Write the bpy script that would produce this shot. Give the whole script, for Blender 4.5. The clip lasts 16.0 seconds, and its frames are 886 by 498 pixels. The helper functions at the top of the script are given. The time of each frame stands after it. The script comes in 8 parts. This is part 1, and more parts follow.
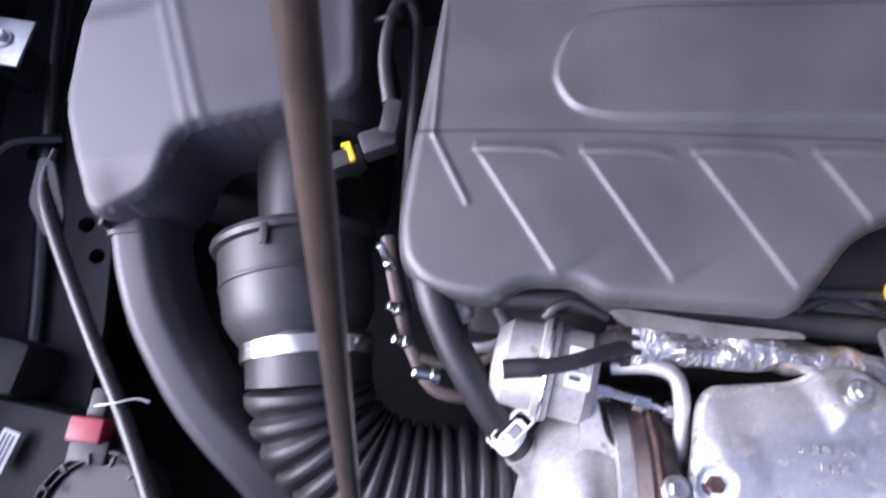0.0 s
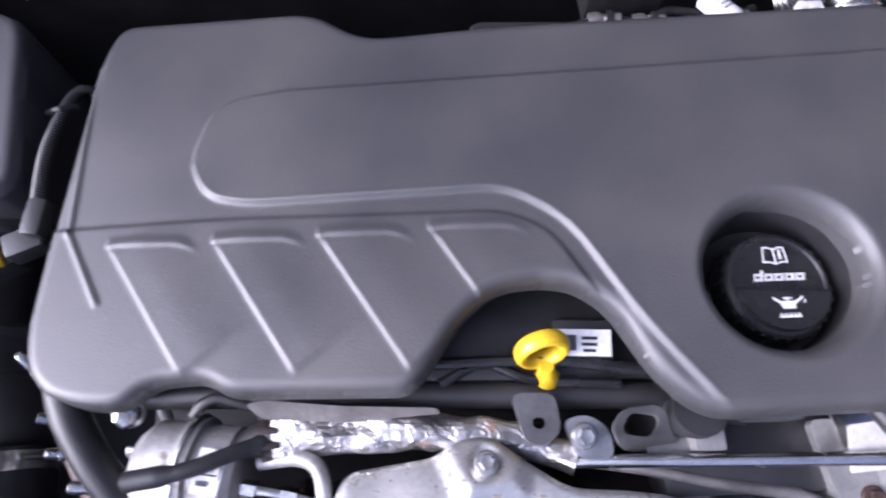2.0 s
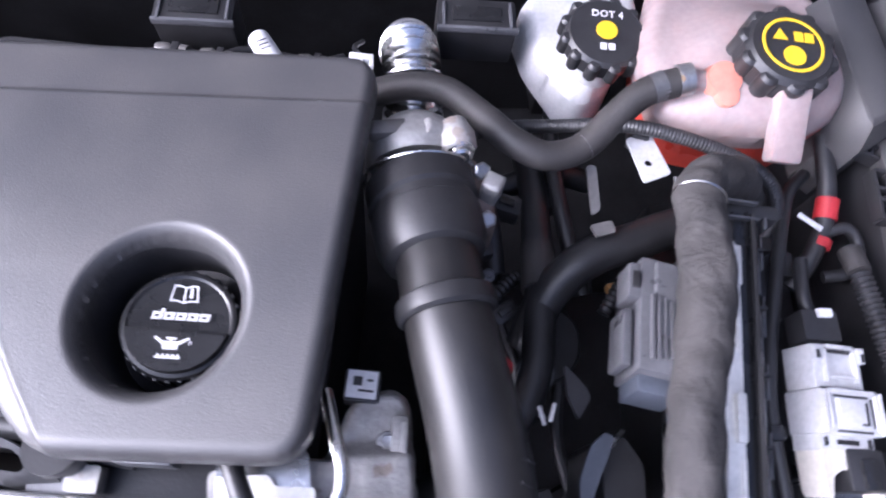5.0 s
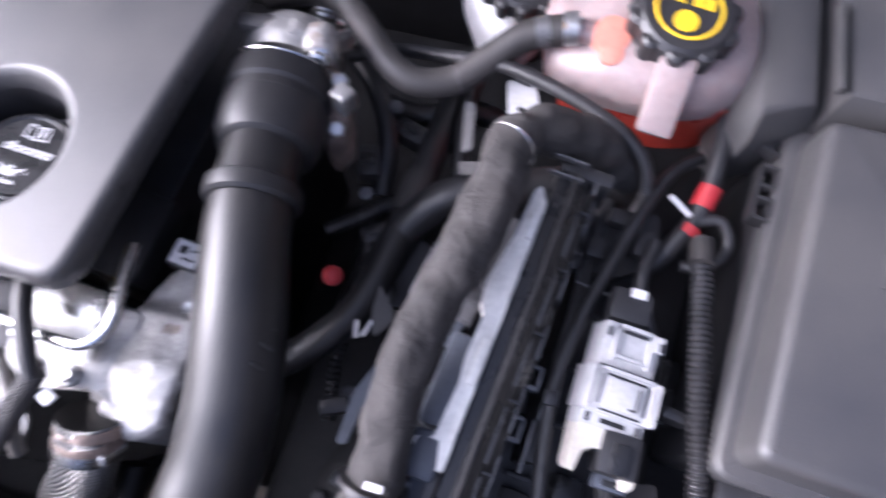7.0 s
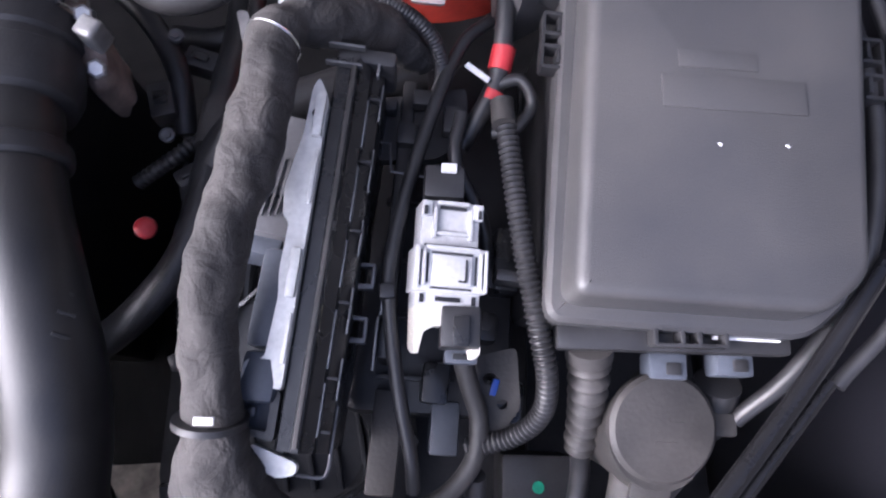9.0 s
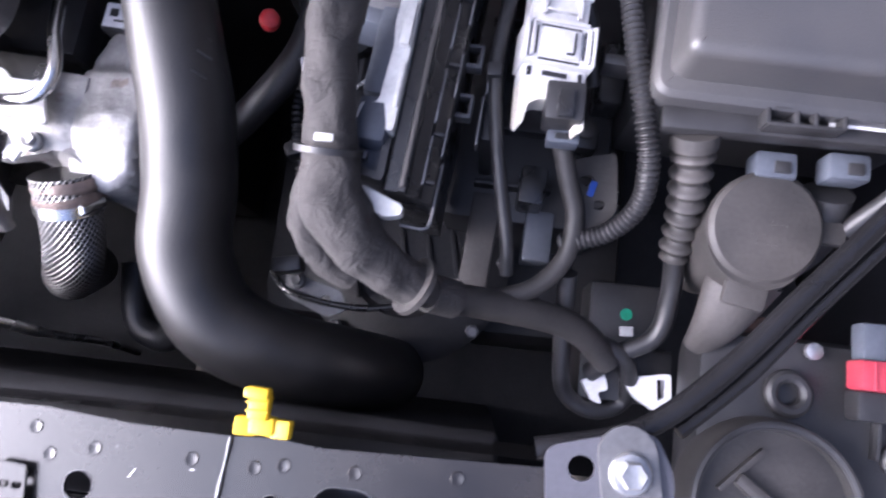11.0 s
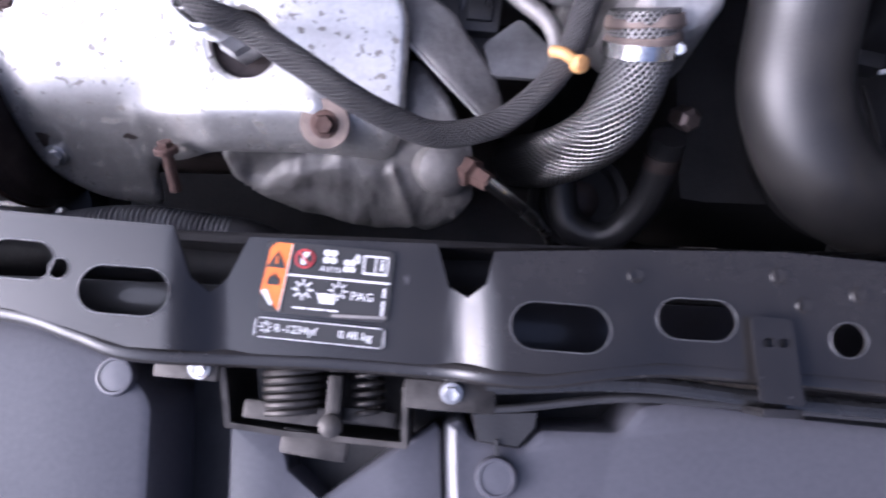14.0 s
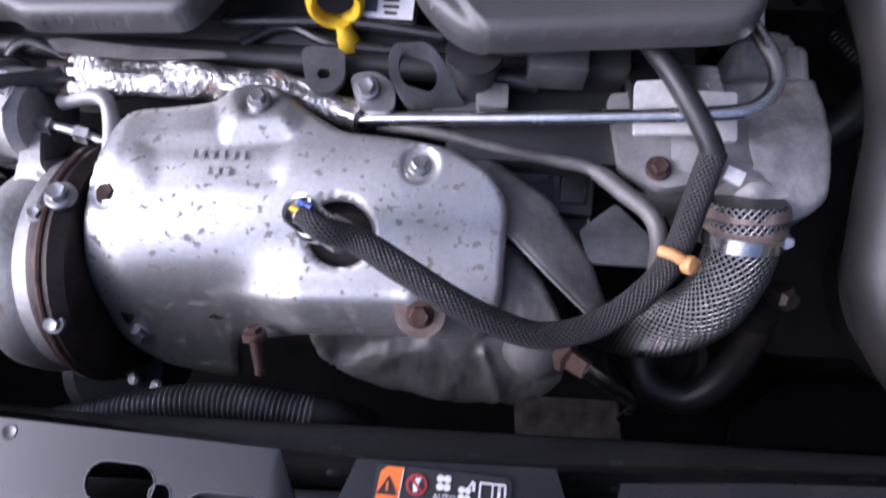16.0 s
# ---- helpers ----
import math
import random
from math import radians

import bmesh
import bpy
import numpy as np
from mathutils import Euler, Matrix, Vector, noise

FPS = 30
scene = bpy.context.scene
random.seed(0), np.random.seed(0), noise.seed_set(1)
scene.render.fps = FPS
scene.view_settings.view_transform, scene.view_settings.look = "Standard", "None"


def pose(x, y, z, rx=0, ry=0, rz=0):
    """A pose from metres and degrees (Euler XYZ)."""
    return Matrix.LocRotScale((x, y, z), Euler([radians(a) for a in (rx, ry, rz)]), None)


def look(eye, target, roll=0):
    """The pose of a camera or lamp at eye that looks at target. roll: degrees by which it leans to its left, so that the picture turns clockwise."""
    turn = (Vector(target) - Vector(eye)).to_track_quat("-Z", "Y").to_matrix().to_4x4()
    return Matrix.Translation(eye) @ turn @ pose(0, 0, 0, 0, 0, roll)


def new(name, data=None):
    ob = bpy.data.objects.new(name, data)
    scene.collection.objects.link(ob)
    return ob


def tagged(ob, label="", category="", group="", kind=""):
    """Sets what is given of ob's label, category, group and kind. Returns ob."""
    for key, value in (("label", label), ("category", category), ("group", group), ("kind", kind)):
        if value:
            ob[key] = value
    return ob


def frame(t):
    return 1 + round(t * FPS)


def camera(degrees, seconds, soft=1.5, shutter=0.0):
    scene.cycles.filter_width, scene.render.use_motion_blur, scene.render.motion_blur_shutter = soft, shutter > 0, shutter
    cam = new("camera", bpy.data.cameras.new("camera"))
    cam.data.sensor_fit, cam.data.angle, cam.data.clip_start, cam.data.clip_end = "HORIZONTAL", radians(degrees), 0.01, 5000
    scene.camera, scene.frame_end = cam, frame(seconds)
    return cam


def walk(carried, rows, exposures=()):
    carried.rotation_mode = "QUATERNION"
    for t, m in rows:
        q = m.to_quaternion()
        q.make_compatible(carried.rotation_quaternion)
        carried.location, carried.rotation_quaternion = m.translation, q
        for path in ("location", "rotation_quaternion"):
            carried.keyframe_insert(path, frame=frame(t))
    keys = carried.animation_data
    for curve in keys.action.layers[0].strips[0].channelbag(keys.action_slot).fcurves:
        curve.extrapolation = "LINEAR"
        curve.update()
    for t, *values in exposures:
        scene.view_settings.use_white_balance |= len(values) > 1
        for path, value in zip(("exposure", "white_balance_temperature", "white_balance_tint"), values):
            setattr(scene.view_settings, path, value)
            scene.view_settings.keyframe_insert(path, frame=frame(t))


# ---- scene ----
cam = camera(69.9, 16.0, soft=2.0, shutter=0.6)
PATH = [
    (0, (0.025, 0.062, 1.309), (-0.078, 0.626, -0.607), -11.3),
    (0.5, (0.048, 0.043, 1.303), (0.037, 0.807, -0.545), -1.5),
    (1, (0.111, 0.071, 1.313), (0.133, 0.784, -0.556), -2.5),
    (1.5, (0.162, 0.07, 1.31), (0.247, 0.795, -0.552), 1.2),
    (2, (0.217, 0.079, 1.306), (0.338, 0.758, -0.572), 3.0),
    (2.5, (0.256, 0.06, 1.288), (0.415, 0.726, -0.591), 6.9),
    (3, (0.329, 0.042, 1.288), (0.502, 0.622, -0.619), 10.7),
    (3.5, (0.398, 0.023, 1.306), (0.571, 0.782, -0.536), 8.8),
    (4, (0.438, 0.049, 1.29), (0.744, 0.824, -0.529), 13.2),
    (4.5, (0.493, 0.05, 1.3), (0.784, 0.837, -0.515), 13.8),
    (6.8, (0.74, 0.029, 1.328), (0.51, 0.698, -0.543), -4.1),
    (7, (0.751, 0.035, 1.323), (0.627, 0.673, -0.569), 2.0),
    (7.5, (0.792, 0.04, 1.317), (0.881, 0.678, -0.576), 13.2),
    (8, (0.804, 0.053, 1.311), (1.053, 0.625, -0.589), 20.2),
    (8.2, (0.805, 0.048, 1.31), (1.089, 0.577, -0.598), 23.9),
    (10.3, (0.838, -0.045, 1.305), (0.738, 0.324, -0.659), -12.7),
    (10.5, (0.829, -0.063, 1.299), (0.733, 0.278, -0.67), -13.6),
    (11, (0.806, -0.098, 1.296), (0.7, 0.258, -0.669), -14.3),
    (11.5, (0.763, -0.12, 1.294), (0.589, 0.238, -0.666), -22.5),
    (12, (0.708, -0.158, 1.288), (0.477, 0.201, -0.666), -28.7),
    (12.5, (0.64, -0.172, 1.285), (0.395, 0.147, -0.674), -31.9),
    (13, (0.57, -0.174, 1.27), (0.379, 0.155, -0.693), -27.0),
    (13.5, (0.484, -0.171, 1.254), (0.372, 0.167, -0.714), -18.7),
    (14, (0.419, -0.172, 1.236), (0.365, 0.143, -0.739), -11.2),
    (14.5, (0.372, -0.161, 1.229), (0.278, 0.186, -0.738), -15.1),
    (15, (0.36, -0.149, 1.218), (0.267, 0.165, -0.755), -16.2),
    (15.5, (0.366, -0.117, 1.23), (0.262, 0.295, -0.724), -14.7),
    (16, (0.372, -0.098, 1.242), (0.285, 0.42, -0.688), -11.0),
]
walk(cam, [(t, look(eye, target, roll)) for t, eye, target, roll in PATH],
     [(0.0, 1.55, 5050, 22), (0.5, 1.5, 5000, 22), (1.5, 1.5, 5050, 22), (2.0, 1.35, 5100, 22), (2.5, 1.35, 5150, 23), (3.0, 1.0, 5150, 23), (3.5, 1.0, 5150, 22), (4.0, 1.5, 5100, 21), (4.5, 1.95, 5050, 20), (7.0, 1.9, 5200, 19), (8.0, 1.95, 5250, 18), (10.5, 2.2, 5250, 19),
      (11.5, 2.25, 5200, 20), (12.0, 2.1, 5200, 20), (12.5, 2.0, 5150, 20), (13.5, 1.65, 5150, 22), (14.0, 1.5, 5100, 22), (15.0, 1.15, 5050, 22), (15.5, 1.1, 5050, 22), (16.0, 0.7, 5050, 22)])
# ---- light ----
world = bpy.data.worlds.new("sky")
scene.world = world
world.use_nodes = True
wn = world.node_tree
sky = wn.nodes.new("ShaderNodeTexSky")
sky.sky_type, sky.sun_disc = "NISHITA", False
SUN_ELEVATION, SUN_ROTATION = radians(30), radians(262)
sky.sun_elevation, sky.sun_rotation = SUN_ELEVATION, SUN_ROTATION
sky.air_density, sky.dust_density, sky.ozone_density = 0.4, 9.0, 0.1
wn.links.new(sky.outputs["Color"], wn.nodes["Background"].inputs["Color"])
wn.nodes["Background"].inputs["Strength"].default_value = 0.15
sun = new("sun", bpy.data.lights.new("sun", "SUN"))
sun.data.energy, sun.data.angle, sun.data.color = 0.7, radians(95), (1.0, 0.97, 0.94)
sun.matrix_world = look((-2.5, -0.3, 2.5), (0.3, 0.1, 0.9))


# ---- materials ----
def surface(name, base, rough=0.5, metal=0.0, vary=0.25, scale=30.0, grain=250.0, bump=0.15, coat=0.0, spots=None, spot_scale=60.0, spot_size=0.62, tint=None, wrinkle=0.0, crease=0.8, ior=1.5):
    """A procedural surface: base colour with coarse and fine variation, uneven gloss and a fine relief."""
    m = bpy.data.materials.new(name)
    m.use_nodes = True
    t = m.node_tree
    b = t.nodes["Principled BSDF"]
    co = t.nodes.new("ShaderNodeTexCoord")
    info = t.nodes.new("ShaderNodeObjectInfo")
    n1, n2 = t.nodes.new("ShaderNodeTexNoise"), t.nodes.new("ShaderNodeTexNoise")
    n1.inputs["Scale"].default_value, n1.inputs["Detail"].default_value = scale, 5
    n2.inputs["Scale"].default_value, n2.inputs["Detail"].default_value = grain, 3
    for n in (n1, n2):
        t.links.new(co.outputs["Object"], n.inputs["Vector"])
    ramp = t.nodes.new("ShaderNodeValToRGB")
    hi = tint or [min(1, c * (1 + vary)) for c in base]
    ramp.color_ramp.elements[0].color = (*[c * (1 - vary) for c in base], 1)
    ramp.color_ramp.elements[1].color = (*hi, 1)
    ramp.color_ramp.elements[0].position, ramp.color_ramp.elements[1].position = 0.3, 0.7
    t.links.new(n1.outputs["Fac"], ramp.inputs["Fac"])
    col = ramp.outputs["Color"]
    mix = t.nodes.new("ShaderNodeMixRGB")
    mix.blend_type, mix.inputs["Fac"].default_value = "MULTIPLY", 0.35
    t.links.new(col, mix.inputs["Color1"])
    t.links.new(n2.outputs["Fac"], mix.inputs["Color2"])
    col = mix.outputs["Color"]
    rm = t.nodes.new("ShaderNodeMapRange")
    rm.inputs["To Min"].default_value, rm.inputs["To Max"].default_value = max(0.05, rough - 0.1), min(1, rough + 0.1)
    t.links.new(n1.outputs["Fac"], rm.inputs["Value"])
    if spots:
        n3 = t.nodes.new("ShaderNodeTexNoise")
        n3.inputs["Scale"].default_value, n3.inputs["Detail"].default_value = spot_scale, 4
        t.links.new(co.outputs["Object"], n3.inputs["Vector"])
        r3 = t.nodes.new("ShaderNodeValToRGB")
        r3.color_ramp.elements[0].position, r3.color_ramp.elements[1].position = spot_size, spot_size + 0.05
        t.links.new(n3.outputs["Fac"], r3.inputs["Fac"])
        m3 = t.nodes.new("ShaderNodeMixRGB")
        m3.inputs["Color2"].default_value = (*spots, 1)
        t.links.new(r3.outputs["Color"], m3.inputs["Fac"])
        t.links.new(col, m3.inputs["Color1"])
        col = m3.outputs["Color"]
        inv = t.nodes.new("ShaderNodeMath")
        inv.operation = "SUBTRACT"
        inv.inputs[0].default_value = 1.0
        t.links.new(r3.outputs["Color"], inv.inputs[1])
        mm = t.nodes.new("ShaderNodeMath")
        mm.operation = "MULTIPLY"
        mm.inputs[1].default_value = metal
        t.links.new(inv.outputs[0], mm.inputs[0])
        t.links.new(mm.outputs[0], b.inputs["Metallic"])
    else:
        b.inputs["Metallic"].default_value = metal
    t.links.new(col, b.inputs["Base Color"])
    t.links.new(rm.outputs["Result"], b.inputs["Roughness"])
    bp = t.nodes.new("ShaderNodeBump")
    bp.inputs["Strength"].default_value, bp.inputs["Distance"].default_value = bump, 0.001
    t.links.new(n2.outputs["Fac"], bp.inputs["Height"])
    if wrinkle:
        n4, b4 = t.nodes.new("ShaderNodeTexNoise"), t.nodes.new("ShaderNodeBump")
        n4.inputs["Scale"].default_value, n4.inputs["Detail"].default_value, n4.inputs["Distortion"].default_value = wrinkle, 3, 1.5
        t.links.new(co.outputs["Object"], n4.inputs["Vector"])
        b4.inputs["Strength"].default_value, b4.inputs["Distance"].default_value = crease, 0.006
        t.links.new(n4.outputs["Fac"], b4.inputs["Height"])
        t.links.new(b4.outputs["Normal"], bp.inputs["Normal"])
    t.links.new(bp.outputs["Normal"], b.inputs["Normal"])
    b.inputs["Coat Weight"].default_value, b.inputs["IOR"].default_value = coat, ior
    return m


COVER = surface("cover_plastic", (0.055, 0.0555, 0.061), 0.42, vary=0.22, scale=11, grain=900, bump=0.2, tint=(0.075, 0.072, 0.071), ior=1.55)
BOXPLASTIC = surface("box_plastic", (0.062, 0.061, 0.068), 0.5, vary=0.1, scale=9, grain=700, bump=0.12)
BLACK = surface("black_plastic", (0.026, 0.0255, 0.027), 0.42, vary=0.3, scale=40, grain=500, bump=0.15)
GLOSSBLACK = surface("gloss_black_plastic", (0.017, 0.017, 0.018), 0.28, vary=0.2, scale=50, grain=400, bump=0.05)
RUBBER = surface("rubber", (0.020, 0.0197, 0.021), 0.45, vary=0.3, scale=35, grain=400, bump=0.2)
SHINY = surface("smooth_pipe_plastic", (0.016, 0.016, 0.0175), 0.44, vary=0.45, scale=22, grain=500, bump=0.12, tint=(0.026, 0.024, 0.0225), ior=1.52)
DUSTY = surface("dusty_rubber", (0.036, 0.034, 0.033), 0.6, vary=0.45, scale=18, grain=300, bump=0.3, tint=(0.058, 0.053, 0.05))
TAPE = surface("cloth_tape", (0.040, 0.037, 0.036), 0.85, vary=0.45, scale=25, grain=900, bump=0.5, tint=(0.062, 0.057, 0.054), wrinkle=60, crease=0.4)
PAINT = surface("black_paint", (0.0135, 0.0132, 0.0145), 0.24, ior=1.55, tint=(0.026, 0.0235, 0.022), vary=0.35, scale=12, grain=300, bump=0.04, spots=(0.06, 0.058, 0.06), spot_scale=90, spot_size=0.7)
GLOSSPAINT = surface("gloss_black_paint", (0.012, 0.0118, 0.013), 0.16, ior=1.38, vary=0.3, scale=12, grain=300, bump=0.03)
GREASY = surface("greasy_steel", (0.062, 0.057, 0.053), 0.5, 0.7, vary=0.5, scale=60, grain=300, bump=0.3)
GREYPAINT = surface("grey_paint", (0.082, 0.082, 0.096), 0.34, vary=0.06, scale=6, grain=300, bump=0.03)
ALU = surface("stamped_aluminium", (0.68, 0.67, 0.65), 0.42, 0.88, vary=0.2, scale=14, grain=300, bump=0.14, spots=(0.21, 0.195, 0.175), spot_scale=165, spot_size=0.605)
CAST = surface("cast_aluminium", (0.46, 0.45, 0.435), 0.58, 0.7, vary=0.3, scale=30, grain=260, bump=0.5, spots=(0.2, 0.17, 0.15), spot_scale=45, spot_size=0.63)
BROWNCAST = surface("browned_cast_metal", (0.26, 0.205, 0.175), 0.62, 0.5, vary=0.45, scale=40, grain=220, bump=0.5)
DULLCAST = surface("dull_cast_metal", (0.22, 0.21, 0.20), 0.6, 0.6, vary=0.4, scale=25, grain=220, bump=0.5)
STEEL = surface("bright_steel", (0.76, 0.755, 0.74), 0.25, 1.0, vary=0.12, scale=50, grain=300, bump=0.08)
ZINC = surface("zinc_plate", (0.5, 0.5, 0.5), 0.38, 0.9, vary=0.25, scale=60, grain=400, bump=0.15, spots=(0.25, 0.17, 0.1), spot_scale=80, spot_size=0.68)
RUST = surface("rusty_steel", (0.09, 0.053, 0.043), 0.75, 0.35, vary=0.5, scale=70, grain=400, bump=0.5)
DARKSTEEL = surface("heat_dark_steel", (0.075, 0.06, 0.055), 0.5, 0.7, vary=0.4, scale=40, grain=300, bump=0.3)
FOIL = surface("foil_wrap", (0.56, 0.54, 0.52), 0.38, 0.95, vary=0.4, scale=45, grain=140, bump=0.25, wrinkle=110, crease=0.5, spots=(0.26, 0.18, 0.13), spot_scale=40, spot_size=0.60)
YELLOW = surface("yellow_plastic", (0.85, 0.56, 0.01), 0.38, vary=0.1, scale=30, grain=300, bump=0.05)
WHITE = surface("white_plastic", (0.56, 0.56, 0.565), 0.42, vary=0.1, scale=30, grain=300, bump=0.08)
LABEL = surface("label_white", (0.78, 0.78, 0.79), 0.5, vary=0.05, scale=30, grain=300, bump=0.02)
LABELBLACK = surface("label_black", (0.012, 0.012, 0.013), 0.5, vary=0.2, scale=30, grain=300, bump=0.03)
ORANGE = surface("label_orange", (0.80, 0.17, 0.012), 0.6, vary=0.15, scale=40, grain=300, bump=0.03)
CRIMSON = surface("crimson_plastic", (0.38, 0.040, 0.062), 0.45, vary=0.2, scale=40, grain=300, bump=0.05)
CREAM = surface("cream_plastic", (0.70, 0.66, 0.58), 0.45, vary=0.1, scale=30, grain=300, bump=0.08)
RED = surface("red_plastic", (0.46, 0.032, 0.038), 0.4, vary=0.2, scale=40, grain=300, bump=0.05)
TAN = surface("tan_clip", (0.62, 0.33, 0.12), 0.5, vary=0.2, scale=60, grain=300, bump=0.1)
BLUE = surface("blue_plastic", (0.03, 0.09, 0.45), 0.4, vary=0.2, scale=40, grain=300, bump=0.05)
FROST = surface("frosted_grey_plastic", (0.11, 0.11, 0.118), 0.3, vary=0.2, scale=40, grain=300, bump=0.1)
PALE = surface("bare_aluminium", (0.74, 0.73, 0.70), 0.5, 0.25, vary=0.12, scale=60, grain=300, bump=0.15)
GREYSTEEL = surface("grey_steel", (0.16, 0.16, 0.165), 0.45, 0.6, vary=0.3, scale=50, grain=300, bump=0.15)
SLATE = surface("blue_grey_plastic", (0.075, 0.084, 0.105), 0.5, vary=0.2, scale=30, grain=300, bump=0.1)
GREEN = surface("green_mark", (0.02, 0.3, 0.18), 0.5, vary=0.2, scale=60, grain=300, bump=0.05)
GROUND = surface("gravel_ground", (0.22, 0.19, 0.155), 0.9, vary=0.5, scale=25, grain=120, bump=0.8)
BODY = surface("body_dark_paint", (0.014, 0.014, 0.018), 0.35, vary=0.2, scale=8, grain=300, bump=0.03, coat=0.3)
DARK = surface("underbonnet_dark", (0.020, 0.0195, 0.021), 0.6, vary=0.45, scale=25, grain=200, bump=0.3, ior=1.4)
BOUNCE_GREY = surface("bonnet_underside", (0.70, 0.70, 0.72), 0.5, vary=0.08, scale=5, grain=200, bump=0.05)
# Near-black surface of the added wall that keeps light off the right side.
WALL = surface("light_blocking_dark", (0.03, 0.03, 0.032), 0.9, vary=0.25, scale=3, grain=60, bump=0.4)
RODBROWN = surface("worn_rod_paint", (0.03, 0.026, 0.023), 0.35, 0.3, vary=0.5, scale=25, grain=300, bump=0.1, tint=(0.085, 0.058, 0.042))


def translucent(name, base, rough, weight):
    m = surface(name, base, rough, vary=0.12, scale=14, grain=200, bump=0.06)
    b = m.node_tree.nodes["Principled BSDF"]
    b.inputs["Transmission Weight"].default_value = weight
    b.inputs["Subsurface Weight"].default_value = 0.4
    b.inputs["Subsurface Radius"].default_value = (0.02, 0.012, 0.01)
    b.inputs["Subsurface Scale"].default_value = 0.5
    return m


MILKY = translucent("milky_tank", (0.40, 0.32, 0.31), 0.35, 0.15)
COOLANT = surface("coolant_red", (0.60, 0.07, 0.045), 0.3, vary=0.2, scale=20, grain=200, bump=0.03)
PEACH = surface("coolant_pale", (0.75, 0.28, 0.2), 0.35, vary=0.2, scale=20, grain=200, bump=0.03)


def braid(name, base, metal, pitch, rough=0.4):
    """A woven sleeve: two crossed waves give its relief and its dark gaps."""
    m = bpy.data.materials.new(name)
    m.use_nodes = True
    t = m.node_tree
    b = t.nodes["Principled BSDF"]
    uv = t.nodes.new("ShaderNodeTexCoord")
    heights = []
    for turn in (0.7, -0.7):
        mp = t.nodes.new("ShaderNodeMapping")
        mp.inputs["Rotation"].default_value = (0, 0, turn)
        wv = t.nodes.new("ShaderNodeTexWave")
        wv.inputs["Scale"].default_value = pitch
        t.links.new(uv.outputs["UV"], mp.inputs["Vector"])
        t.links.new(mp.outputs["Vector"], wv.inputs["Vector"])
        heights.append(wv.outputs["Fac"])
    mul = t.nodes.new("ShaderNodeMath")
    mul.operation = "MAXIMUM"
    t.links.new(heights[0], mul.inputs[0])
    t.links.new(heights[1], mul.inputs[1])
    ramp = t.nodes.new("ShaderNodeValToRGB")
    ramp.color_ramp.elements[0].color = (*[c * 0.06 for c in base], 1)
    ramp.color_ramp.elements[1].color = (*base, 1)
    ramp.color_ramp.elements[0].position, ramp.color_ramp.elements[1].position = 0.45, 0.85
    t.links.new(mul.outputs[0], ramp.inputs["Fac"])
    t.links.new(ramp.outputs["Color"], b.inputs["Base Color"])
    bp = t.nodes.new("ShaderNodeBump")
    bp.inputs["Strength"].default_value, bp.inputs["Distance"].default_value = 0.9, 0.0015
    t.links.new(mul.outputs[0], bp.inputs["Height"])
    t.links.new(bp.outputs["Normal"], b.inputs["Normal"])
    b.inputs["Roughness"].default_value, b.inputs["Metallic"].default_value = rough, metal
    return m


STEELBRAID = braid("steel_braid", (0.40, 0.39, 0.375), 0.9, 104.0, 0.34)
CLOTHBRAID = braid("black_braid", (0.055, 0.052, 0.052), 0.0, 150.0, 0.55)


# ---- builders ----
def thing(name, at, label, category, group="", kind=""):
    """An Empty at the base of a thing; its parts are built in world metres under it."""
    ob = new(name)
    ob.empty_display_size = 0.01
    ob.location = at
    return tagged(ob, label, category, group, kind)


def part(name, bm, material, parent=None, label="", sharp=35):
    """Links a bmesh, in world metres, as one mesh object under a thing or a part."""
    me = bpy.data.meshes.new(name)
    bmesh.ops.recalc_face_normals(bm, faces=bm.faces)
    bm.to_mesh(me)
    bm.free()
    me.materials.append(material)
    me.shade_smooth()
    me.set_sharp_from_angle(angle=radians(sharp))
    ob = new(name, me)
    if parent is not None:
        ob.parent = parent
        base = Vector(parent.location) if parent.type == "EMPTY" else Vector((0, 0, 0))
        ob.matrix_parent_inverse = Matrix.Translation(-base)
    return tagged(ob, label)


def solo(name, bm, material, label, category, group="", kind="", sharp=35):
    return tagged(part(name, bm, material, None, "", sharp), label, category, group, kind)


def curve_points(pts, per=8):
    """Catmull-Rom through the points."""
    p = [Vector(q) for q in pts]
    if len(p) == 2:
        return [p[0].lerp(p[1], i / per) for i in range(per + 1)]
    p = [2 * p[0] - p[1]] + p + [2 * p[-1] - p[-2]]
    out = []
    for i in range(1, len(p) - 2):
        for k in range(per):
            s = k / per
            a, b, c, d = p[i - 1:i + 3]
            out.append(0.5 * ((2 * b) + (c - a) * s + (2 * a - 5 * b + 4 * c - d) * s * s + (3 * b - a - 3 * c + d) * s ** 3))
    out.append(p[-2])
    return out


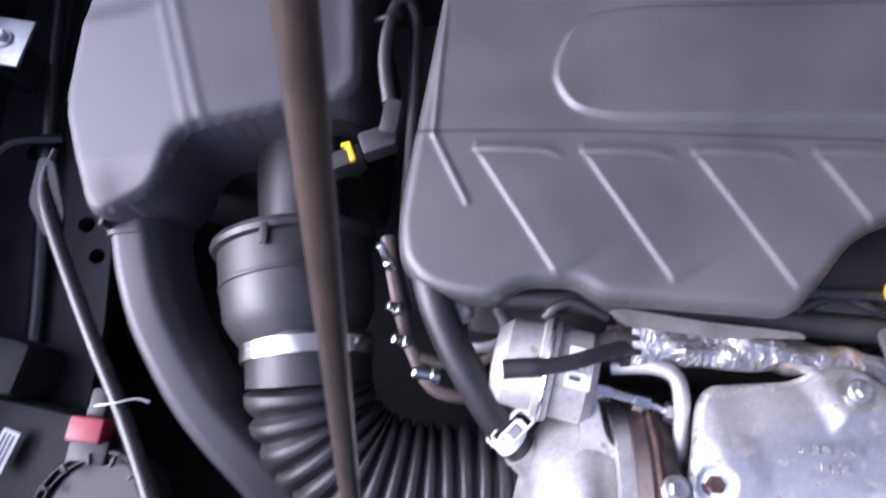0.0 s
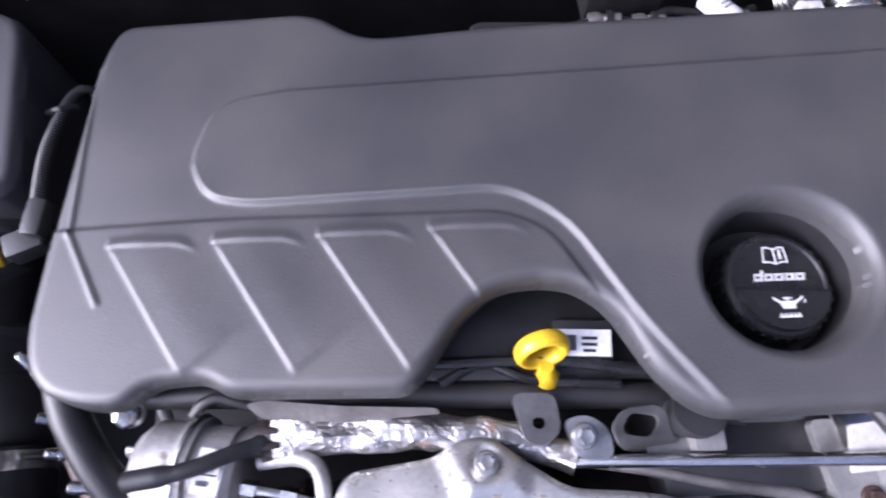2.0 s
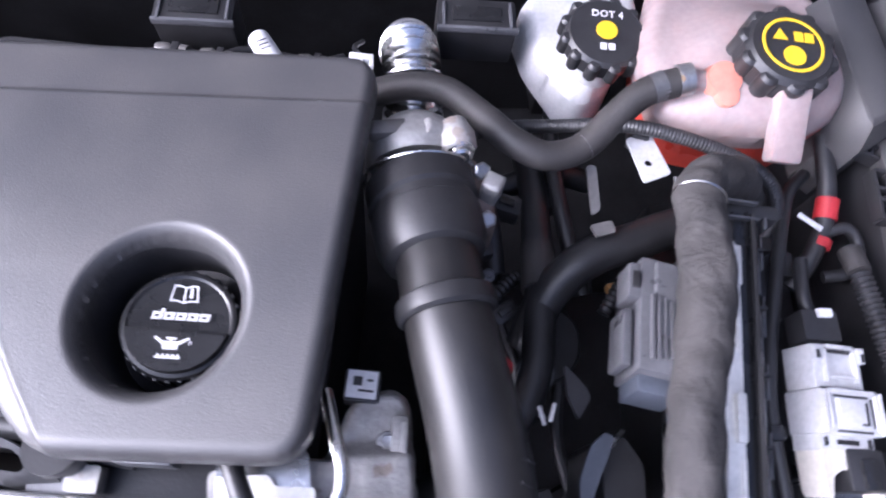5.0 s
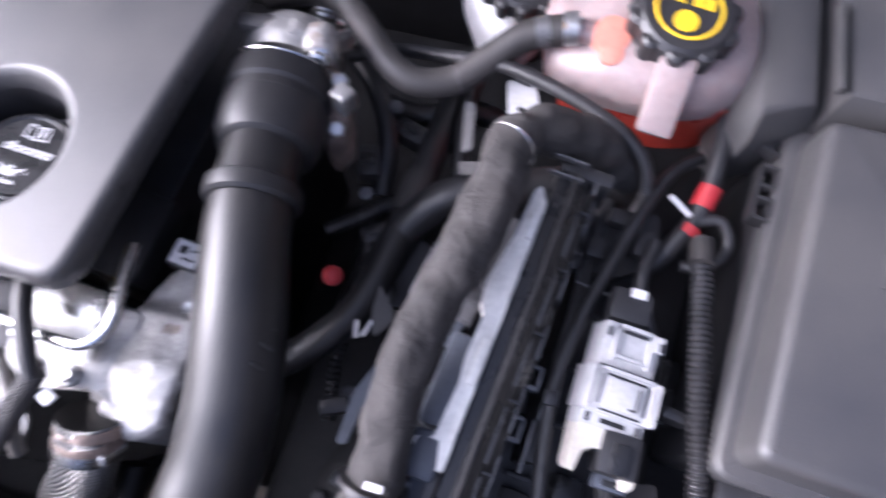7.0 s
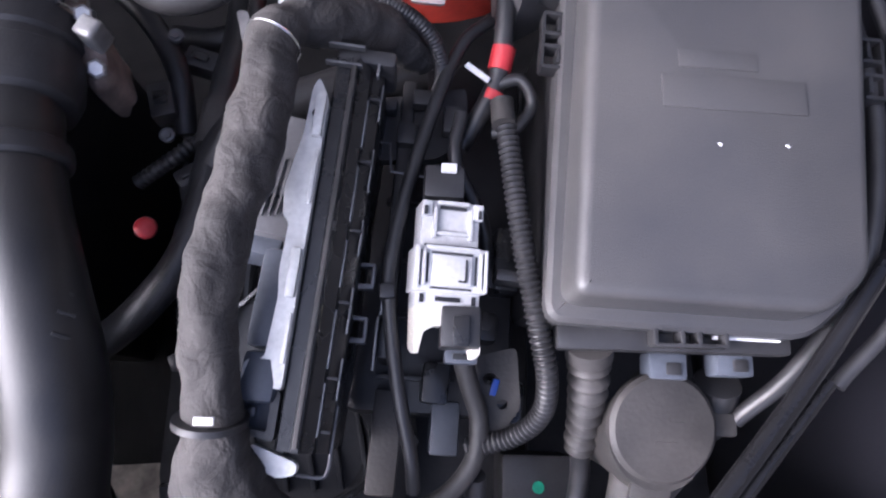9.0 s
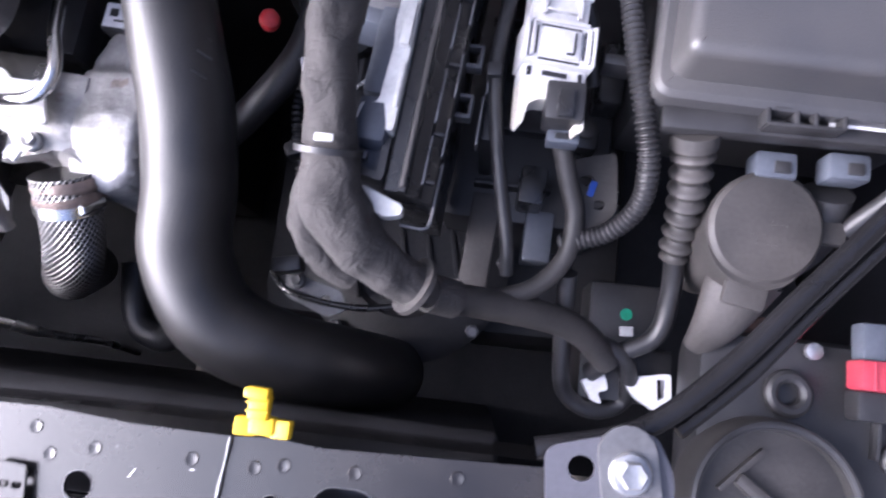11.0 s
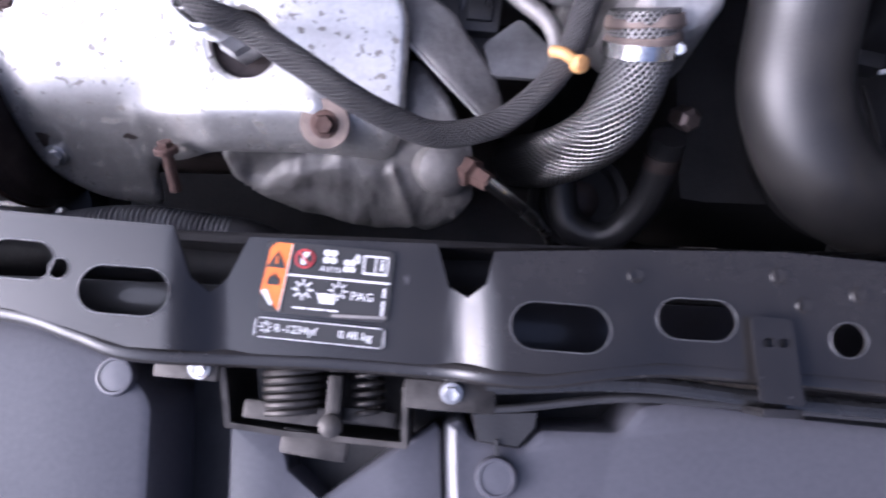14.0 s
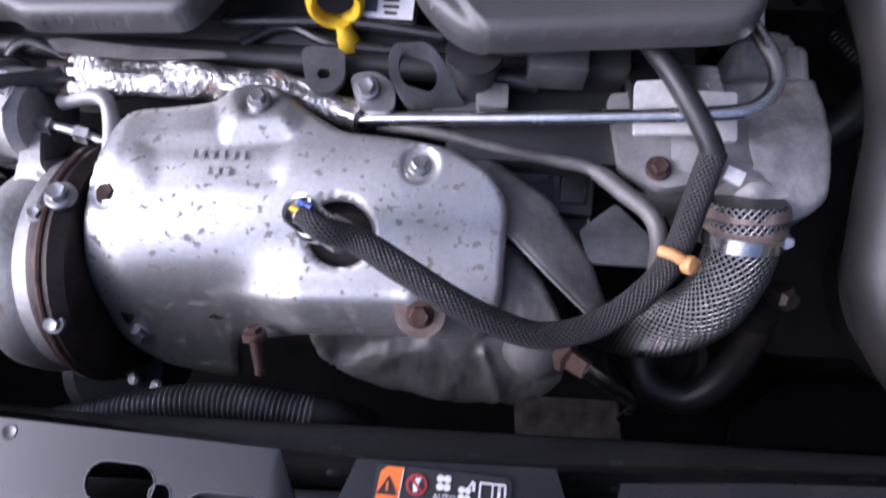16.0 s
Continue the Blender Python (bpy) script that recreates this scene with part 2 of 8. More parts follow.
def tube(pts, r, seg=14, per=8, flat=1.0, rib=None, caps=True, bm=None, lump=0.0, wrap=None):
    """A swept tube through pts. r: radius or a function of 0..1. rib: (pitch, depth) of corrugation, or (pitch, depth, power) for broad ridges with narrow grooves. flat: height over width. lump: uneven radius. wrap: (pitch, depth) of tape turns."""
    bm = bm or bmesh.new()
    line = curve_points(pts, per)
    length = sum((b - a).length for a, b in zip(line, line[1:]))
    if rib:
        n = max(8, int(length / rib[0] * 9))
        cum, acc = [0.0], 0.0
        for a, b in zip(line, line[1:]):
            acc += (b - a).length
            cum.append(acc)
        fine = []
        j = 0
        for i in range(n + 1):
            d = acc * i / n
            while j < len(cum) - 2 and cum[j + 1] < d:
                j += 1
            w = (d - cum[j]) / max(1e-9, cum[j + 1] - cum[j])
            fine.append(line[j].lerp(line[j + 1], w))
        line = fine
    uvl = bm.loops.layers.uv.verify()
    tan = [(line[min(i + 1, len(line) - 1)] - line[max(i - 1, 0)]).normalized() for i in range(len(line))]
    side = tan[0].cross(Vector((0, 0, 1)))
    if side.length < 0.1:
        side = tan[0].cross(Vector((0, 1, 0)))
    side.normalize()
    rings, dist, dists = [], 0.0, []
    for i, c in enumerate(line):
        if i:
            dist += (c - line[i - 1]).length
        dists.append(dist)
        side = (side - tan[i] * side.dot(tan[i])).normalized()
        up = side.cross(tan[i])
        f = dist / max(length, 1e-9)
        rad = r(f) if callable(r) else r
        if rib:
            wave = math.cos(2 * math.pi * dist / rib[0])
            rad += rib[1] * (0.5 * wave if len(rib) == 2 else 0.5 - (0.5 + 0.5 * wave) ** rib[2])
        ring = []
        for k in range(seg):
            a = 2 * math.pi * k / seg
            rr = rad
            if wrap:
                rr += wrap[1] * ((dist / wrap[0] + k / seg) % 1.0)
            if lump:
                rr *= 1 + lump * noise.noise((c + side * math.cos(a) * 0.02 + up * math.sin(a) * 0.02) * 55)
            ring.append(bm.verts.new(c + side * math.cos(a) * rr + up * math.sin(a) * rr * flat))
        rings.append(ring)
    for i in range(len(rings) - 1):
        for k in range(seg):
            k2 = (k + 1) % seg
            fc = bm.faces.new((rings[i][k], rings[i][k2], rings[i + 1][k2], rings[i + 1][k]))
            rad0 = r(0.5) if callable(r) else r
            for lp, (u, v) in zip(fc.loops, ((k, i), (k + 1, i), (k + 1, i + 1), (k, i + 1))):
                lp[uvl].uv = (2 * math.pi * rad0 * u / seg, dists[v])
    if caps:
        bm.faces.new(rings[0][::-1])
        bm.faces.new(rings[-1])
    return bm


def box(cx, cy, cz, sx, sy, sz, bevel=0.002, yaw=0.0, bm=None, tilt=(0, 0)):
    """A bevelled block: centre, size, turn about z, tilt about x and y in degrees."""
    bm = bm or bmesh.new()
    m = pose(cx, cy, cz, tilt[0], tilt[1], yaw)
    made = bmesh.ops.create_cube(bm, size=1.0, matrix=m @ Matrix.Diagonal((sx, sy, sz, 1)))
    if bevel:
        edges = list({e for v in made["verts"] for e in v.link_edges})
        bmesh.ops.bevel(bm, geom=edges, offset=bevel, segments=2, affect="EDGES", profile=0.6)
    return bm


def sweep(profile, pts, per=8):
    """A moulded duct: a closed profile (left, up) carried along pts."""
    bm = bmesh.new()
    line = curve_points(pts, per)
    rings = []
    for i, c in enumerate(line):
        tan = (line[min(i + 1, len(line) - 1)] - line[max(i - 1, 0)]).normalized()
        left = tan.cross(Vector((0, 0, 1))).normalized()
        up = left.cross(tan)
        rings.append([bm.verts.new(c + left * p[0] + up * p[1]) for p in profile])
    n = len(profile)
    for a, b in zip(rings, rings[1:]):
        for k in range(n):
            bm.faces.new((a[k], a[(k + 1) % n], b[(k + 1) % n], b[k]))
    bm.faces.new(rings[0][::-1])
    bm.faces.new(rings[-1])
    return bm


def axis_pose(at, axis):
    return Matrix.Translation(at) @ Vector(axis).normalized().to_track_quat("Z", "Y").to_matrix().to_4x4()


def lathe(profile, at=(0, 0, 0), axis=(0, 0, 1), seg=32, bm=None, close=True):
    """Turns (radius, height) pairs about an axis through at."""
    bm = bm or bmesh.new()
    m = axis_pose(at, axis)
    rings = []
    for r, z in profile:
        rings.append([bm.verts.new(m @ Vector((r * math.cos(2 * math.pi * k / seg), r * math.sin(2 * math.pi * k / seg), z))) for k in range(seg)])
    for a, b in zip(rings, rings[1:]):
        for k in range(seg):
            bm.faces.new((a[k], a[(k + 1) % seg], b[(k + 1) % seg], b[k]))
    if close:
        bm.faces.new(rings[0][::-1])
        bm.faces.new(rings[-1])
    return bm


def ring(major, minor, at, axis=(0, 0, 1), seg=40, sub=12, tall=1.0, bm=None):
    bm = bm or bmesh.new()
    m = axis_pose(at, axis)
    loops = []
    for i in range(seg):
        a = 2 * math.pi * i / seg
        loops.append([bm.verts.new(m @ Vector(((major + minor * math.cos(2 * math.pi * k / sub)) * math.cos(a), (major + minor * math.cos(2 * math.pi * k / sub)) * math.sin(a), minor * tall * math.sin(2 * math.pi * k / sub)))) for k in range(sub)])
    for i in range(seg):
        p, q = loops[i], loops[(i + 1) % seg]
        for k in range(sub):
            bm.faces.new((p[k], q[k], q[(k + 1) % sub], p[(k + 1) % sub]))
    return bm


def rounded(pts, r, n=5):
    """Rounds the corners of a polygon by up to r."""
    out = []
    for i, p in enumerate(pts):
        p = Vector(p[:2])
        a, b = Vector(pts[i - 1][:2]) - p, Vector(pts[(i + 1) % len(pts)][:2]) - p
        d = min(r, a.length * 0.45, b.length * 0.45)
        s, e = p + a.normalized() * d, p + b.normalized() * d
        for k in range(n + 1):
            w = k / n
            out.append((1 - w) ** 2 * s + 2 * w * (1 - w) * p + w * w * e)
    return out


def slot(cx, cy, length, width, yaw=0.0, n=8):
    """The outline of a long hole with round ends."""
    c, s = math.cos(radians(yaw)), math.sin(radians(yaw))
    out = []
    for e, start in ((1, -90), (-1, 90)):
        for k in range(n + 1):
            a = radians(start + 180 * k / n)
            x = e * (length - width) / 2 + math.cos(a) * width / 2
            y = math.sin(a) * width / 2
            out.append(Vector((cx + x * c - y * s, cy + x * s + y * c)))
    return out


def plate(outline, z, thick, holes=(), height=None, bm=None):
    """A flat or shaped sheet with real holes. height(x, y) adds to z."""
    bm = bm or bmesh.new()
    edges, loops = [], []
    for loop in (outline, *holes):
        vs = [bm.verts.new((p[0], p[1], z)) for p in loop]
        loops.append(vs)
        edges += [bm.edges.new((vs[i], vs[(i + 1) % len(vs)])) for i in range(len(vs))]
    filled = bmesh.ops.triangle_fill(bm, edges=edges, use_beauty=True, use_dissolve=False)
    top = [g for g in filled["geom"] if isinstance(g, bmesh.types.BMFace)]
    ext = bmesh.ops.extrude_face_region(bm, geom=top)
    for v in (g for g in ext["geom"] if isinstance(g, bmesh.types.BMVert)):
        v.co.z -= thick
    if height:
        for v in bm.verts:
            v.co.z += height(v.co.x, v.co.y)
    return bm


def signed(px, py, poly):
    """Distance of grid points inside a polygon's edge (negative outside)."""
    best = np.full(px.shape, 1e9)
    inside = np.zeros(px.shape, bool)
    n = len(poly)
    for i in range(n):
        ax, ay = poly[i][0], poly[i][1]
        bx, by = poly[(i + 1) % n][0], poly[(i + 1) % n][1]
        dx, dy = bx - ax, by - ay
        t = np.clip(((px - ax) * dx + (py - ay) * dy) / (dx * dx + dy * dy + 1e-15), 0, 1)
        best = np.minimum(best, np.hypot(px - ax - t * dx, py - ay - t * dy))
        cross = (ay > py) != (by > py)
        xi = ax + (py - ay) * dx / (dy if abs(dy) > 1e-12 else 1e-12)
        inside ^= cross & (px < xi)
    return np.where(inside, best, -best)


def shell(sdf, top, x0, x1, y0, y1, step, edge_r, drop, flare=0.0):
    """A moulded or pressed sheet: a fine grid with height top(x, y), cut at sdf = 0, rounded over at its rim, with a skirt drop deep."""
    xs, ys = np.arange(x0, x1 + step, step), np.arange(y0, y1 + step, step)
    gx, gy = np.meshgrid(xs, ys)
    for _ in range(3):
        d = sdf(gx, gy)
        e = step * 0.05
        nx, ny = (sdf(gx + e, gy) - d) / e, (sdf(gx, gy + e) - d) / e
        near = np.abs(d) < step * 0.75
        gx, gy = np.where(near, gx - nx * d, gx), np.where(near, gy - ny * d, gy)
    d = sdf(gx, gy)
    keep = d > -step * 0.02
    inner = np.clip(d, 0, edge_r)
    gz = top(gx, gy) - (edge_r - np.sqrt(np.maximum(0, edge_r ** 2 - (edge_r - inner) ** 2)))
    bm = bmesh.new()
    idx = {}
    h, w = gx.shape
    for j in range(h):
        for i in range(w):
            if keep[j, i]:
                idx[j, i] = bm.verts.new((gx[j, i], gy[j, i], gz[j, i]))
    for j in range(h - 1):
        for i in range(w - 1):
            q = [idx[k] for k in ((j, i), (j, i + 1), (j + 1, i + 1), (j + 1, i)) if k in idx]
            if len(q) >= 3:
                bm.faces.new(q)
    bmesh.ops.delete(bm, geom=[v for v in bm.verts if not v.link_faces], context="VERTS")
    rim = [e for e in bm.edges if len(e.link_faces) == 1]
    ext = bmesh.ops.extrude_edge_only(bm, edges=rim)
    lows = [g for g in ext["geom"] if isinstance(g, bmesh.types.BMVert)]
    ax = np.array([v.co.x for v in lows])
    ay = np.array([v.co.y for v in lows])
    d = sdf(ax, ay)
    nx, ny = (sdf(ax + 1e-4, ay) - d) / 1e-4, (sdf(ax, ay + 1e-4) - d) / 1e-4
    for v, a, b in zip(lows, nx, ny):
        v.co.x -= a * flare
        v.co.y -= b * flare
        v.co.z -= drop
    return bm


def inset(poly, d):
    """A polygon (counter-clockwise or clockwise) moved inwards by d."""
    n = len(poly)
    area = sum(poly[i][0] * poly[(i + 1) % n][1] - poly[(i + 1) % n][0] * poly[i][1] for i in range(n))
    s = 1 if area > 0 else -1
    out = []
    for i in range(n):
        e = Vector((poly[(i + 1) % n][0] - poly[i - 1][0], poly[(i + 1) % n][1] - poly[i - 1][1])).normalized()
        out.append(Vector((poly[i][0], poly[i][1])) + s * d * Vector((-e.y, e.x)))
    return out


def loft(outline, levels, height=None):
    """A moulded block: the outline at each (inset, z) from the bottom up, closed at both ends."""
    bm = bmesh.new()
    rings = []
    for d, z in levels:
        rings.append([bm.verts.new((p.x, p.y, z + (height(p.x, p.y) if height else 0))) for p in inset(outline, d)])
    n = len(outline)
    for lo, hi in zip(rings, rings[1:]):
        for i in range(n):
            k = (i + 1) % n
            bm.faces.new((lo[i], lo[k], hi[k], hi[i]))
    for loop in (rings[0], rings[-1]):
        edges = [bm.edges.get((loop[i], loop[(i + 1) % n])) for i in range(n)]
        bmesh.ops.triangle_fill(bm, edges=edges, use_beauty=True)
    return bm


def words(name, text, size, m, material, parent=None, label="", shear=0.0, thick=0.0002):
    """Lettering in the built-in font, as a mesh at the pose m."""
    cu = bpy.data.curves.new(name, "FONT")
    cu.body, cu.size, cu.extrude, cu.shear = text, size, thick, shear
    cu.resolution_u = 2
    tmp = new("lettering_source", cu)
    bpy.context.view_layer.update()
    me = bpy.data.meshes.new_from_object(tmp.evaluated_get(bpy.context.evaluated_depsgraph_get()))
    bpy.data.objects.remove(tmp)
    bpy.data.curves.remove(cu)
    me.transform(m)
    me.materials.clear()
    me.materials.append(material)
    ob = new(name, me)
    if parent is not None:
        ob.parent = parent
        ob.matrix_parent_inverse = Matrix.Translation(-Vector(parent.location)) if parent.type == "EMPTY" else Matrix()
    return tagged(ob, label)


def decal(polys, m, thick=0.0003, bm=None):
    """Thin flat shapes, given in the plane of the pose m."""
    bm = bm or bmesh.new()
    for poly in polys:
        lo = [bm.verts.new(m @ Vector((p[0], p[1], 0))) for p in poly]
        hi = [bm.verts.new(m @ Vector((p[0], p[1], thick))) for p in poly]
        bm.faces.new(hi)
        for i in range(len(poly)):
            k = (i + 1) % len(poly)
            bm.faces.new((lo[i], lo[k], hi[k], hi[i]))
    return bm


def rect(x, y, w, h):
    return [(x - w / 2, y - h / 2), (x + w / 2, y - h / 2), (x + w / 2, y + h / 2), (x - w / 2, y + h / 2)]


def bolt(at, axis, size, material, label, group="", stud=0.0):
    """A hexagon bolt with its flange: size is the width of the head."""
    t = thing("hex_bolt", at, label, "bolt", group)
    r = size / 2
    part("washer_flange", lathe([(r * 1.45, -0.002), (r * 1.45, 0.0008), (r * 1.3, 0.0018), (r * 0.9, 0.002)], at, axis, 24), material, t)
    part("head", lathe([(r, 0.001), (r, size * 0.48), (r * 0.86, size * 0.56), (r * 0.45, size * 0.52)], at, axis, 6), material, t, sharp=20)
    if stud:
        part("shank", tube([Vector(at), Vector(at) - Vector(axis).normalized() * stud], size * 0.33, 10, 6, rib=(0.0016, 0.0008)), material, t)
    return t


def rough_up(bm, amount, scale):
    """Uneven casting: moves the vertices along their normals by noise at two scales."""
    bm.normal_update()
    for v in bm.verts:
        v.co += v.normal * amount * (noise.noise(v.co * scale) + 0.4 * noise.noise(v.co * scale * 3.1))
    return bm


def hose_clamp(at, axis, r, width, material, label, screw=None):
    """A band round a hose with its screw housing."""
    t = thing("hose_clamp", at, label, "hose clamp")
    part("band", lathe([(r, -width / 2), (r + 0.0012, -width / 2), (r + 0.0012, width / 2), (r, width / 2)], at, axis, 40), material, t)
    if screw:
        s = Vector(screw)
        ax = Vector(axis).normalized()
        out = (s - Vector(at)).normalized()
        along = ax.cross(out).normalized()
        part("screw_housing", tube([s - along * 0.009, s + along * 0.005], 0.0036, 10, 2), material, t)
        part("screw_head", lathe([(0.0042, 0), (0.0042, 0.004), (0.0032, 0.005)], s + along * 0.005, along, 6), material, t, sharp=20)
    return t


# ---- setting ----
def sheet(x0, x1, y0, y1, z, n=8):
    bm = bmesh.new()
    bmesh.ops.create_grid(bm, x_segments=n, y_segments=n, size=0.5, matrix=Matrix.Translation(((x0 + x1) / 2, (y0 + y1) / 2, z)) @ Matrix.Diagonal((x1 - x0, y1 - y0, 1, 1)))
    return bm


solo("ground", sheet(-300, 300, -300, 300, 0.0, 40), GROUND, "brown gravelly ground under the parked car", "ground", kind="structure")
bay = thing("engine_bay", (0.35, 0.3, 0.5), "dark painted inner panels of an open engine bay", "car body", kind="structure")
part("inner_wing", box(-0.50, 0.30, 0.62, 0.03, 1.1, 0.5, 0.008), BODY, bay)
part("inner_wing", box(1.22, 0.30, 0.66, 0.03, 1.1, 0.6, 0.008), BODY, bay)
part("bulkhead", box(0.36, 0.72, 0.66, 1.74, 0.03, 0.6, 0.008), DARK, bay)
part("floor_tray", plate([(-0.5, -0.15), (1.2, -0.15), (1.2, 0.75), (-0.5, 0.75)], 0.42, 0.01, [[(0.42, -0.148), (0.55, -0.148), (0.55, -0.04), (0.42, -0.04)], [(0.556, -0.074), (0.560, -0.020), (0.602, -0.025), (0.600, -0.082)], [(0.70, -0.02), (0.76, -0.03), (0.75, -0.06), (0.70, -0.05)]]), DARK, bay)
part("cowl_shelf", box(0.36, 0.62, 0.93, 1.70, 0.18, 0.03, 0.01), DARK, bay)
part("wing_shelf", plate(rounded([(-0.52, -0.12), (-0.36, -0.12), (-0.338, 0.16), (-0.345, 0.30), (-0.352, 0.45), (-0.36, 0.74), (-0.52, 0.74)], 0.02), 0.715, 0.012, [slot(-0.372, 0.272, 0.018, 0.017), slot(-0.356, 0.238, 0.017, 0.016), slot(-0.44, 0.36, 0.03, 0.016, 60), slot(-0.41, 0.42, 0.02, 0.018)]), DARK, bay)
part("wing_fold", tube([(-0.398, 0.08, 0.722), (-0.405, 0.20, 0.724), (-0.418, 0.34, 0.73), (-0.425, 0.46, 0.735), (-0.43, 0.60, 0.74)], 0.008, 12, 8, flat=0.7), BODY, bay)
part("wing_fold", tube([(-0.46, 0.30, 0.76), (-0.44, 0.345, 0.755), (-0.40, 0.36, 0.735)], 0.006, 12, 8, flat=0.7), BODY, bay)
# Outer body out of view, added to block daylight from the deep bay.
body = thing("car_body", (0.36, 0.2, 0.2), "unseen dark car front added to keep daylight out of the bay", "car")
part("wing", box(-0.635, 0.25, 0.58, 0.24, 1.4, 0.60, 0.06), BODY, body)
part("wing", box(1.355, 0.25, 0.60, 0.24, 1.4, 0.64, 0.06), BODY, body)
part("bumper", box(0.36, -0.53, 0.50, 1.95, 0.26, 0.52, 0.10), BODY, body)
part("cowl", box(0.36, 0.86, 0.84, 1.95, 0.24, 0.16, 0.04), BODY, body)
# Bonnet out of view; its underside is set pale to bounce light downwards.
hood = thing("bonnet", (0.36, 0.74, 1.0), "raised car bonnet out of view, its underside pale to bounce light", "car bonnet")
part("panel", box(0.36, 0.495, 1.455, 1.5, 0.03, 1.05, 0.01, tilt=(31, 0)), BOUNCE_GREY, hood)
for x0, x1 in ((-0.25, 0.10), (0.30, 0.36), (0.62, 0.97)):
    part("stiffener", tube([(x0, 0.666, 1.119), (0.5 * x0 + 0.5 * x1, 0.460, 1.461), (x1, 0.254, 1.804)], 0.025, 12, 8, flat=0.5), BOUNCE_GREY, hood)

# Added wall, never in view: darkens the right side and its reflections.
solo("unseen_wall_east", box(2.6, 0.0, 1.6, 0.2, 7.0, 3.2, 0.02), WALL, "unseen dark wall added to block light from the right", "wall", kind="structure")

# ---- engine block under the cover ----
block = thing("engine_block", (0.28, 0.25, 0.45), "black engine block and cylinder head below the cover", "engine")
part("block", box(0.28, 0.26, 0.64, 0.50, 0.30, 0.36, 0.012, -6), DARK, block)
part("cylinder_head", box(0.28, 0.255, 0.85, 0.49, 0.25, 0.07, 0.01, -6.5), BLACK, block)
part("rocker_cover", box(0.30, 0.165, 0.875, 0.44, 0.07, 0.03, 0.008, -6.5), BLACK, block)
part("inlet_rail", tube([(0.04, 0.155, 0.878), (0.16, 0.140, 0.882), (0.30, 0.122, 0.885), (0.46, 0.100, 0.89)], 0.009, 12, 6), BLACK, block)
part("rail_rib", tube([(0.22, 0.150, 0.896), (0.30, 0.142, 0.90), (0.36, 0.128, 0.902)], 0.004, 10, 6), GLOSSBLACK, block)
part("rail_rib", tube([(0.23, 0.137, 0.890), (0.26, 0.146, 0.893), (0.29, 0.132, 0.893), (0.345, 0.122, 0.895)], 0.0035, 10, 6), GLOSSBLACK, block)
part("gearbox", box(0.78, 0.10, 0.60, 0.34, 0.34, 0.22, 0.03, -4), DARK, block)
part("manifold_block", box(0.42, 0.075, 0.865, 0.12, 0.06, 0.06, 0.006, -5), BLACK, block)
part("oil_filter_housing", lathe([(0.03, -0.05), (0.034, 0.0), (0.034, 0.02), (0.026, 0.03)], (0.40, 0.055, 0.85), (0.1, -0.3, 1), 24), BLACK, block)


# ---- engine cover ----
COVER_EDGE = rounded([(-0.027, 0.188), (-0.0265, 0.205), (-0.019, 0.250), (-0.007, 0.310), (0.010, 0.404), (0.024, 0.431), (0.172, 0.412), (0.204, 0.381), (0.30, 0.372), (0.560, 0.336),
                      (0.543, 0.234), (0.519, 0.080), (0.375, 0.092), (0.350, 0.120), (0.336, 0.158), (0.316, 0.177), (0.294, 0.183), (0.268, 0.182), (0.246, 0.168), (0.226, 0.143), (0.211, 0.128),
                      (0.102, 0.142), (0.088, 0.153), (0.056, 0.155), (0.037, 0.143), (0.012, 0.1465), (-0.012, 0.156), (-0.024, 0.172)], 0.022)
WELL = (0.4350, 0.1660)


def cover_sd(x, y):
    return np.minimum(signed(x, y, COVER_EDGE), np.hypot(x - WELL[0], y - WELL[1]) - 0.0445)


def line_d(x, y, a, b):
    dx, dy = b[0] - a[0], b[1] - a[1]
    t = np.clip(((x - a[0]) * dx + (y - a[1]) * dy) / (dx * dx + dy * dy), 0, 1)
    return np.hypot(x - a[0] - t * dx, y - a[1] - t * dy)


def soft(v, a, b):
    t = np.clip((v - a) / (b - a), 0, 1)
    return t * t * (3 - 2 * t)


PANEL_EDGE = rounded([(0.080, 0.300), (0.098, 0.342), (0.140, 0.345), (0.62, 0.288), (0.62, 0.02), (0.42, 0.03), (0.381, 0.098), (0.350, 0.148), (0.318, 0.218), (0.285, 0.246), (0.119, 0.263), (0.092, 0.272)], 0.025, 8)
GROOVE_EDGE = rounded([(-0.1, 0.274), (0.1, 0.255), (0.281, 0.230), (0.306, 0.214), (0.336, 0.152), (0.368, 0.096), (0.3, 0.0), (-0.1, 0.05)], 0.02, 8)
RIBS = (((0.026, 0.249), (0.075, 0.158)), ((0.096, 0.241), (0.144, 0.150)), ((0.164, 0.234), (0.212, 0.142)), ((0.234, 0.227), (0.262, 0.172)))


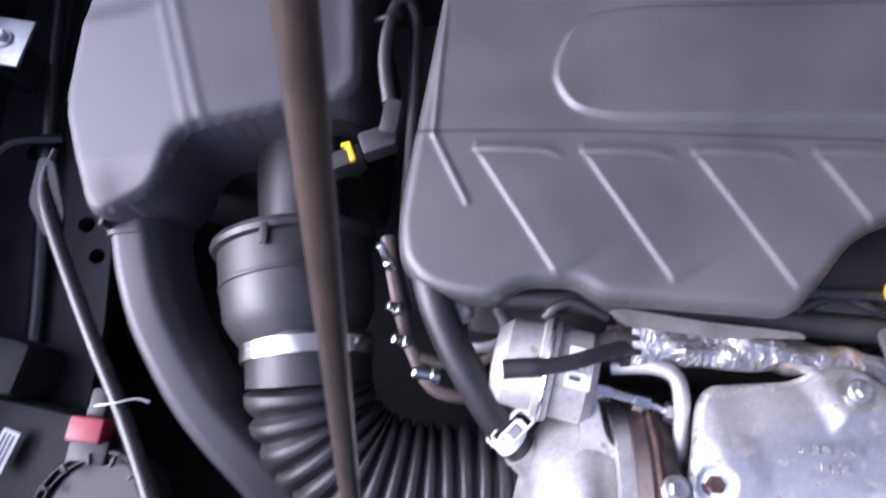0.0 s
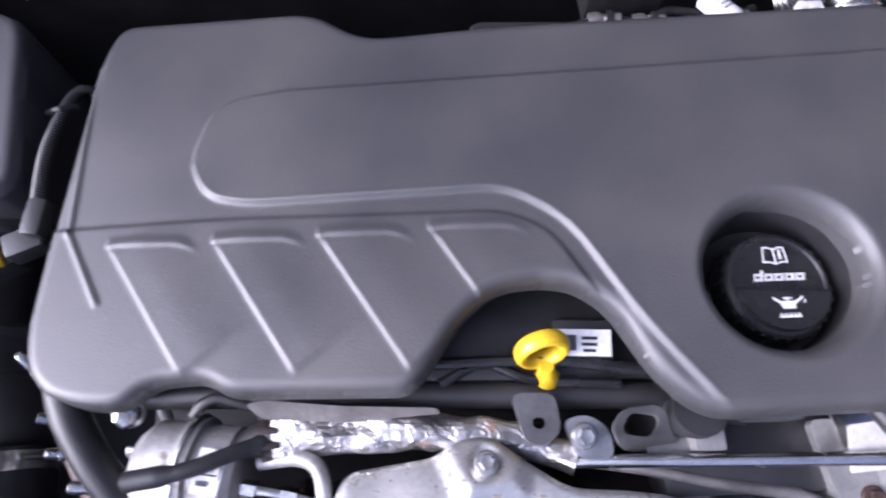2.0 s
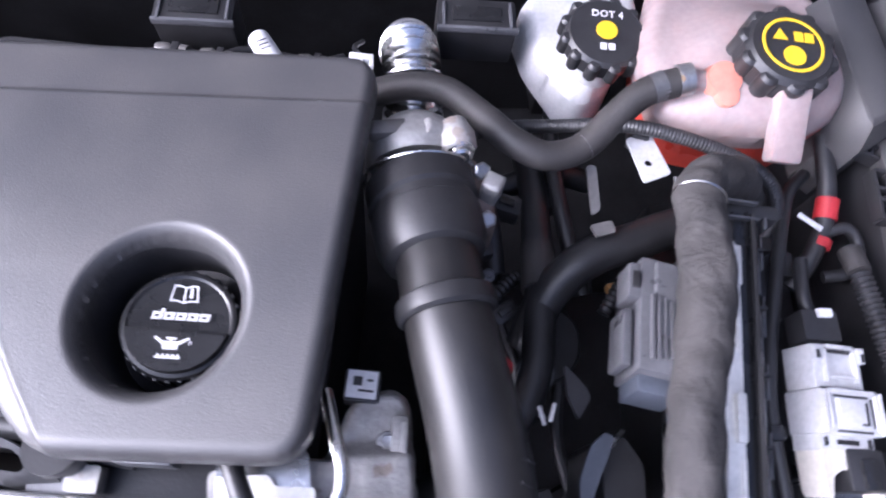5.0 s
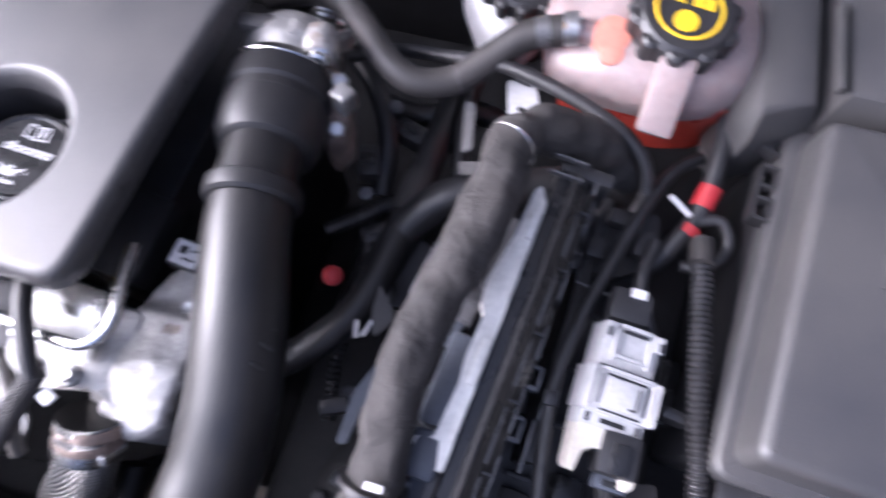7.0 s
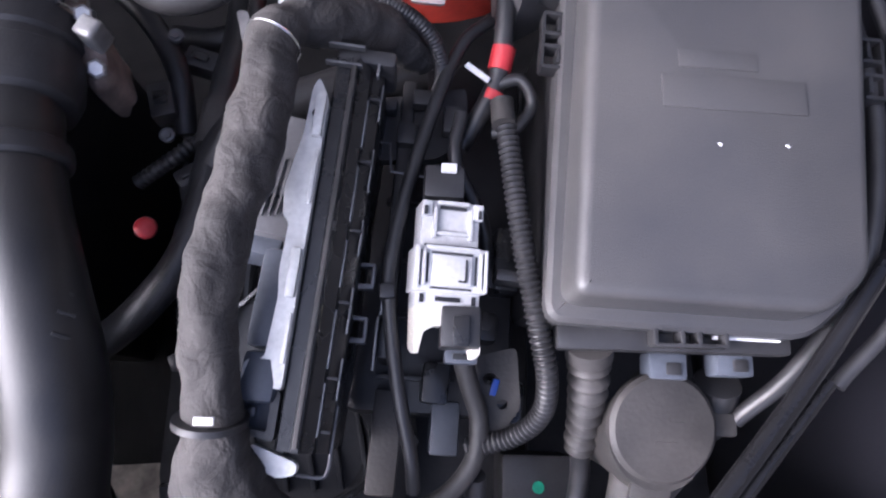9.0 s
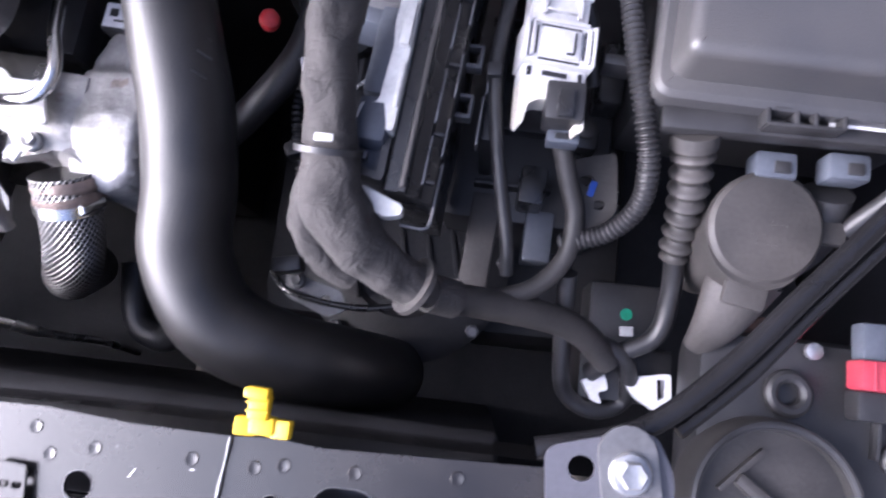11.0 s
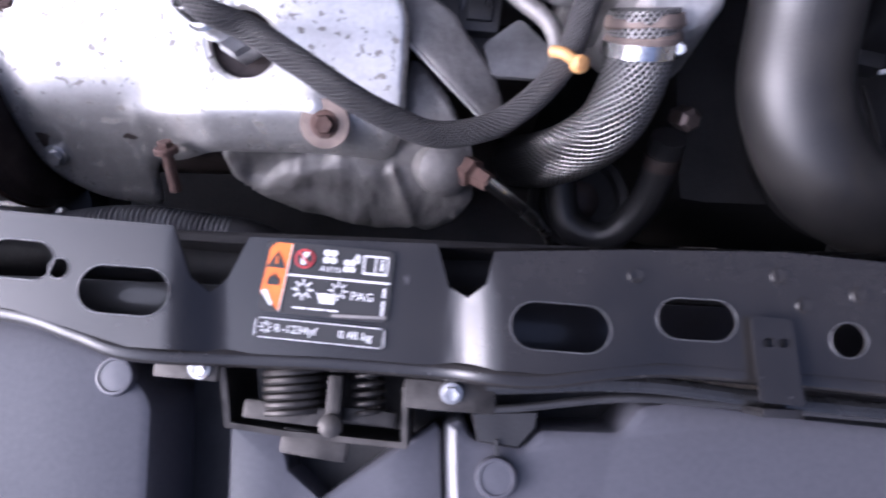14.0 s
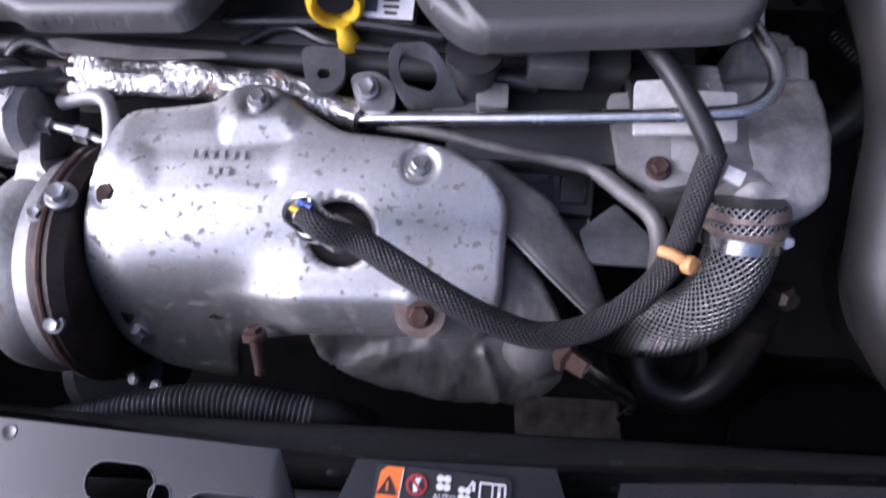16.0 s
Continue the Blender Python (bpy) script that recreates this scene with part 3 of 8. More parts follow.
def cover_top(x, y):
    z = 0.911 + 0.12 * x - 0.02 * np.maximum(0, 0.2 - y)
    z = z - 0.05 * np.maximum(0, y - 0.335) ** 1.2
    z = z + 0.0032 * soft(signed(x, y, PANEL_EDGE), -0.0015, 0.0015)
    pd = signed(x, y, PANEL_EDGE)
    z = z + 0.0006 * np.exp(-(pd / 0.0018) ** 2) * (y < 0.30)
    gd = signed(x, y, GROOVE_EDGE)
    low = soft(gd, -0.001, 0.001)
    z = z + 0.0016 * low
    for a, b in RIBS:
        ux, uy = b[0] - a[0], b[1] - a[1]
        n = math.hypot(ux, uy)
        ux, uy = ux / n, uy / n
        along = (x - a[0]) * ux + (y - a[1]) * uy
        side = -(x - a[0]) * uy + (y - a[1]) * ux
        inside = soft(along, -0.001, 0.012) * (1 - soft(along, n - 0.004, n + 0.004))
        z = z + 0.0016 * low * inside * soft(side, -0.0008, 0.0008) * (1 - soft(side, 0.012, 0.052))
        z = z + 0.0005 * low * np.exp(-(side / 0.0012) ** 2) * soft(along, -0.001, 0.002) * (1 - soft(along, n - 0.004, n + 0.004))
        hx, hy = (x - a[0]) * 0.991 - (y - a[1]) * 0.13, (y - a[1]) * 0.991 + (x - a[0]) * 0.13
        head = -hy - 0.001 - 17 * np.maximum(0, hx - 0.042) ** 2
        z = z + 0.0013 * low * soft(head, -0.008, -0.0005) * (1 - soft(head, -0.0002, 0.0014)) * soft(hx, -0.002, 0.001) * (1 - soft(hx, 0.046, 0.064))
    for a, b in (((0.010, 0.392), (-0.002, 0.262)), ((-0.002, 0.262), (0.020, 0.210))):
        z = z + 0.0016 * np.exp(-(line_d(x, y, a, b) / 0.0018) ** 2)
    r = np.hypot(x - WELL[0], y - WELL[1])
    z = z - 0.0025 * (1 - soft(r, 0.0445, 0.052))
    return z


cover = thing("engine_cover", (0.26, 0.25, 0.89), "dark grey moulded plastic engine cover with slanted ribs", "engine cover")
part("shell", shell(cover_sd, cover_top, -0.05, 0.57, 0.06, 0.44, 0.0015, 0.009, 0.009, 0.001), COVER, cover, sharp=60)
part("rear_tab", loft(rounded([(0.275, 0.36), (0.283, 0.392), (0.375, 0.382), (0.385, 0.35)], 0.012), [(0, 0.90), (0, 0.924), (0.003, 0.927)]), BLACK, cover)

# ---- oil filler cap ----
CAP_X, CAP_Y, CAP_Z = 0.4405, 0.164, 0.9415
# Well wall: black instead of cover grey, putting its shade into the colour.
part("filler_well", lathe([(0.0462, -0.002), (0.0446, -0.006), (0.0432, -0.014), (0.0420, -0.044), (0.030, -0.050)], (WELL[0], WELL[1], 0.9585), (-0.12, 0, 1), 64, close=False), BLACK, cover, "filler well, coloured black for the shade inside it")
cap = thing("oil_filler_cap", (CAP_X, CAP_Y, 0.90), "black round oil filler cap with white symbols", "oil cap")
cap_body = part("body", lathe([(0.030, -0.045), (0.0325, -0.020), (0.0335, -0.006), (0.0333, -0.002), (0.0320, -0.0004), (0.0300, 0.0), (0.0285, -0.0012), (0.012, -0.0016)], (CAP_X, CAP_Y, CAP_Z), (0.06, 0, 1), 64), GLOSSBLACK, cap)
for k in range(28):
    a = radians(20 + k * 12.2)
    part("grip_notch", box(CAP_X + 0.0334 * math.cos(a), CAP_Y + 0.0334 * math.sin(a), CAP_Z - 0.010, 0.0016, 0.0030, 0.014, 0.0005, math.degrees(a)), GLOSSBLACK, cap_body)
capm = pose(CAP_X, CAP_Y, CAP_Z, 0, 3.4, -4)
seg_out = [(0.0300 * math.cos(radians(a)), 0.0300 * math.sin(radians(a))) for a in range(188, 353, 6)]
grip = bmesh.new()
lo = [grip.verts.new(capm @ Vector((x, y, -0.003))) for x, y in seg_out]
hi = [grip.verts.new(capm @ Vector((x * 0.965, y * 0.965 - 0.0004, 0.0048))) for x, y in seg_out]
grip.faces.new(hi)
for i in range(len(lo)):
    k = (i + 1) % len(lo)
    grip.faces.new((lo[i], lo[k], hi[k], hi[i]))
bmesh.ops.bevel(grip, geom=[e for e in grip.edges if all(v in hi for v in e.verts)], offset=0.0016, segments=3, affect="EDGES")
cap_grip = part("grip", grip, GLOSSBLACK, cap)
bookm = capm @ pose(0.0005, -0.0035, 0.0002) @ Matrix.Diagonal((1.0, 0.94, 1, 1))
book = []
for sx in (-1, 1):
    book += [[(sx * 0.0072, 0.0184), (sx * 0.0082, 0.0184), (sx * 0.0070, 0.0288), (sx * 0.0060, 0.0288)], [(sx * 0.0002, 0.0276), (sx * 0.0036, 0.0290), (sx * 0.0068, 0.0288), (sx * 0.0068, 0.0277), (sx * 0.0036, 0.0279), (sx * 0.0002, 0.0265)],
             [(sx * 0.0002, 0.0176), (sx * 0.0040, 0.0190), (sx * 0.0082, 0.0188), (sx * 0.0082, 0.0177), (sx * 0.0040, 0.0179), (sx * 0.0002, 0.0165)]]
book += [rect(0, 0.0222, 0.0010, 0.0105), rect(0.0036, 0.0230, 0.0018, 0.0052), rect(0.0036, 0.0264, 0.0018, 0.0010)]
part("book_symbol", decal(book, bookm), LABEL, cap_body, "white book symbol")
for i in range(5):
    bars = []
    x, h = -0.0168 + i * 0.0067, 0.0128 if i == 0 else 0.0106
    bars += [[(x, 0.0056), (x + 0.0060, 0.0056), (x + 0.0063, 0.0072), (x + 0.0003, 0.0072)], [(x + 0.0006, 0.0090), (x + 0.0066, 0.0090), (x + 0.0069, 0.0106), (x + 0.0009, 0.0106)],
             [(x + 0.0038, 0.0056), (x + 0.0058, 0.0056), (x + 0.0060 + (h - 0.0056) * 0.2, h), (x + 0.0040 + (h - 0.0056) * 0.2, h)], [(x + 0.0002, 0.0058), (x + 0.0016, 0.0058), (x + 0.0024, 0.0104), (x + 0.0010, 0.0104)]]
    part("plain_mark", decal(bars, bookm), LABEL, cap_body, "white printed mark")
canm = capm @ pose(-0.0005, -0.0010, 0.0050) @ Matrix.Diagonal((0.98, 0.95, 1, 1))
can = [[(-0.0060, -0.0118), (0.0040, -0.0118), (0.0036, -0.0168), (-0.0046, -0.0168)], [(0.0038, -0.0118), (0.0088, -0.0090), (0.0098, -0.0098), (0.0040, -0.0140)], [(-0.0060, -0.0112), (-0.0096, -0.0088), (-0.0100, -0.0104), (-0.0060, -0.0134)], rect(-0.0006, -0.0100, 0.0055, 0.0012), rect(-0.0006, -0.0110, 0.0012, 0.0020), [(0.0098, -0.0112), (0.0108, -0.0112), (0.0106, -0.0135), (0.0098, -0.0135)]]
can += [[(x, -0.0215), (x + 0.0013, -0.0192), (x + 0.0026, -0.0215)] for x in (-0.0078, -0.0050, -0.0022, 0.0006, 0.0034)] + [rect(-0.0010, -0.0219, 0.0140, 0.0009)]
part("oil_symbol", decal(can, canm), LABEL, cap_grip, "white oil can symbol")

# ---- dipstick ----
dip = thing("dipstick", (0.299, 0.137, 0.87), "bright yellow plastic dipstick with a ring handle", "dipstick")
part("ring_handle", ring(0.0145, 0.0035, (0.295, 0.147, 0.914), (0.10, -0.95, 0.28), 40, 12, 1.7), YELLOW, dip)
part("neck", lathe([(0.0065, -0.022), (0.008, -0.016), (0.0085, -0.004), (0.006, 0.002), (0.0045, 0.010)], (0.299, 0.134, 0.896), (-0.1, 0.35, 0.9), 20), YELLOW, dip)
part("guide_tube", tube([(0.300, 0.130, 0.88), (0.302, 0.118, 0.82), (0.304, 0.115, 0.74)], 0.0055, 12, 4), BLACK, dip)
solo("cover_post", lathe([(0.010, -0.010), (0.012, 0.0), (0.016, 0.018), (0.016, 0.026)], (0.377, 0.096, 0.905), (0.02, 0.1, 1), 24), BLACK, "black rubber post under the engine cover", "post")
solo("cover_bracket", box(0.425, 0.098, 0.915, 0.034, 0.022, 0.024, 0.003, -6), GREYSTEEL, "grey bracket under the engine cover", "bracket")
solo("cover_bracket", box(0.455, 0.105, 0.900, 0.024, 0.030, 0.040, 0.003, -6), BLACK, "black bracket under the engine cover", "bracket")
code = thing("paper_label", (0.325, 0.150, 0.905), "white printed paper label on the black rocker cover", "label")
cm = pose(0.325, 0.1495, 0.905, 12, 0, -8)
part("paper", decal([rect(0, 0, 0.034, 0.017)], cm), LABEL, code)
part("print_bar", decal([rect(-0.010, 0, 0.009, 0.010)], cm @ pose(0, 0, 0.0004)), SLATE, code)
part("print_bar", decal([rect(0.003, 0.003, 0.010, 0.002), rect(0.003, -0.001, 0.010, 0.002), rect(0.003, -0.005, 0.008, 0.002)], cm @ pose(0, 0, 0.0004)), BLACK, code)
part("backing", box(0.325, 0.152, 0.893, 0.04, 0.03, 0.02, 0.003, -8, tilt=(12, 0)), BLACK, code)


# ---- air intake side ----
airbox = thing("air_filter_box", (-0.17, 0.36, 0.70), "large smooth dark grey plastic air filter box", "air filter box")
BOX_EDGE = rounded([(-0.272, 0.222), (-0.306, 0.320), (-0.298, 0.43), (-0.235, 0.472), (-0.110, 0.492), (-0.066, 0.470), (-0.060, 0.316), (-0.200, 0.288), (-0.214, 0.244)], 0.020)


def airbox_top(x, y):
    d = signed(x, y, BOX_TOP)
    z = 0.884 + 0.004 * soft(d, -0.012, 0.012) - 0.08 * np.maximum(0, 0.27 - y)
    fold = x + 0.212 - 0.30 * (0.40 - y)
    z = z - 0.16 * np.maximum(0, -fold - 0.004) + 0.0010 * np.exp(-(fold / 0.0036) ** 2) + 0.0008 * np.exp(-((fold + 0.013) / 0.0034) ** 2)
    return z


BOX_TOP = rounded([(-0.35, 0.20), (-0.35, 0.40), (-0.232, 0.402), (-0.150, 0.478), (-0.096, 0.476), (-0.084, 0.326), (-0.200, 0.296), (-0.222, 0.20)], 0.02)
part("lid", shell(lambda x, y: signed(x, y, BOX_EDGE), airbox_top, -0.32, -0.05, 0.21, 0.51, 0.0025, 0.009, 0.085, 0.002), BOXPLASTIC, airbox, sharp=60)
part("lower_half", box(-0.175, 0.39, 0.70, 0.22, 0.20, 0.17, 0.02, -4), BLACK, airbox)
part("outlet_neck", lathe([(0.052, 0.0), (0.052, 0.012), (0.039, 0.016), (0.038, 0.11), (0.034, 0.11)], (-0.128, 0.330, 0.802), (0.08, -1, 0.0), 40), BLACK, airbox)
for x, y in ((-0.268, 0.228), (-0.232, 0.243)):
    part("mount_tab", box(x, y, 0.846, 0.004, 0.010, 0.014, 0.001, -12), BLACK, airbox)
part("neck_ring", lathe([(0.050, 0.0), (0.057, 0.001), (0.057, 0.005), (0.050, 0.006)], (-0.123, 0.312, 0.805), (0.08, -1, 0.0), 40), BLACK, airbox)
pipe = thing("refrigerant_pipe", (-0.17, 0.49, 0.84), "bare aluminium pipe behind the air filter box", "pipe")
part("pipe", tube([(-0.262, 0.455, 0.855), (-0.256, 0.486, 0.868), (-0.238, 0.494, 0.872), (-0.190, 0.497, 0.874), (-0.150, 0.508, 0.878), (-0.110, 0.520, 0.884), (-0.085, 0.515, 0.884), (-0.070, 0.50, 0.874)], 0.0042, 14, 8), STEEL, pipe)
part("fitting", lathe([(0.006, -0.010), (0.0085, -0.008), (0.0085, 0.008), (0.006, 0.010)], (-0.222, 0.496, 0.873), (1, 0.05, 0.02), 12), ZINC, pipe)
part("fitting", lathe([(0.006, -0.006), (0.0075, -0.005), (0.0075, 0.005), (0.006, 0.006)], (-0.196, 0.497, 0.874), (1, 0.05, 0.02), 6), CAST, pipe, sharp=20)
part("valve_stem", lathe([(0.006, 0), (0.007, 0.012), (0.005, 0.018)], (-0.222, 0.500, 0.876), (-0.2, 0.3, 1), 16), CAST, pipe)

maf = thing("air_flow_meter", (-0.112, 0.17, 0.75), "ribbed black cylindrical air flow meter housing", "air flow meter")
part("housing", lathe([(0.050, 0.0), (0.0665, 0.002), (0.0680, 0.006), (0.0665, 0.010), (0.0625, 0.012), (0.0620, 0.038), (0.0628, 0.039), (0.0628, 0.041), (0.0616, 0.042), (0.0600, 0.066), (0.055, 0.076), (0.047, 0.088)], (-0.126, 0.220, 0.808), (0.13, -1, 0.02), 64), BLACK, maf)
part("clip_tab", box(-0.130, 0.206, 0.874, 0.006, 0.016, 0.004, 0.001), BLACK, maf)
part("sensor_body", box(-0.073, 0.262, 0.868, 0.030, 0.014, 0.022, 0.003, 20), BLACK, maf)
part("sensor_arm", tube([(-0.105, 0.240, 0.858), (-0.085, 0.256, 0.866)], 0.005, 10, 3), BLACK, maf)
part("sensor_screw", lathe([(0.005, 0), (0.005, 0.003), (0.002, 0.004)], (-0.088, 0.262, 0.872), (0, -0.2, 1), 12), ZINC, maf)
plug = thing("sensor_plug", (-0.05, 0.268, 0.87), "black electrical plug with a yellow locking clip", "electrical plug")
part("plug_body", box(-0.045, 0.270, 0.884, 0.026, 0.018, 0.018, 0.003, 18), BLACK, plug)
part("boot", box(-0.034, 0.284, 0.893, 0.014, 0.028, 0.016, 0.004, -10), BLACK, plug)
part("locking_clip", box(-0.066, 0.264, 0.882, 0.004, 0.015, 0.006, 0.001, 18), YELLOW, plug, "yellow locking clip")
part("locking_clip", box(-0.0695, 0.270, 0.882, 0.007, 0.003, 0.006, 0.001, 18), YELLOW, plug, "yellow locking clip")
solo("wire_loop", tube([(-0.036, 0.297, 0.892), (-0.043, 0.35, 0.875), (-0.040, 0.405, 0.856), (-0.031, 0.42, 0.848), (-0.022, 0.405, 0.842), (-0.024, 0.34, 0.83), (-0.034, 0.22, 0.80), (-0.030, 0.17, 0.76)], 0.0052, 12, 8, rib=(0.003, 0.0008)), BLACK, "thin corrugated black wire sleeve bent in a loop", "wire")
solo("wire_tie", tube([(-0.053, 0.392, 0.862), (-0.042, 0.392, 0.866), (-0.033, 0.398, 0.858)], 0.003, 8, 3), BLACK, "black plastic wire tie on the sleeve", "wire tie")

hose_clamp((-0.1095, 0.126, 0.809), (0.08, -1, 0.0), 0.0515, 0.013, STEEL, "shiny steel worm-drive clamp round the intake hose", (-0.064, 0.131, 0.829))
intake = thing("intake_hose", (-0.1095, 0.135, 0.76), "black corrugated rubber air intake hose", "hose")
part("cuff", tube([(-0.1098, 0.139, 0.809), (-0.1090, 0.122, 0.808), (-0.1080, 0.101, 0.806)], lambda f: 0.0495 - 0.0005 * f, 40, 8), RUBBER, intake, "smooth clamped cuff")
part("bellows", tube([(-0.1080, 0.103, 0.806), (-0.1062, 0.088, 0.803), (-0.098, 0.066, 0.797), (-0.072, 0.038, 0.788), (-0.028, 0.024, 0.780), (0.02, 0.022, 0.776), (0.075, 0.020, 0.775)], lambda f: 0.0475 - 0.002 * f, 44, 10, rib=(0.0145, 0.0062, 2.6)), RUBBER, intake)
solo("intake_cuff", lathe([(0.040, 0.0), (0.043, 0.004), (0.043, 0.05), (0.039, 0.055)], (0.062, 0.021, 0.776), (1, -0.02, 0), 36), BLACK, "smooth black hose cuff joining the turbocharger", "hose")
DUCT = rounded([(0.024, -0.040), (0.024, 0.006), (0.017, 0.013), (-0.006, 0.013), (-0.015, 0.002), (-0.026, -0.040)], 0.005, 4)
DUCT_LINE = [(-0.251, 0.262, 0.828), (-0.249, 0.225, 0.826), (-0.240, 0.184, 0.821), (-0.226, 0.144, 0.811), (-0.196, 0.090, 0.795), (-0.152, 0.038, 0.775), (-0.095, -0.025, 0.742)]
duct = thing("air_duct", (-0.25, 0.23, 0.80), "flattened dark grey plastic air inlet duct", "air duct")
part("channel", sweep(DUCT, DUCT_LINE, 10), BOXPLASTIC, duct)
part("collar", sweep([(p[0] * 1.07, p[1] * 1.08 + 0.001) for p in DUCT], [(-0.252, 0.250, 0.829), (-0.2505, 0.238, 0.8275), (-0.249, 0.222, 0.826)], 3), BOXPLASTIC, duct)
prop = thing("bonnet_prop_rod", (-0.036, -0.066, 0.92), "thin worn brown-black steel bonnet prop rod", "prop rod")
part("rod", tube([(-0.0360, -0.0660, 0.922), (0.0585, 0.3190, 1.660)], 0.0027, 16, 12), RODBROWN, prop)
part("pivot", lathe([(0.007, -0.012), (0.008, 0.0), (0.006, 0.008)], (-0.0357, -0.0650, 0.925), (0.11, 0.46, 0.88), 16), BLACK, prop)

solo("wing_brace", tube([(-0.285, 0.268, 0.895), (-0.288, 0.245, 0.897), (-0.278, 0.216, 0.90), (-0.240, 0.141, 0.90), (-0.203, 0.074, 0.90), (-0.170, 0.01, 0.905), (-0.115, -0.098, 0.92)], lambda f: 0.0025 + 0.0028 * min(1, f * 9), 12, 10, flat=0.6), GLOSSPAINT, "glossy black steel brace rod to the front panel", "brace rod")
solo("wing_brace", tube([(-0.248, 0.155, 0.893), (-0.215, 0.085, 0.893), (-0.175, 0.005, 0.897), (-0.125, -0.098, 0.912)], 0.0032, 10, 8), GLOSSPAINT, "thin black steel rod beside the brace", "brace rod")
solo("brace_tie", tube([(-0.218, 0.082, 0.909), (-0.205, 0.083, 0.912), (-0.193, 0.086, 0.907), (-0.186, 0.084, 0.903)], 0.0006, 8, 5), LABEL, "thin pale wire tie round the brace rods", "wire tie")
solo("brace_bracket", plate(rounded([(-0.294, 0.262), (-0.283, 0.258), (-0.268, 0.216), (-0.268, 0.196), (-0.280, 0.200), (-0.296, 0.226)], 0.006), 0.898, 0.003, [slot(-0.2835, 0.226, 0.007, 0.0065)]), GLOSSPAINT, "flattened glossy black end of the brace rod", "bracket")
redplug = thing("electrical_plug", (-0.300, 0.068, 0.76), "red electrical plug on a black socket behind the headlamp", "electrical plug")
part("plug_body", box(-0.300, 0.069, 0.775, 0.030, 0.020, 0.020, 0.003, -8), CRIMSON, redplug)
part("socket", box(-0.300, 0.052, 0.765, 0.034, 0.020, 0.024, 0.003, -8), BLACK, redplug)
part("socket", box(-0.298, 0.090, 0.765, 0.016, 0.026, 0.018, 0.003, -8), BLACK, redplug)
lampcap = thing("lamp_cover", (-0.285, 0.0, 0.74), "round black ribbed headlamp service cap", "headlamp cap")
part("disc", lathe([(0.055, -0.03), (0.055, -0.004), (0.052, 0.0), (0.046, 0.001), (0.045, -0.004), (0.0, -0.004)], (-0.290, 0.000, 0.775), (-0.05, 0.1, 1), 44, close=False), BLACK, lampcap)
part("rim", ring(0.052, 0.0025, (-0.290, 0.000, 0.777), (-0.05, 0.1, 1)), GLOSSBLACK, lampcap)
for a in range(20, 180, 26):
    part("rib", box(-0.290 + 0.046 * math.cos(radians(a)), 0.046 * math.sin(radians(a)), 0.778, 0.009, 0.003, 0.004, 0.001, a), BLACK, lampcap)
solo("washer_reservoir", box(-0.415, 0.130, 0.745, 0.09, 0.05, 0.06, 0.012, -14), DARK, "black plastic reservoir corner beside the wing", "reservoir")
tag = thing("paper_label", (-0.372, 0.055, 0.775), "small white printed label on the headlamp housing", "label")
part("paper", decal([rect(0, 0, 0.016, 0.036)], pose(-0.372, 0.052, 0.778, 0, 0, -20)), LABEL, tag)
part("print_bar", decal([rect(0.004, 0, 0.002, 0.03), rect(0, 0, 0.002, 0.03), rect(-0.004, 0, 0.002, 0.03)], pose(-0.372, 0.052, 0.7785, 0, 0, -20)), SLATE, tag)
solo("headlamp_housing", box(-0.36, 0.03, 0.735, 0.12, 0.12, 0.06, 0.015, -12), DARK, "black plastic headlamp housing below the wing edge", "headlamp")
brk = thing("wing_bracket", (-0.445, 0.44, 0.735), "small grey steel bracket bolted to the wing", "bracket")
part("bracket_plate", box(-0.425, 0.432, 0.80, 0.045, 0.05, 0.004, 0.001, -12), ZINC, brk)
part("bracket_leg", box(-0.44, 0.432, 0.768, 0.02, 0.04, 0.06, 0.002, -12), BODY, brk)
bolt((-0.426, 0.434, 0.803), (0, 0, 1), 0.013, ZINC, "zinc hexagon bolt holding the wing bracket")


# ---- brackets beside the cover's corner ----
stud = thing("stud_bracket", (-0.02, 0.13, 0.82), "dark steel bracket with bright studs below the cover", "bracket")
part("arm", tube([(-0.040, 0.205, 0.862), (-0.034, 0.165, 0.858), (-0.024, 0.125, 0.848), (-0.008, 0.095, 0.842), (0.020, 0.088, 0.840), (0.045, 0.094, 0.845)], 0.0050, 10, 6, flat=0.35), DARKSTEEL, stud)
part("cross_link", tube([(-0.020, 0.118, 0.846), (0.000, 0.112, 0.846), (0.024, 0.112, 0.848), (0.040, 0.122, 0.852), (0.046, 0.140, 0.854)], 0.0040, 10, 6, flat=0.35), DARKSTEEL, stud)
for at, ax, r, ln in (((-0.036, 0.179, 0.868), (-0.25, 0.5, 0.8), 0.0040, 0.022), ((-0.031, 0.150, 0.858), (-0.8, 0.2, 0.5), 0.0048, 0.010), ((-0.027, 0.128, 0.850), (-0.8, 0.1, 0.5), 0.0048, 0.011), ((-0.004, 0.103, 0.846), (-1, 0.15, 0.3), 0.0055, 0.018)):
    part("stud", lathe([(r * 1.1, 0.0), (r * 1.1, ln * 0.3), (r * 0.8, ln * 0.35), (r * 0.8, ln), (r * 0.5, ln * 1.08)], at, ax, 14), STEEL, stud)
part("nut", lathe([(0.0085, 0), (0.0085, 0.007), (0.006, 0.008)], (0.012, 0.150, 0.846), (0.1, -0.5, 0.8), 6), STEEL, stud, sharp=20)
part("washer", ring(0.010, 0.0018, (0.012, 0.151, 0.844), (0.1, -0.5, 0.8), 28, 8), ZINC, stud)
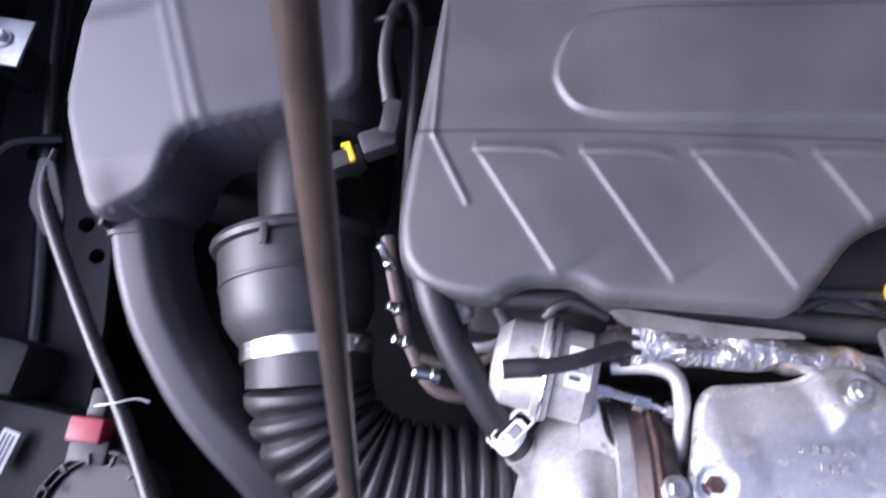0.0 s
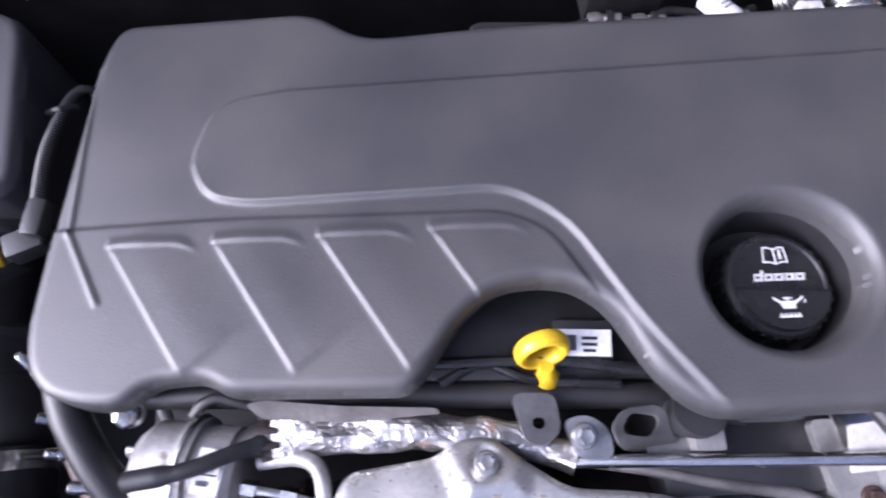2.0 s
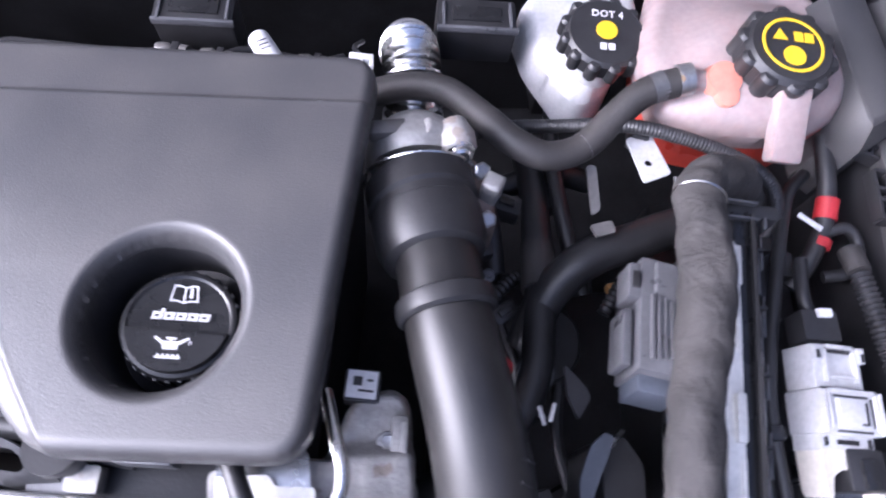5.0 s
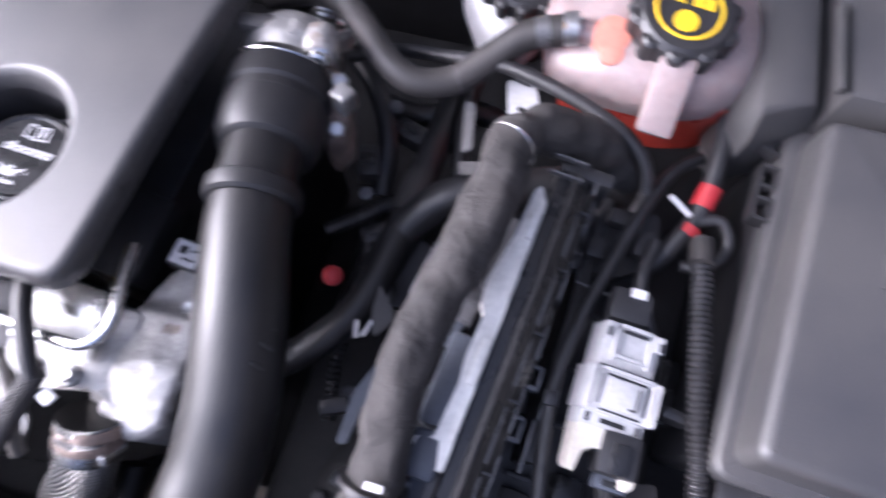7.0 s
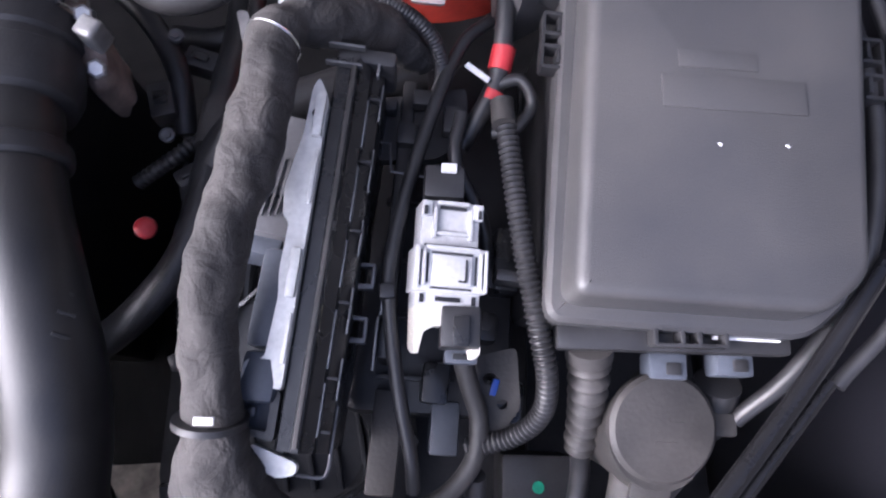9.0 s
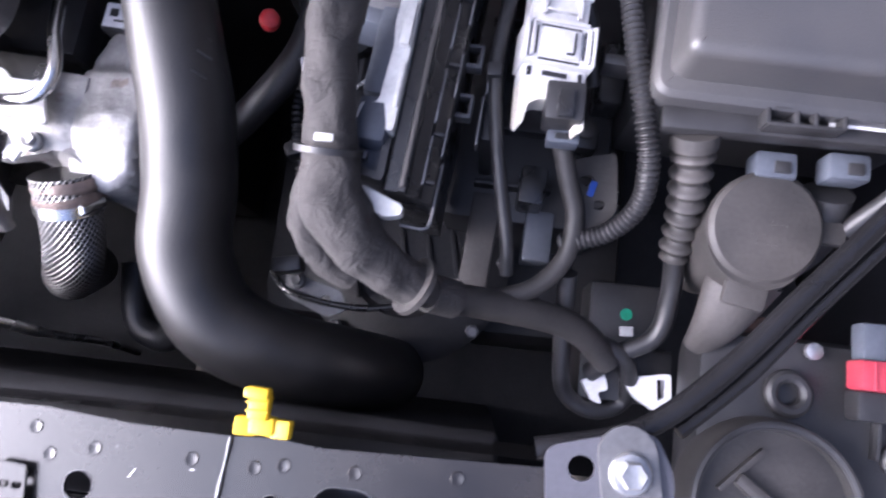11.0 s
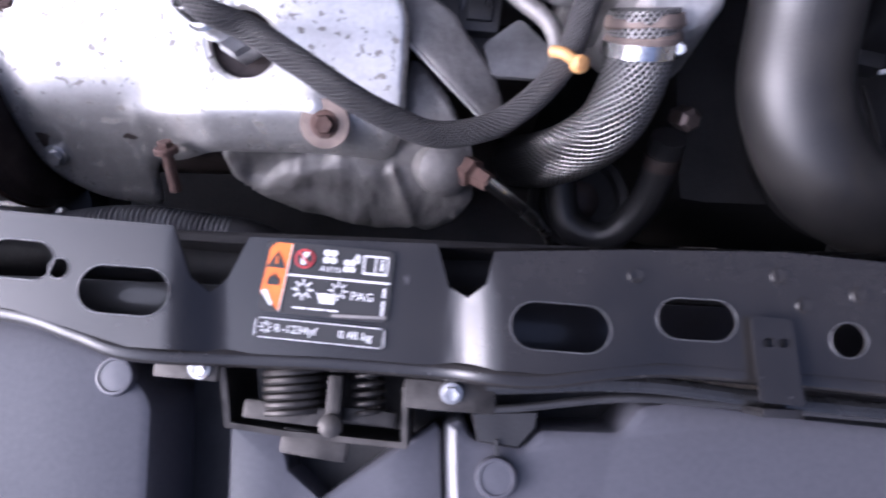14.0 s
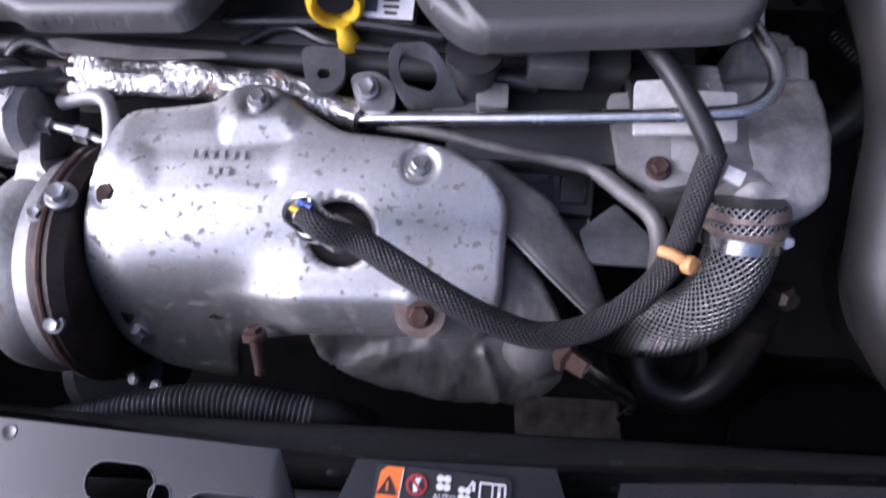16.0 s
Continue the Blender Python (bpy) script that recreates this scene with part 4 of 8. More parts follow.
part("hook", tube([(0.040, 0.150, 0.856), (0.045, 0.138, 0.858), (0.042, 0.126, 0.856), (0.028, 0.122, 0.852), (0.014, 0.124, 0.848)], 0.0042, 10, 6, flat=0.5), GREYSTEEL, stud)
part("hook", tube([(0.030, 0.098, 0.850), (0.038, 0.086, 0.852), (0.052, 0.080, 0.850), (0.062, 0.078, 0.848)], 0.0042, 10, 6, flat=0.5), CAST, stud)
cuff = thing("paper_label", (0.075, 0.021, 0.815), "white label with red print on the intake cuff", "label")
CUFFM = pose(0.082, 0.018, 0.8192, -4, 0, 4)
part("paper", decal([rect(0, 0, 0.024, 0.026)], CUFFM, 0.0006), LABEL, cuff)
for yy, ln in ((0.007, 0.016), (0.001, 0.018), (-0.006, 0.014)):
    part("print_bar", decal([rect(-0.001, yy, ln, 0.0022)], CUFFM @ pose(0, 0, 0.0008)), RED, cuff)

# ---- turbocharger and exhaust ----
vac = thing("vacuum_hose", (0.0, 0.12, 0.86), "thick black rubber hose with a printed paper band", "hose")
part("hose", tube([(-0.012, 0.205, 0.885), (-0.006, 0.160, 0.895), (0.006, 0.125, 0.888), (0.022, 0.095, 0.876), (0.040, 0.066, 0.858), (0.056, 0.050, 0.845)], 0.0118, 20, 8), RUBBER, vac)
part("paper_band", lathe([(0.0124, -0.007), (0.0126, -0.007), (0.0126, 0.007), (0.0124, 0.007)], (0.043, 0.0625, 0.8555), (0.75, -0.68, -0.45), 28), LABEL, vac, "white printed band")
BUCKLE = pose(0.047, 0.066, 0.8705, -14, 8, 43)
part("buckle", tube([BUCKLE @ Vector(q) for q in ((0.0, 0.0066, 0.0), (0.0120, 0.0066, 0.0), (0.0140, 0.0046, 0.0), (0.0140, -0.0046, 0.0), (0.0120, -0.0066, 0.0), (-0.0120, -0.0066, 0.0), (-0.0140, -0.0046, 0.0), (-0.0140, 0.0046, 0.0), (-0.0120, 0.0066, 0.0), (0.0, 0.0066, 0.0))], 0.0017, 8, 3, flat=0.6), LABEL, vac, "pale spring buckle")
part("buckle_bar", decal([rect(-0.0030, 0.0018, 0.016, 0.0022), rect(0.0060, -0.0022, 0.0030, 0.0070), rect(-0.0070, -0.0030, 0.0030, 0.0060)], BUCKLE, 0.0012), LABEL, vac)
solo("turbo_elbow", tube([(0.052, 0.053, 0.848), (0.066, 0.040, 0.838), (0.080, 0.022, 0.825), (0.085, -0.01, 0.80)], lambda f: 0.0135 + 0.004 * f, 20, 8), CAST, "short cast aluminium pipe elbow", "pipe elbow")
act = thing("turbo_actuator", (0.07, 0.10, 0.84), "silver round turbocharger actuator can with a label", "actuator")
part("can", lathe([(0.010, -0.036), (0.022, -0.034), (0.029, -0.026), (0.030, -0.006), (0.0335, -0.005), (0.0345, 0.0), (0.0335, 0.005), (0.030, 0.006), (0.0305, 0.026), (0.026, 0.032), (0.01, 0.033)], (0.070, 0.104, 0.876), (0.95, -0.24, 0.06), 44), CAST, act)
part("seam", ring(0.0343, 0.0016, (0.070, 0.104, 0.876), (0.95, -0.24, 0.06), 44, 8), STEEL, act)
part("sticker", decal([rect(0, 0, 0.016, 0.026)], pose(0.0875, 0.101, 0.9072, -6, 3, -15), 0.0004), LABEL, act)
part("print_bar", decal([rect(0, 0.006, 0.011, 0.0014), rect(0, 0.002, 0.011, 0.0010), rect(0, -0.002, 0.011, 0.0010), rect(-0.002, -0.007, 0.007, 0.0030)], pose(0.0875, 0.101, 0.9077, -6, 3, -15), 0.0003), SLATE, act)
part("rod", tube([(0.100, 0.090, 0.885), (0.125, 0.083, 0.883), (0.152, 0.073, 0.878)], 0.0034, 12, 5), STEEL, act)
part("rod_nut", lathe([(0.0060, -0.004), (0.0060, 0.006)], (0.128, 0.0815, 0.8825), (0.95, -0.3, 0), 6), STEEL, act, sharp=20)
part("rod_nut", lathe([(0.0072, -0.003), (0.0072, 0.004)], (0.147, 0.0747, 0.879), (0.95, -0.3, 0), 6), ZINC, act, sharp=20)
part("rod_nut", lathe([(0.006, -0.004), (0.006, 0.006)], (0.104, 0.0885, 0.885), (0.95, -0.3, 0), 6), STEEL, act, sharp=20)
part("bracket", plate(rounded([(0.088, 0.088), (0.100, 0.092), (0.104, 0.060), (0.122, 0.040), (0.122, 0.000), (0.082, 0.000), (0.080, 0.040), (0.090, 0.060)], 0.006), 0.885, 0.004, height=lambda x, y: -0.35 * max(0, 0.06 - y)), CAST, act)
solo("vacuum_pipe", tube([(0.040, 0.101, 0.910), (0.075, 0.103, 0.911), (0.105, 0.111, 0.902), (0.130, 0.117, 0.889)], lambda f: 0.0062 if f < 0.25 or f > 0.8 else 0.005, 14, 8), RUBBER, "thin black rubber vacuum pipe over the actuator", "hose")
foil = thing("foil_sleeve", (0.22, 0.10, 0.87), "crumpled silver foil heat sleeve round a pipe", "heat sleeve")
part("sleeve", tube([(0.124, 0.119, 0.887), (0.175, 0.114, 0.890), (0.227, 0.107, 0.893), (0.262, 0.101, 0.890), (0.290, 0.088, 0.889), (0.308, 0.079, 0.892)], lambda f: 0.0145 - 0.006 * f, 24, 18, lump=0.30), FOIL, foil, sharp=15)
part("frayed_end", tube([(0.118, 0.119, 0.887), (0.130, 0.118, 0.888)], lambda f: 0.0135 - 0.002 * f, 14, 4, lump=0.5), DARKSTEEL, foil, "browned frayed end")
for k in range(9):
    a = 2 * math.pi * k / 9
    part("torn_shred", tube([(0.128, 0.118 + 0.0125 * math.cos(a), 0.888 + 0.0125 * math.sin(a)), (0.118 - 0.003 * (k % 3), 0.119 + 0.0150 * math.cos(a), 0.888 + 0.0150 * math.sin(a))], 0.0022, 6, 2, flat=0.3), DARKSTEEL, foil)
solo("heat_strip", plate(rounded([(0.108, 0.138), (0.120, 0.139), (0.170, 0.129), (0.225, 0.121), (0.228, 0.117), (0.170, 0.119), (0.118, 0.128)], 0.004), 0.905, 0.0015, height=lambda x, y: -0.2 * (y - 0.125)), DULLCAST, "narrow bent aluminium heat shield strip", "heat shield")
boot = thing("sleeve_boot", (0.11, 0.118, 0.88), "black rubber boot where the pipe enters the foil sleeve", "boot")
part("cone", tube([(0.095, 0.112, 0.892), (0.106, 0.115, 0.890), (0.120, 0.118, 0.888)], lambda f: 0.0060 + 0.0070 * f, 18, 6), BLACK, boot)
part("arch", tube([(0.070, 0.137, 0.885), (0.077, 0.143, 0.889), (0.088, 0.146, 0.890), (0.100, 0.142, 0.888), (0.112, 0.137, 0.885)], 0.0036, 12, 8, flat=0.6), BLACK, boot)
oil = thing("oil_feed_pipe", (0.15, 0.06, 0.85), "bent grey steel oil pipe with a banjo bolt", "pipe")
part("pipe", tube([(0.112, 0.104, 0.884), (0.136, 0.103, 0.892), (0.149, 0.096, 0.895), (0.152, 0.080, 0.892), (0.150, 0.055, 0.886), (0.148, 0.040, 0.880)], 0.0052, 14, 8), CAST, oil)
part("banjo", lathe([(0.009, -0.004), (0.0105, 0.0), (0.0105, 0.006), (0.008, 0.009)], (0.146, 0.034, 0.874), (0.05, -0.1, 1), 20), STEEL, oil)
bolt((0.146, 0.034, 0.884), (0.05, -0.1, 1), 0.011, ZINC, "zinc banjo bolt on the oil pipe")

turbo = thing("turbocharger", (0.08, 0.02, 0.72), "pale cast turbocharger housing", "turbocharger")
bm = bmesh.new()
bmesh.ops.create_uvsphere(bm, u_segments=36, v_segments=20, radius=1.0, matrix=pose(0.092, 0.012, 0.825, 0, 0, -5) @ Matrix.Diagonal((0.045, 0.074, 0.072, 1)))
for v in bm.verts:
    v.co += v.normal * 0.004 * noise.noise(v.co * 30)
part("housing", bm, CAST, turbo)
part("flange", lathe([(0.055, -0.004), (0.073, -0.003), (0.073, 0.008), (0.060, 0.012)], (0.112, 0.012, 0.828), (1, -0.06, 0.02), 44), CAST, turbo)
part("support_lug", box(0.105, -0.055, 0.79, 0.03, 0.02, 0.03, 0.006, -5), CAST, turbo)
part("inlet", tube([(0.10, 0.022, 0.776), (0.085, 0.03, 0.80)], 0.036, 24, 3), CAST, turbo)
band = thing("exhaust_clamp", (0.132, 0.012, 0.75), "brown heat-stained steel band clamp", "clamp")
part("band", lathe([(0.062, -0.012), (0.074, -0.011), (0.080, -0.004), (0.080, 0.006), (0.075, 0.013), (0.062, 0.014)], (0.130, 0.012, 0.830), (1, -0.06, 0.02), 48), DARKSTEEL, band)
part("rib", ring(0.0795, 0.0022, (0.131, 0.012, 0.830), (1, -0.06, 0.02), 48, 8), RUST, band)
for at, s in (((0.138, 0.030, 0.910), 0.012), ((0.124, 0.020, 0.908), 0.008), ((0.130, -0.040, 0.888), 0.009)):
    bolt(at, (0.1, (at[1] - 0.012) * 8, 1), s, ZINC, "zinc hexagon bolt on the exhaust clamp", "bolts of the exhaust clamp")

SHIELD_Y = (-0.075, -0.055, -0.04, -0.02, 0.0, 0.03, 0.06, 0.09, 0.11)
SHIELD_Z = (0.795, 0.825, 0.850, 0.880, 0.900, 0.911, 0.912, 0.905, 0.888)
SHIELD_EDGE = rounded([(0.145, 0.016), (0.151, 0.048), (0.159, 0.079), (0.168, 0.090), (0.222, 0.092), (0.238, 0.103), (0.256, 0.101), (0.276, 0.082), (0.299, 0.064), (0.331, 0.059), (0.360, 0.052), (0.385, 0.036), (0.394, 0.018), (0.388, -0.036), (0.378, -0.053),
                       (0.348, -0.050), (0.322, -0.048), (0.290, -0.047), (0.243, -0.0450), (0.224, -0.043), (0.216, -0.050), (0.212, -0.067), (0.170, -0.060), (0.143, -0.046), (0.141, -0.012)], 0.010)


def shield_sd(x, y):
    return np.minimum(signed(x, y, SHIELD_EDGE), np.hypot((x - 0.297) / 1.05, y - 0.006) - 0.0185)


def shield_top(x, y):
    z = sum(np.interp(y + d, SHIELD_Y, SHIELD_Z) for d in np.linspace(-0.022, 0.022, 11)) / 11
    z = z - 0.006 * (1 - soft(x, 0.145, 0.17)) + 0.028 * soft(x, 0.225, 0.275) * soft(-y, -0.005, 0.045)
    z = z + 0.006 * soft(signed(x, y, [(0.215, 0.12), (0.288, 0.12), (0.270, 0.066), (0.235, 0.064)]), -0.008, 0.010)
    z = z - 0.0016 * soft(signed(x, y, [(0.183, 0.062), (0.270, 0.062), (0.262, 0.034), (0.192, 0.034)]), -0.008, 0.008)
    z = z - 0.003 * soft(y, 0.050, 0.075) * (1 - soft(x, 0.185, 0.225))
    z = z + 0.004 * np.exp(-(line_d(x, y, (0.225, -0.028), (0.335, -0.032)) / 0.008) ** 2)
    z = z + 0.003 * np.exp(-(np.hypot(x - 0.340, y + 0.036) / 0.012) ** 2)
    for cx, cy in ((0.162, 0.033), (0.251, 0.085), (0.345, 0.041), (0.158, -0.040)):
        z = z - 0.0022 * (1 - soft(np.hypot(x - cx, y - cy), 0.008, 0.012))
    return z


hs = thing("exhaust_heat_shield", (0.27, 0.02, 0.80), "spotted stamped aluminium heat shield over the exhaust canister", "heat shield")
hs_sheet = part("sheet", shell(shield_sd, shield_top, 0.130, 0.405, -0.075, 0.112, 0.0018, 0.003, 0.0035, 0.0005), ALU, hs, sharp=60)
EMB = pose(0.235, 0.046, 0.9108, 0, 0, -4)
for k in range(9):
    part("embossed_mark", decal([rect(-0.022 + 0.006 * (k % 6) + (0.010 if k > 5 else 0), 0.005 - 0.010 * (k // 6), 0.0035, 0.005)], EMB, 0.0006), ALU, hs_sheet)
canister = thing("exhaust_canister", (0.26, 0.015, 0.72), "dark steel exhaust filter canister", "exhaust canister")
part("drum", lathe([(0.05, -0.13), (0.062, -0.125), (0.066, -0.11), (0.066, 0.11), (0.058, 0.125), (0.04, 0.13)], (0.265, 0.018, 0.822), (1, -0.06, 0), 44), DARKSTEEL, canister)
for at, ax, s, mt, lb in (((0.162, 0.033, 0.902), (0, 0, 1), 0.011, RUST, "rusty bolt in the heat shield"), ((0.251, 0.085, 0.911), (0, 0.1, 1), 0.010, ZINC, "dull bolt in the heat shield"),
                          ((0.345, 0.041, 0.9075), (0, 0.1, 1), 0.0095, STEEL, "bright bolt in the heat shield"), ((0.158, -0.041, 0.8455), (0, -0.7, 0.7), 0.010, ZINC, "dull bolt in the heat shield"),
                          ((0.342, -0.040, 0.884), (0, -0.4, 0.9), 0.012, RUST, "rusty bolt with a wide washer below the shield")):
    bolt(at, ax, s, mt, lb, "bolts of the heat shield")
solo("washer", lathe([(0.006, 0), (0.0145, 0.0), (0.0145, 0.0018), (0.006, 0.0018)], (0.342, -0.0395, 0.8835), (0, -0.4, 0.9), 28), BROWNCAST, "wide rusty washer under a bolt", "washer")
bolt((0.241, -0.047, 0.868), (0.02, 0.75, 0.6), 0.010, RUST, "rusty stud and nut below the shield", stud=0.028)
low = thing("lower_heat_shield", (0.35, -0.05, 0.76), "dull grey pressed metal lower heat shield", "heat shield")
LOW_EDGE2 = rounded([(0.270, -0.046), (0.279, -0.034), (0.300, -0.030), (0.380, -0.005), (0.394, 0.010), (0.410, -0.012), (0.424, -0.040), (0.431, -0.055), (0.428, -0.076), (0.404, -0.090), (0.352, -0.086), (0.300, -0.074), (0.278, -0.062)], 0.010)


def low_top(x, y):
    z = 0.862 - 14.0 * np.maximum(0, -0.040 - y) ** 2 - 0.30 * np.maximum(0, -0.040 - y) - 0.10 * np.maximum(0, 0.31 - x)
    z = z + 0.006 * np.exp(-(line_d(x, y, (0.272, -0.046), (0.312, -0.038)) / 0.008) ** 2) - 0.007 * np.exp(-(line_d(x, y, (0.290, -0.056), (0.334, -0.046)) / 0.008) ** 2)
    z = z - 0.005 * np.exp(-(line_d(x, y, (0.355, -0.050), (0.415, -0.064)) / 0.010) ** 2) + 0.004 * np.exp(-(line_d(x, y, (0.378, -0.060), (0.388, -0.088)) / 0.003) ** 2)
    return z + 0.010 * soft(y, -0.050, -0.015) * soft(x, 0.370, 0.395)


part("pressing", rough_up(shell(lambda x, y: signed(x, y, LOW_EDGE2), low_top, 0.262, 0.436, -0.096, 0.006, 0.0022, 0.003, 0.004, 0.0), 0.0022, 55), DULLCAST, low, sharp=70)
part("blister", lathe([(0.020, -0.012), (0.018, 0.002), (0.010, 0.007), (0.002, 0.008)], (0.412, -0.060, 0.852), (0.3, -0.5, 0.8), 24), DULLCAST, low)
corner = thing("corner_heat_shield", (0.42, 0.01, 0.80), "dull curved sheet metal heat shield", "heat shield")
CORNER_EDGE = rounded([(0.356, 0.062), (0.380, 0.056), (0.420, 0.024), (0.442, -0.008), (0.451, -0.036), (0.439, -0.042), (0.418, -0.021), (0.393, 0.006), (0.372, 0.030)], 0.005)
part("sheet", shell(lambda x, y: signed(x, y, CORNER_EDGE), lambda x, y: 0.893 - 4.0 * np.maximum(0, x - 0.395) ** 2 - 0.15 * np.maximum(0, 0.03 - y), 0.365, 0.46, -0.045, 0.065, 0.002, 0.002, 0.002), DULLCAST, corner, sharp=60)
part("rolled_edge", tube([(0.393, 0.006, 0.888), (0.418, -0.021, 0.882), (0.439, -0.0415, 0.873)], 0.0013, 8, 8), CAST, corner)

o2 = thing("exhaust_sensor", (0.297, 0.005, 0.90), "steel exhaust sensor with a black braided cable", "exhaust sensor")
part("hex_body", lathe([(0.008, -0.02), (0.011, -0.018), (0.011, -0.004), (0.009, 0.0), (0.0085, 0.022)], (0.297, 0.002, 0.912), (-0.1, -0.15, 1), 6), ZINC, o2, sharp=20)
part("sleeve", lathe([(0.009, 0.0), (0.0092, 0.016), (0.0075, 0.018)], (0.295, -0.001, 0.930), (-0.1, -0.15, 1), 20), STEEL, o2)
part("open_sleeve", lathe([(0.0062, -0.010), (0.0088, -0.010), (0.0090, 0.004), (0.0084, 0.005), (0.0070, 0.004), (0.0066, -0.008)], (0.2900, 0.0010, 0.950), (-0.35, 0.25, 0.9), 28, close=False), STEEL, o2, "open steel sleeve end")
part("wire_end", tube([(0.290, -0.001, 0.946), (0.287, 0.001, 0.957), (0.292, -0.002, 0.961)], 0.0016, 8, 4), YELLOW, o2, "yellow wire")
part("wire_end", tube([(0.293, -0.004, 0.946), (0.289, -0.003, 0.957), (0.295, -0.006, 0.960)], 0.0016, 8, 4), LABEL, o2, "white wire")
part("wire_end", tube([(0.296, -0.001, 0.946), (0.291, 0.003, 0.959), (0.298, -0.001, 0.962)], 0.0016, 8, 4), BLUE, o2, "blue wire")
part("braided_cable", tube([(0.292, -0.002, 0.958), (0.302, -0.010, 0.958), (0.318, -0.014, 0.948), (0.340, -0.028, 0.942), (0.362, -0.042, 0.934), (0.385, -0.052, 0.920), (0.409, -0.057, 0.908), (0.440, -0.050, 0.901), (0.465, -0.034, 0.904), (0.480, -0.016, 0.910), (0.490, 0.008, 0.920), (0.500, 0.034, 0.930)], lambda f: 0.0056 + 0.0017 * min(1, f * 8), 20, 12, lump=0.07), CLOTHBRAID, o2)
for k in range(14):
    a = 2 * math.pi * k / 14
    part("frayed_strand", tube([(0.3045, -0.0085 + 0.0006 * math.cos(a), 0.957), (0.302 + 0.007 * math.cos(a), -0.010 + 0.007 * math.sin(a), 0.960 + 0.005 * math.sin(a))], 0.0004, 5, 2), CLOTHBRAID, o2)
tc = thing("cable_clip", (0.479, -0.018, 0.91), "small tan plastic cable clip with a round head", "clip")
part("strap", tube([(0.4715, -0.0145, 0.914), (0.4765, -0.0175, 0.9175), (0.482, -0.0210, 0.917)], 0.0032, 12, 5), TAN, tc)
part("head", lathe([(0.0020, -0.004), (0.0048, -0.003), (0.0052, 0.0), (0.0044, 0.0026), (0.0015, 0.0034)], (0.4855, -0.0235, 0.9165), (0.5, -0.4, 0.75), 18), TAN, tc)
solo("wire_branch", tube([(0.470, 0.100, 0.935), (0.482, 0.070, 0.940), (0.494, 0.044, 0.936), (0.500, 0.030, 0.930)], 0.006, 14, 6), RUBBER, "black sleeved wire below the engine cover", "wire")
o2b = thing("exhaust_sensor", (0.432, -0.068, 0.84), "rusty exhaust sensor with a steel lead", "exhaust sensor")
part("hex_body", lathe([(0.007, -0.014), (0.0098, -0.012), (0.0098, -0.003), (0.0065, -0.001), (0.006, 0.010)], (0.431, -0.066, 0.854), (0.55, -0.45, 0.3), 6), RUST, o2b, sharp=20)
part("lead", tube([(0.436, -0.071, 0.860), (0.452, -0.080, 0.845), (0.472, -0.088, 0.81), (0.486, -0.092, 0.76), (0.489, -0.10, 0.70)], lambda f: 0.0042 if f < 0.35 else 0.003, 12, 8), STEEL, o2b)

flex = thing("flexible_pipe", (0.50, -0.02, 0.80), "braided steel flexible exhaust gas pipe", "pipe")
part("braid", tube([(0.527, 0.016, 0.900), (0.527, -0.002, 0.888), (0.523, -0.020, 0.872), (0.513, -0.036, 0.852), (0.496, -0.042, 0.826), (0.478, -0.038, 0.792), (0.466, -0.026, 0.752)], 0.0200, 30, 10), STEELBRAID, flex)
hose_clamp((0.5270, -0.001, 0.8875), (-0.05, -0.80, -0.6), 0.0210, 0.008, STEEL, "bright band clamp on the braided pipe", (0.547, -0.004, 0.893))

egr = thing("exhaust_gas_valve", (0.54, 0.06, 0.80), "cast aluminium exhaust gas valve housing", "valve housing")
EGR_EDGE = rounded([(0.514, 0.028), (0.510, 0.070), (0.528, 0.104), (0.540, 0.128), (0.568, 0.134), (0.578, 0.124), (0.580, 0.060), (0.574, 0.014), (0.548, 0.004)], 0.010)


def egr_top(x, y):
    z = 0.898 + 0.010 * np.exp(-(np.hypot(x - 0.556, y - 0.050) / 0.030) ** 2) - 0.010 * soft(y, 0.088, 0.100) - 0.012 * (1 - soft(x, 0.522, 0.532))
    return z - 0.10 * np.maximum(0, 0.03 - y)


part("housing", rough_up(shell(lambda x, y: signed(x, y, EGR_EDGE), egr_top, 0.50, 0.60, -0.005, 0.14, 0.0022, 0.006, 0.075, 0.002), 0.0010, 110), CAST, egr, sharp=70)
part("rib", box(0.571, 0.085, 0.893, 0.005, 0.050, 0.010, 0.002, -6), CAST, egr)
part("side_body", box(0.512, 0.060, 0.862, 0.05, 0.06, 0.085, 0.010, -6), CAST, egr)
part("web", box(0.567, 0.075, 0.872, 0.012, 0.08, 0.05, 0.005, -6), CAST, egr)
part("outlet_elbow", rough_up(tube([(0.540, 0.045, 0.872), (0.535, 0.033, 0.884), (0.530, 0.022, 0.890)], 0.0155, 26, 8), 0.0016, 120), CAST, egr)
part("outlet_collar", rough_up(lathe([(0.017, -0.010), (0.0215, -0.009), (0.0225, -0.003), (0.0200, 0.0), (0.0225, 0.004), (0.0215, 0.010), (0.017, 0.011)], (0.528, 0.007, 0.892), (0.0, -0.85, -0.52), 36), 0.0009, 130), BROWNCAST, egr, "heat-browned collar")
part("white_tie", box(0.5105, 0.0215, 0.925, 0.010, 0.008, 0.003, 0.0008, -30), LABEL, egr, "white cable tie")
part("front_face", plate(rounded([(0.455, 0.085), (0.525, 0.080), (0.520, 0.030), (0.480, 0.024), (0.458, 0.040)], 0.006), 0.902, 0.012), CAST, egr)
part("steel_cover", plate(rounded([(0.462, 0.098), (0.515, 0.092), (0.518, 0.060), (0.464, 0.066)], 0.003), 0.914, 0.003), STEEL, egr, "bright folded steel plate")
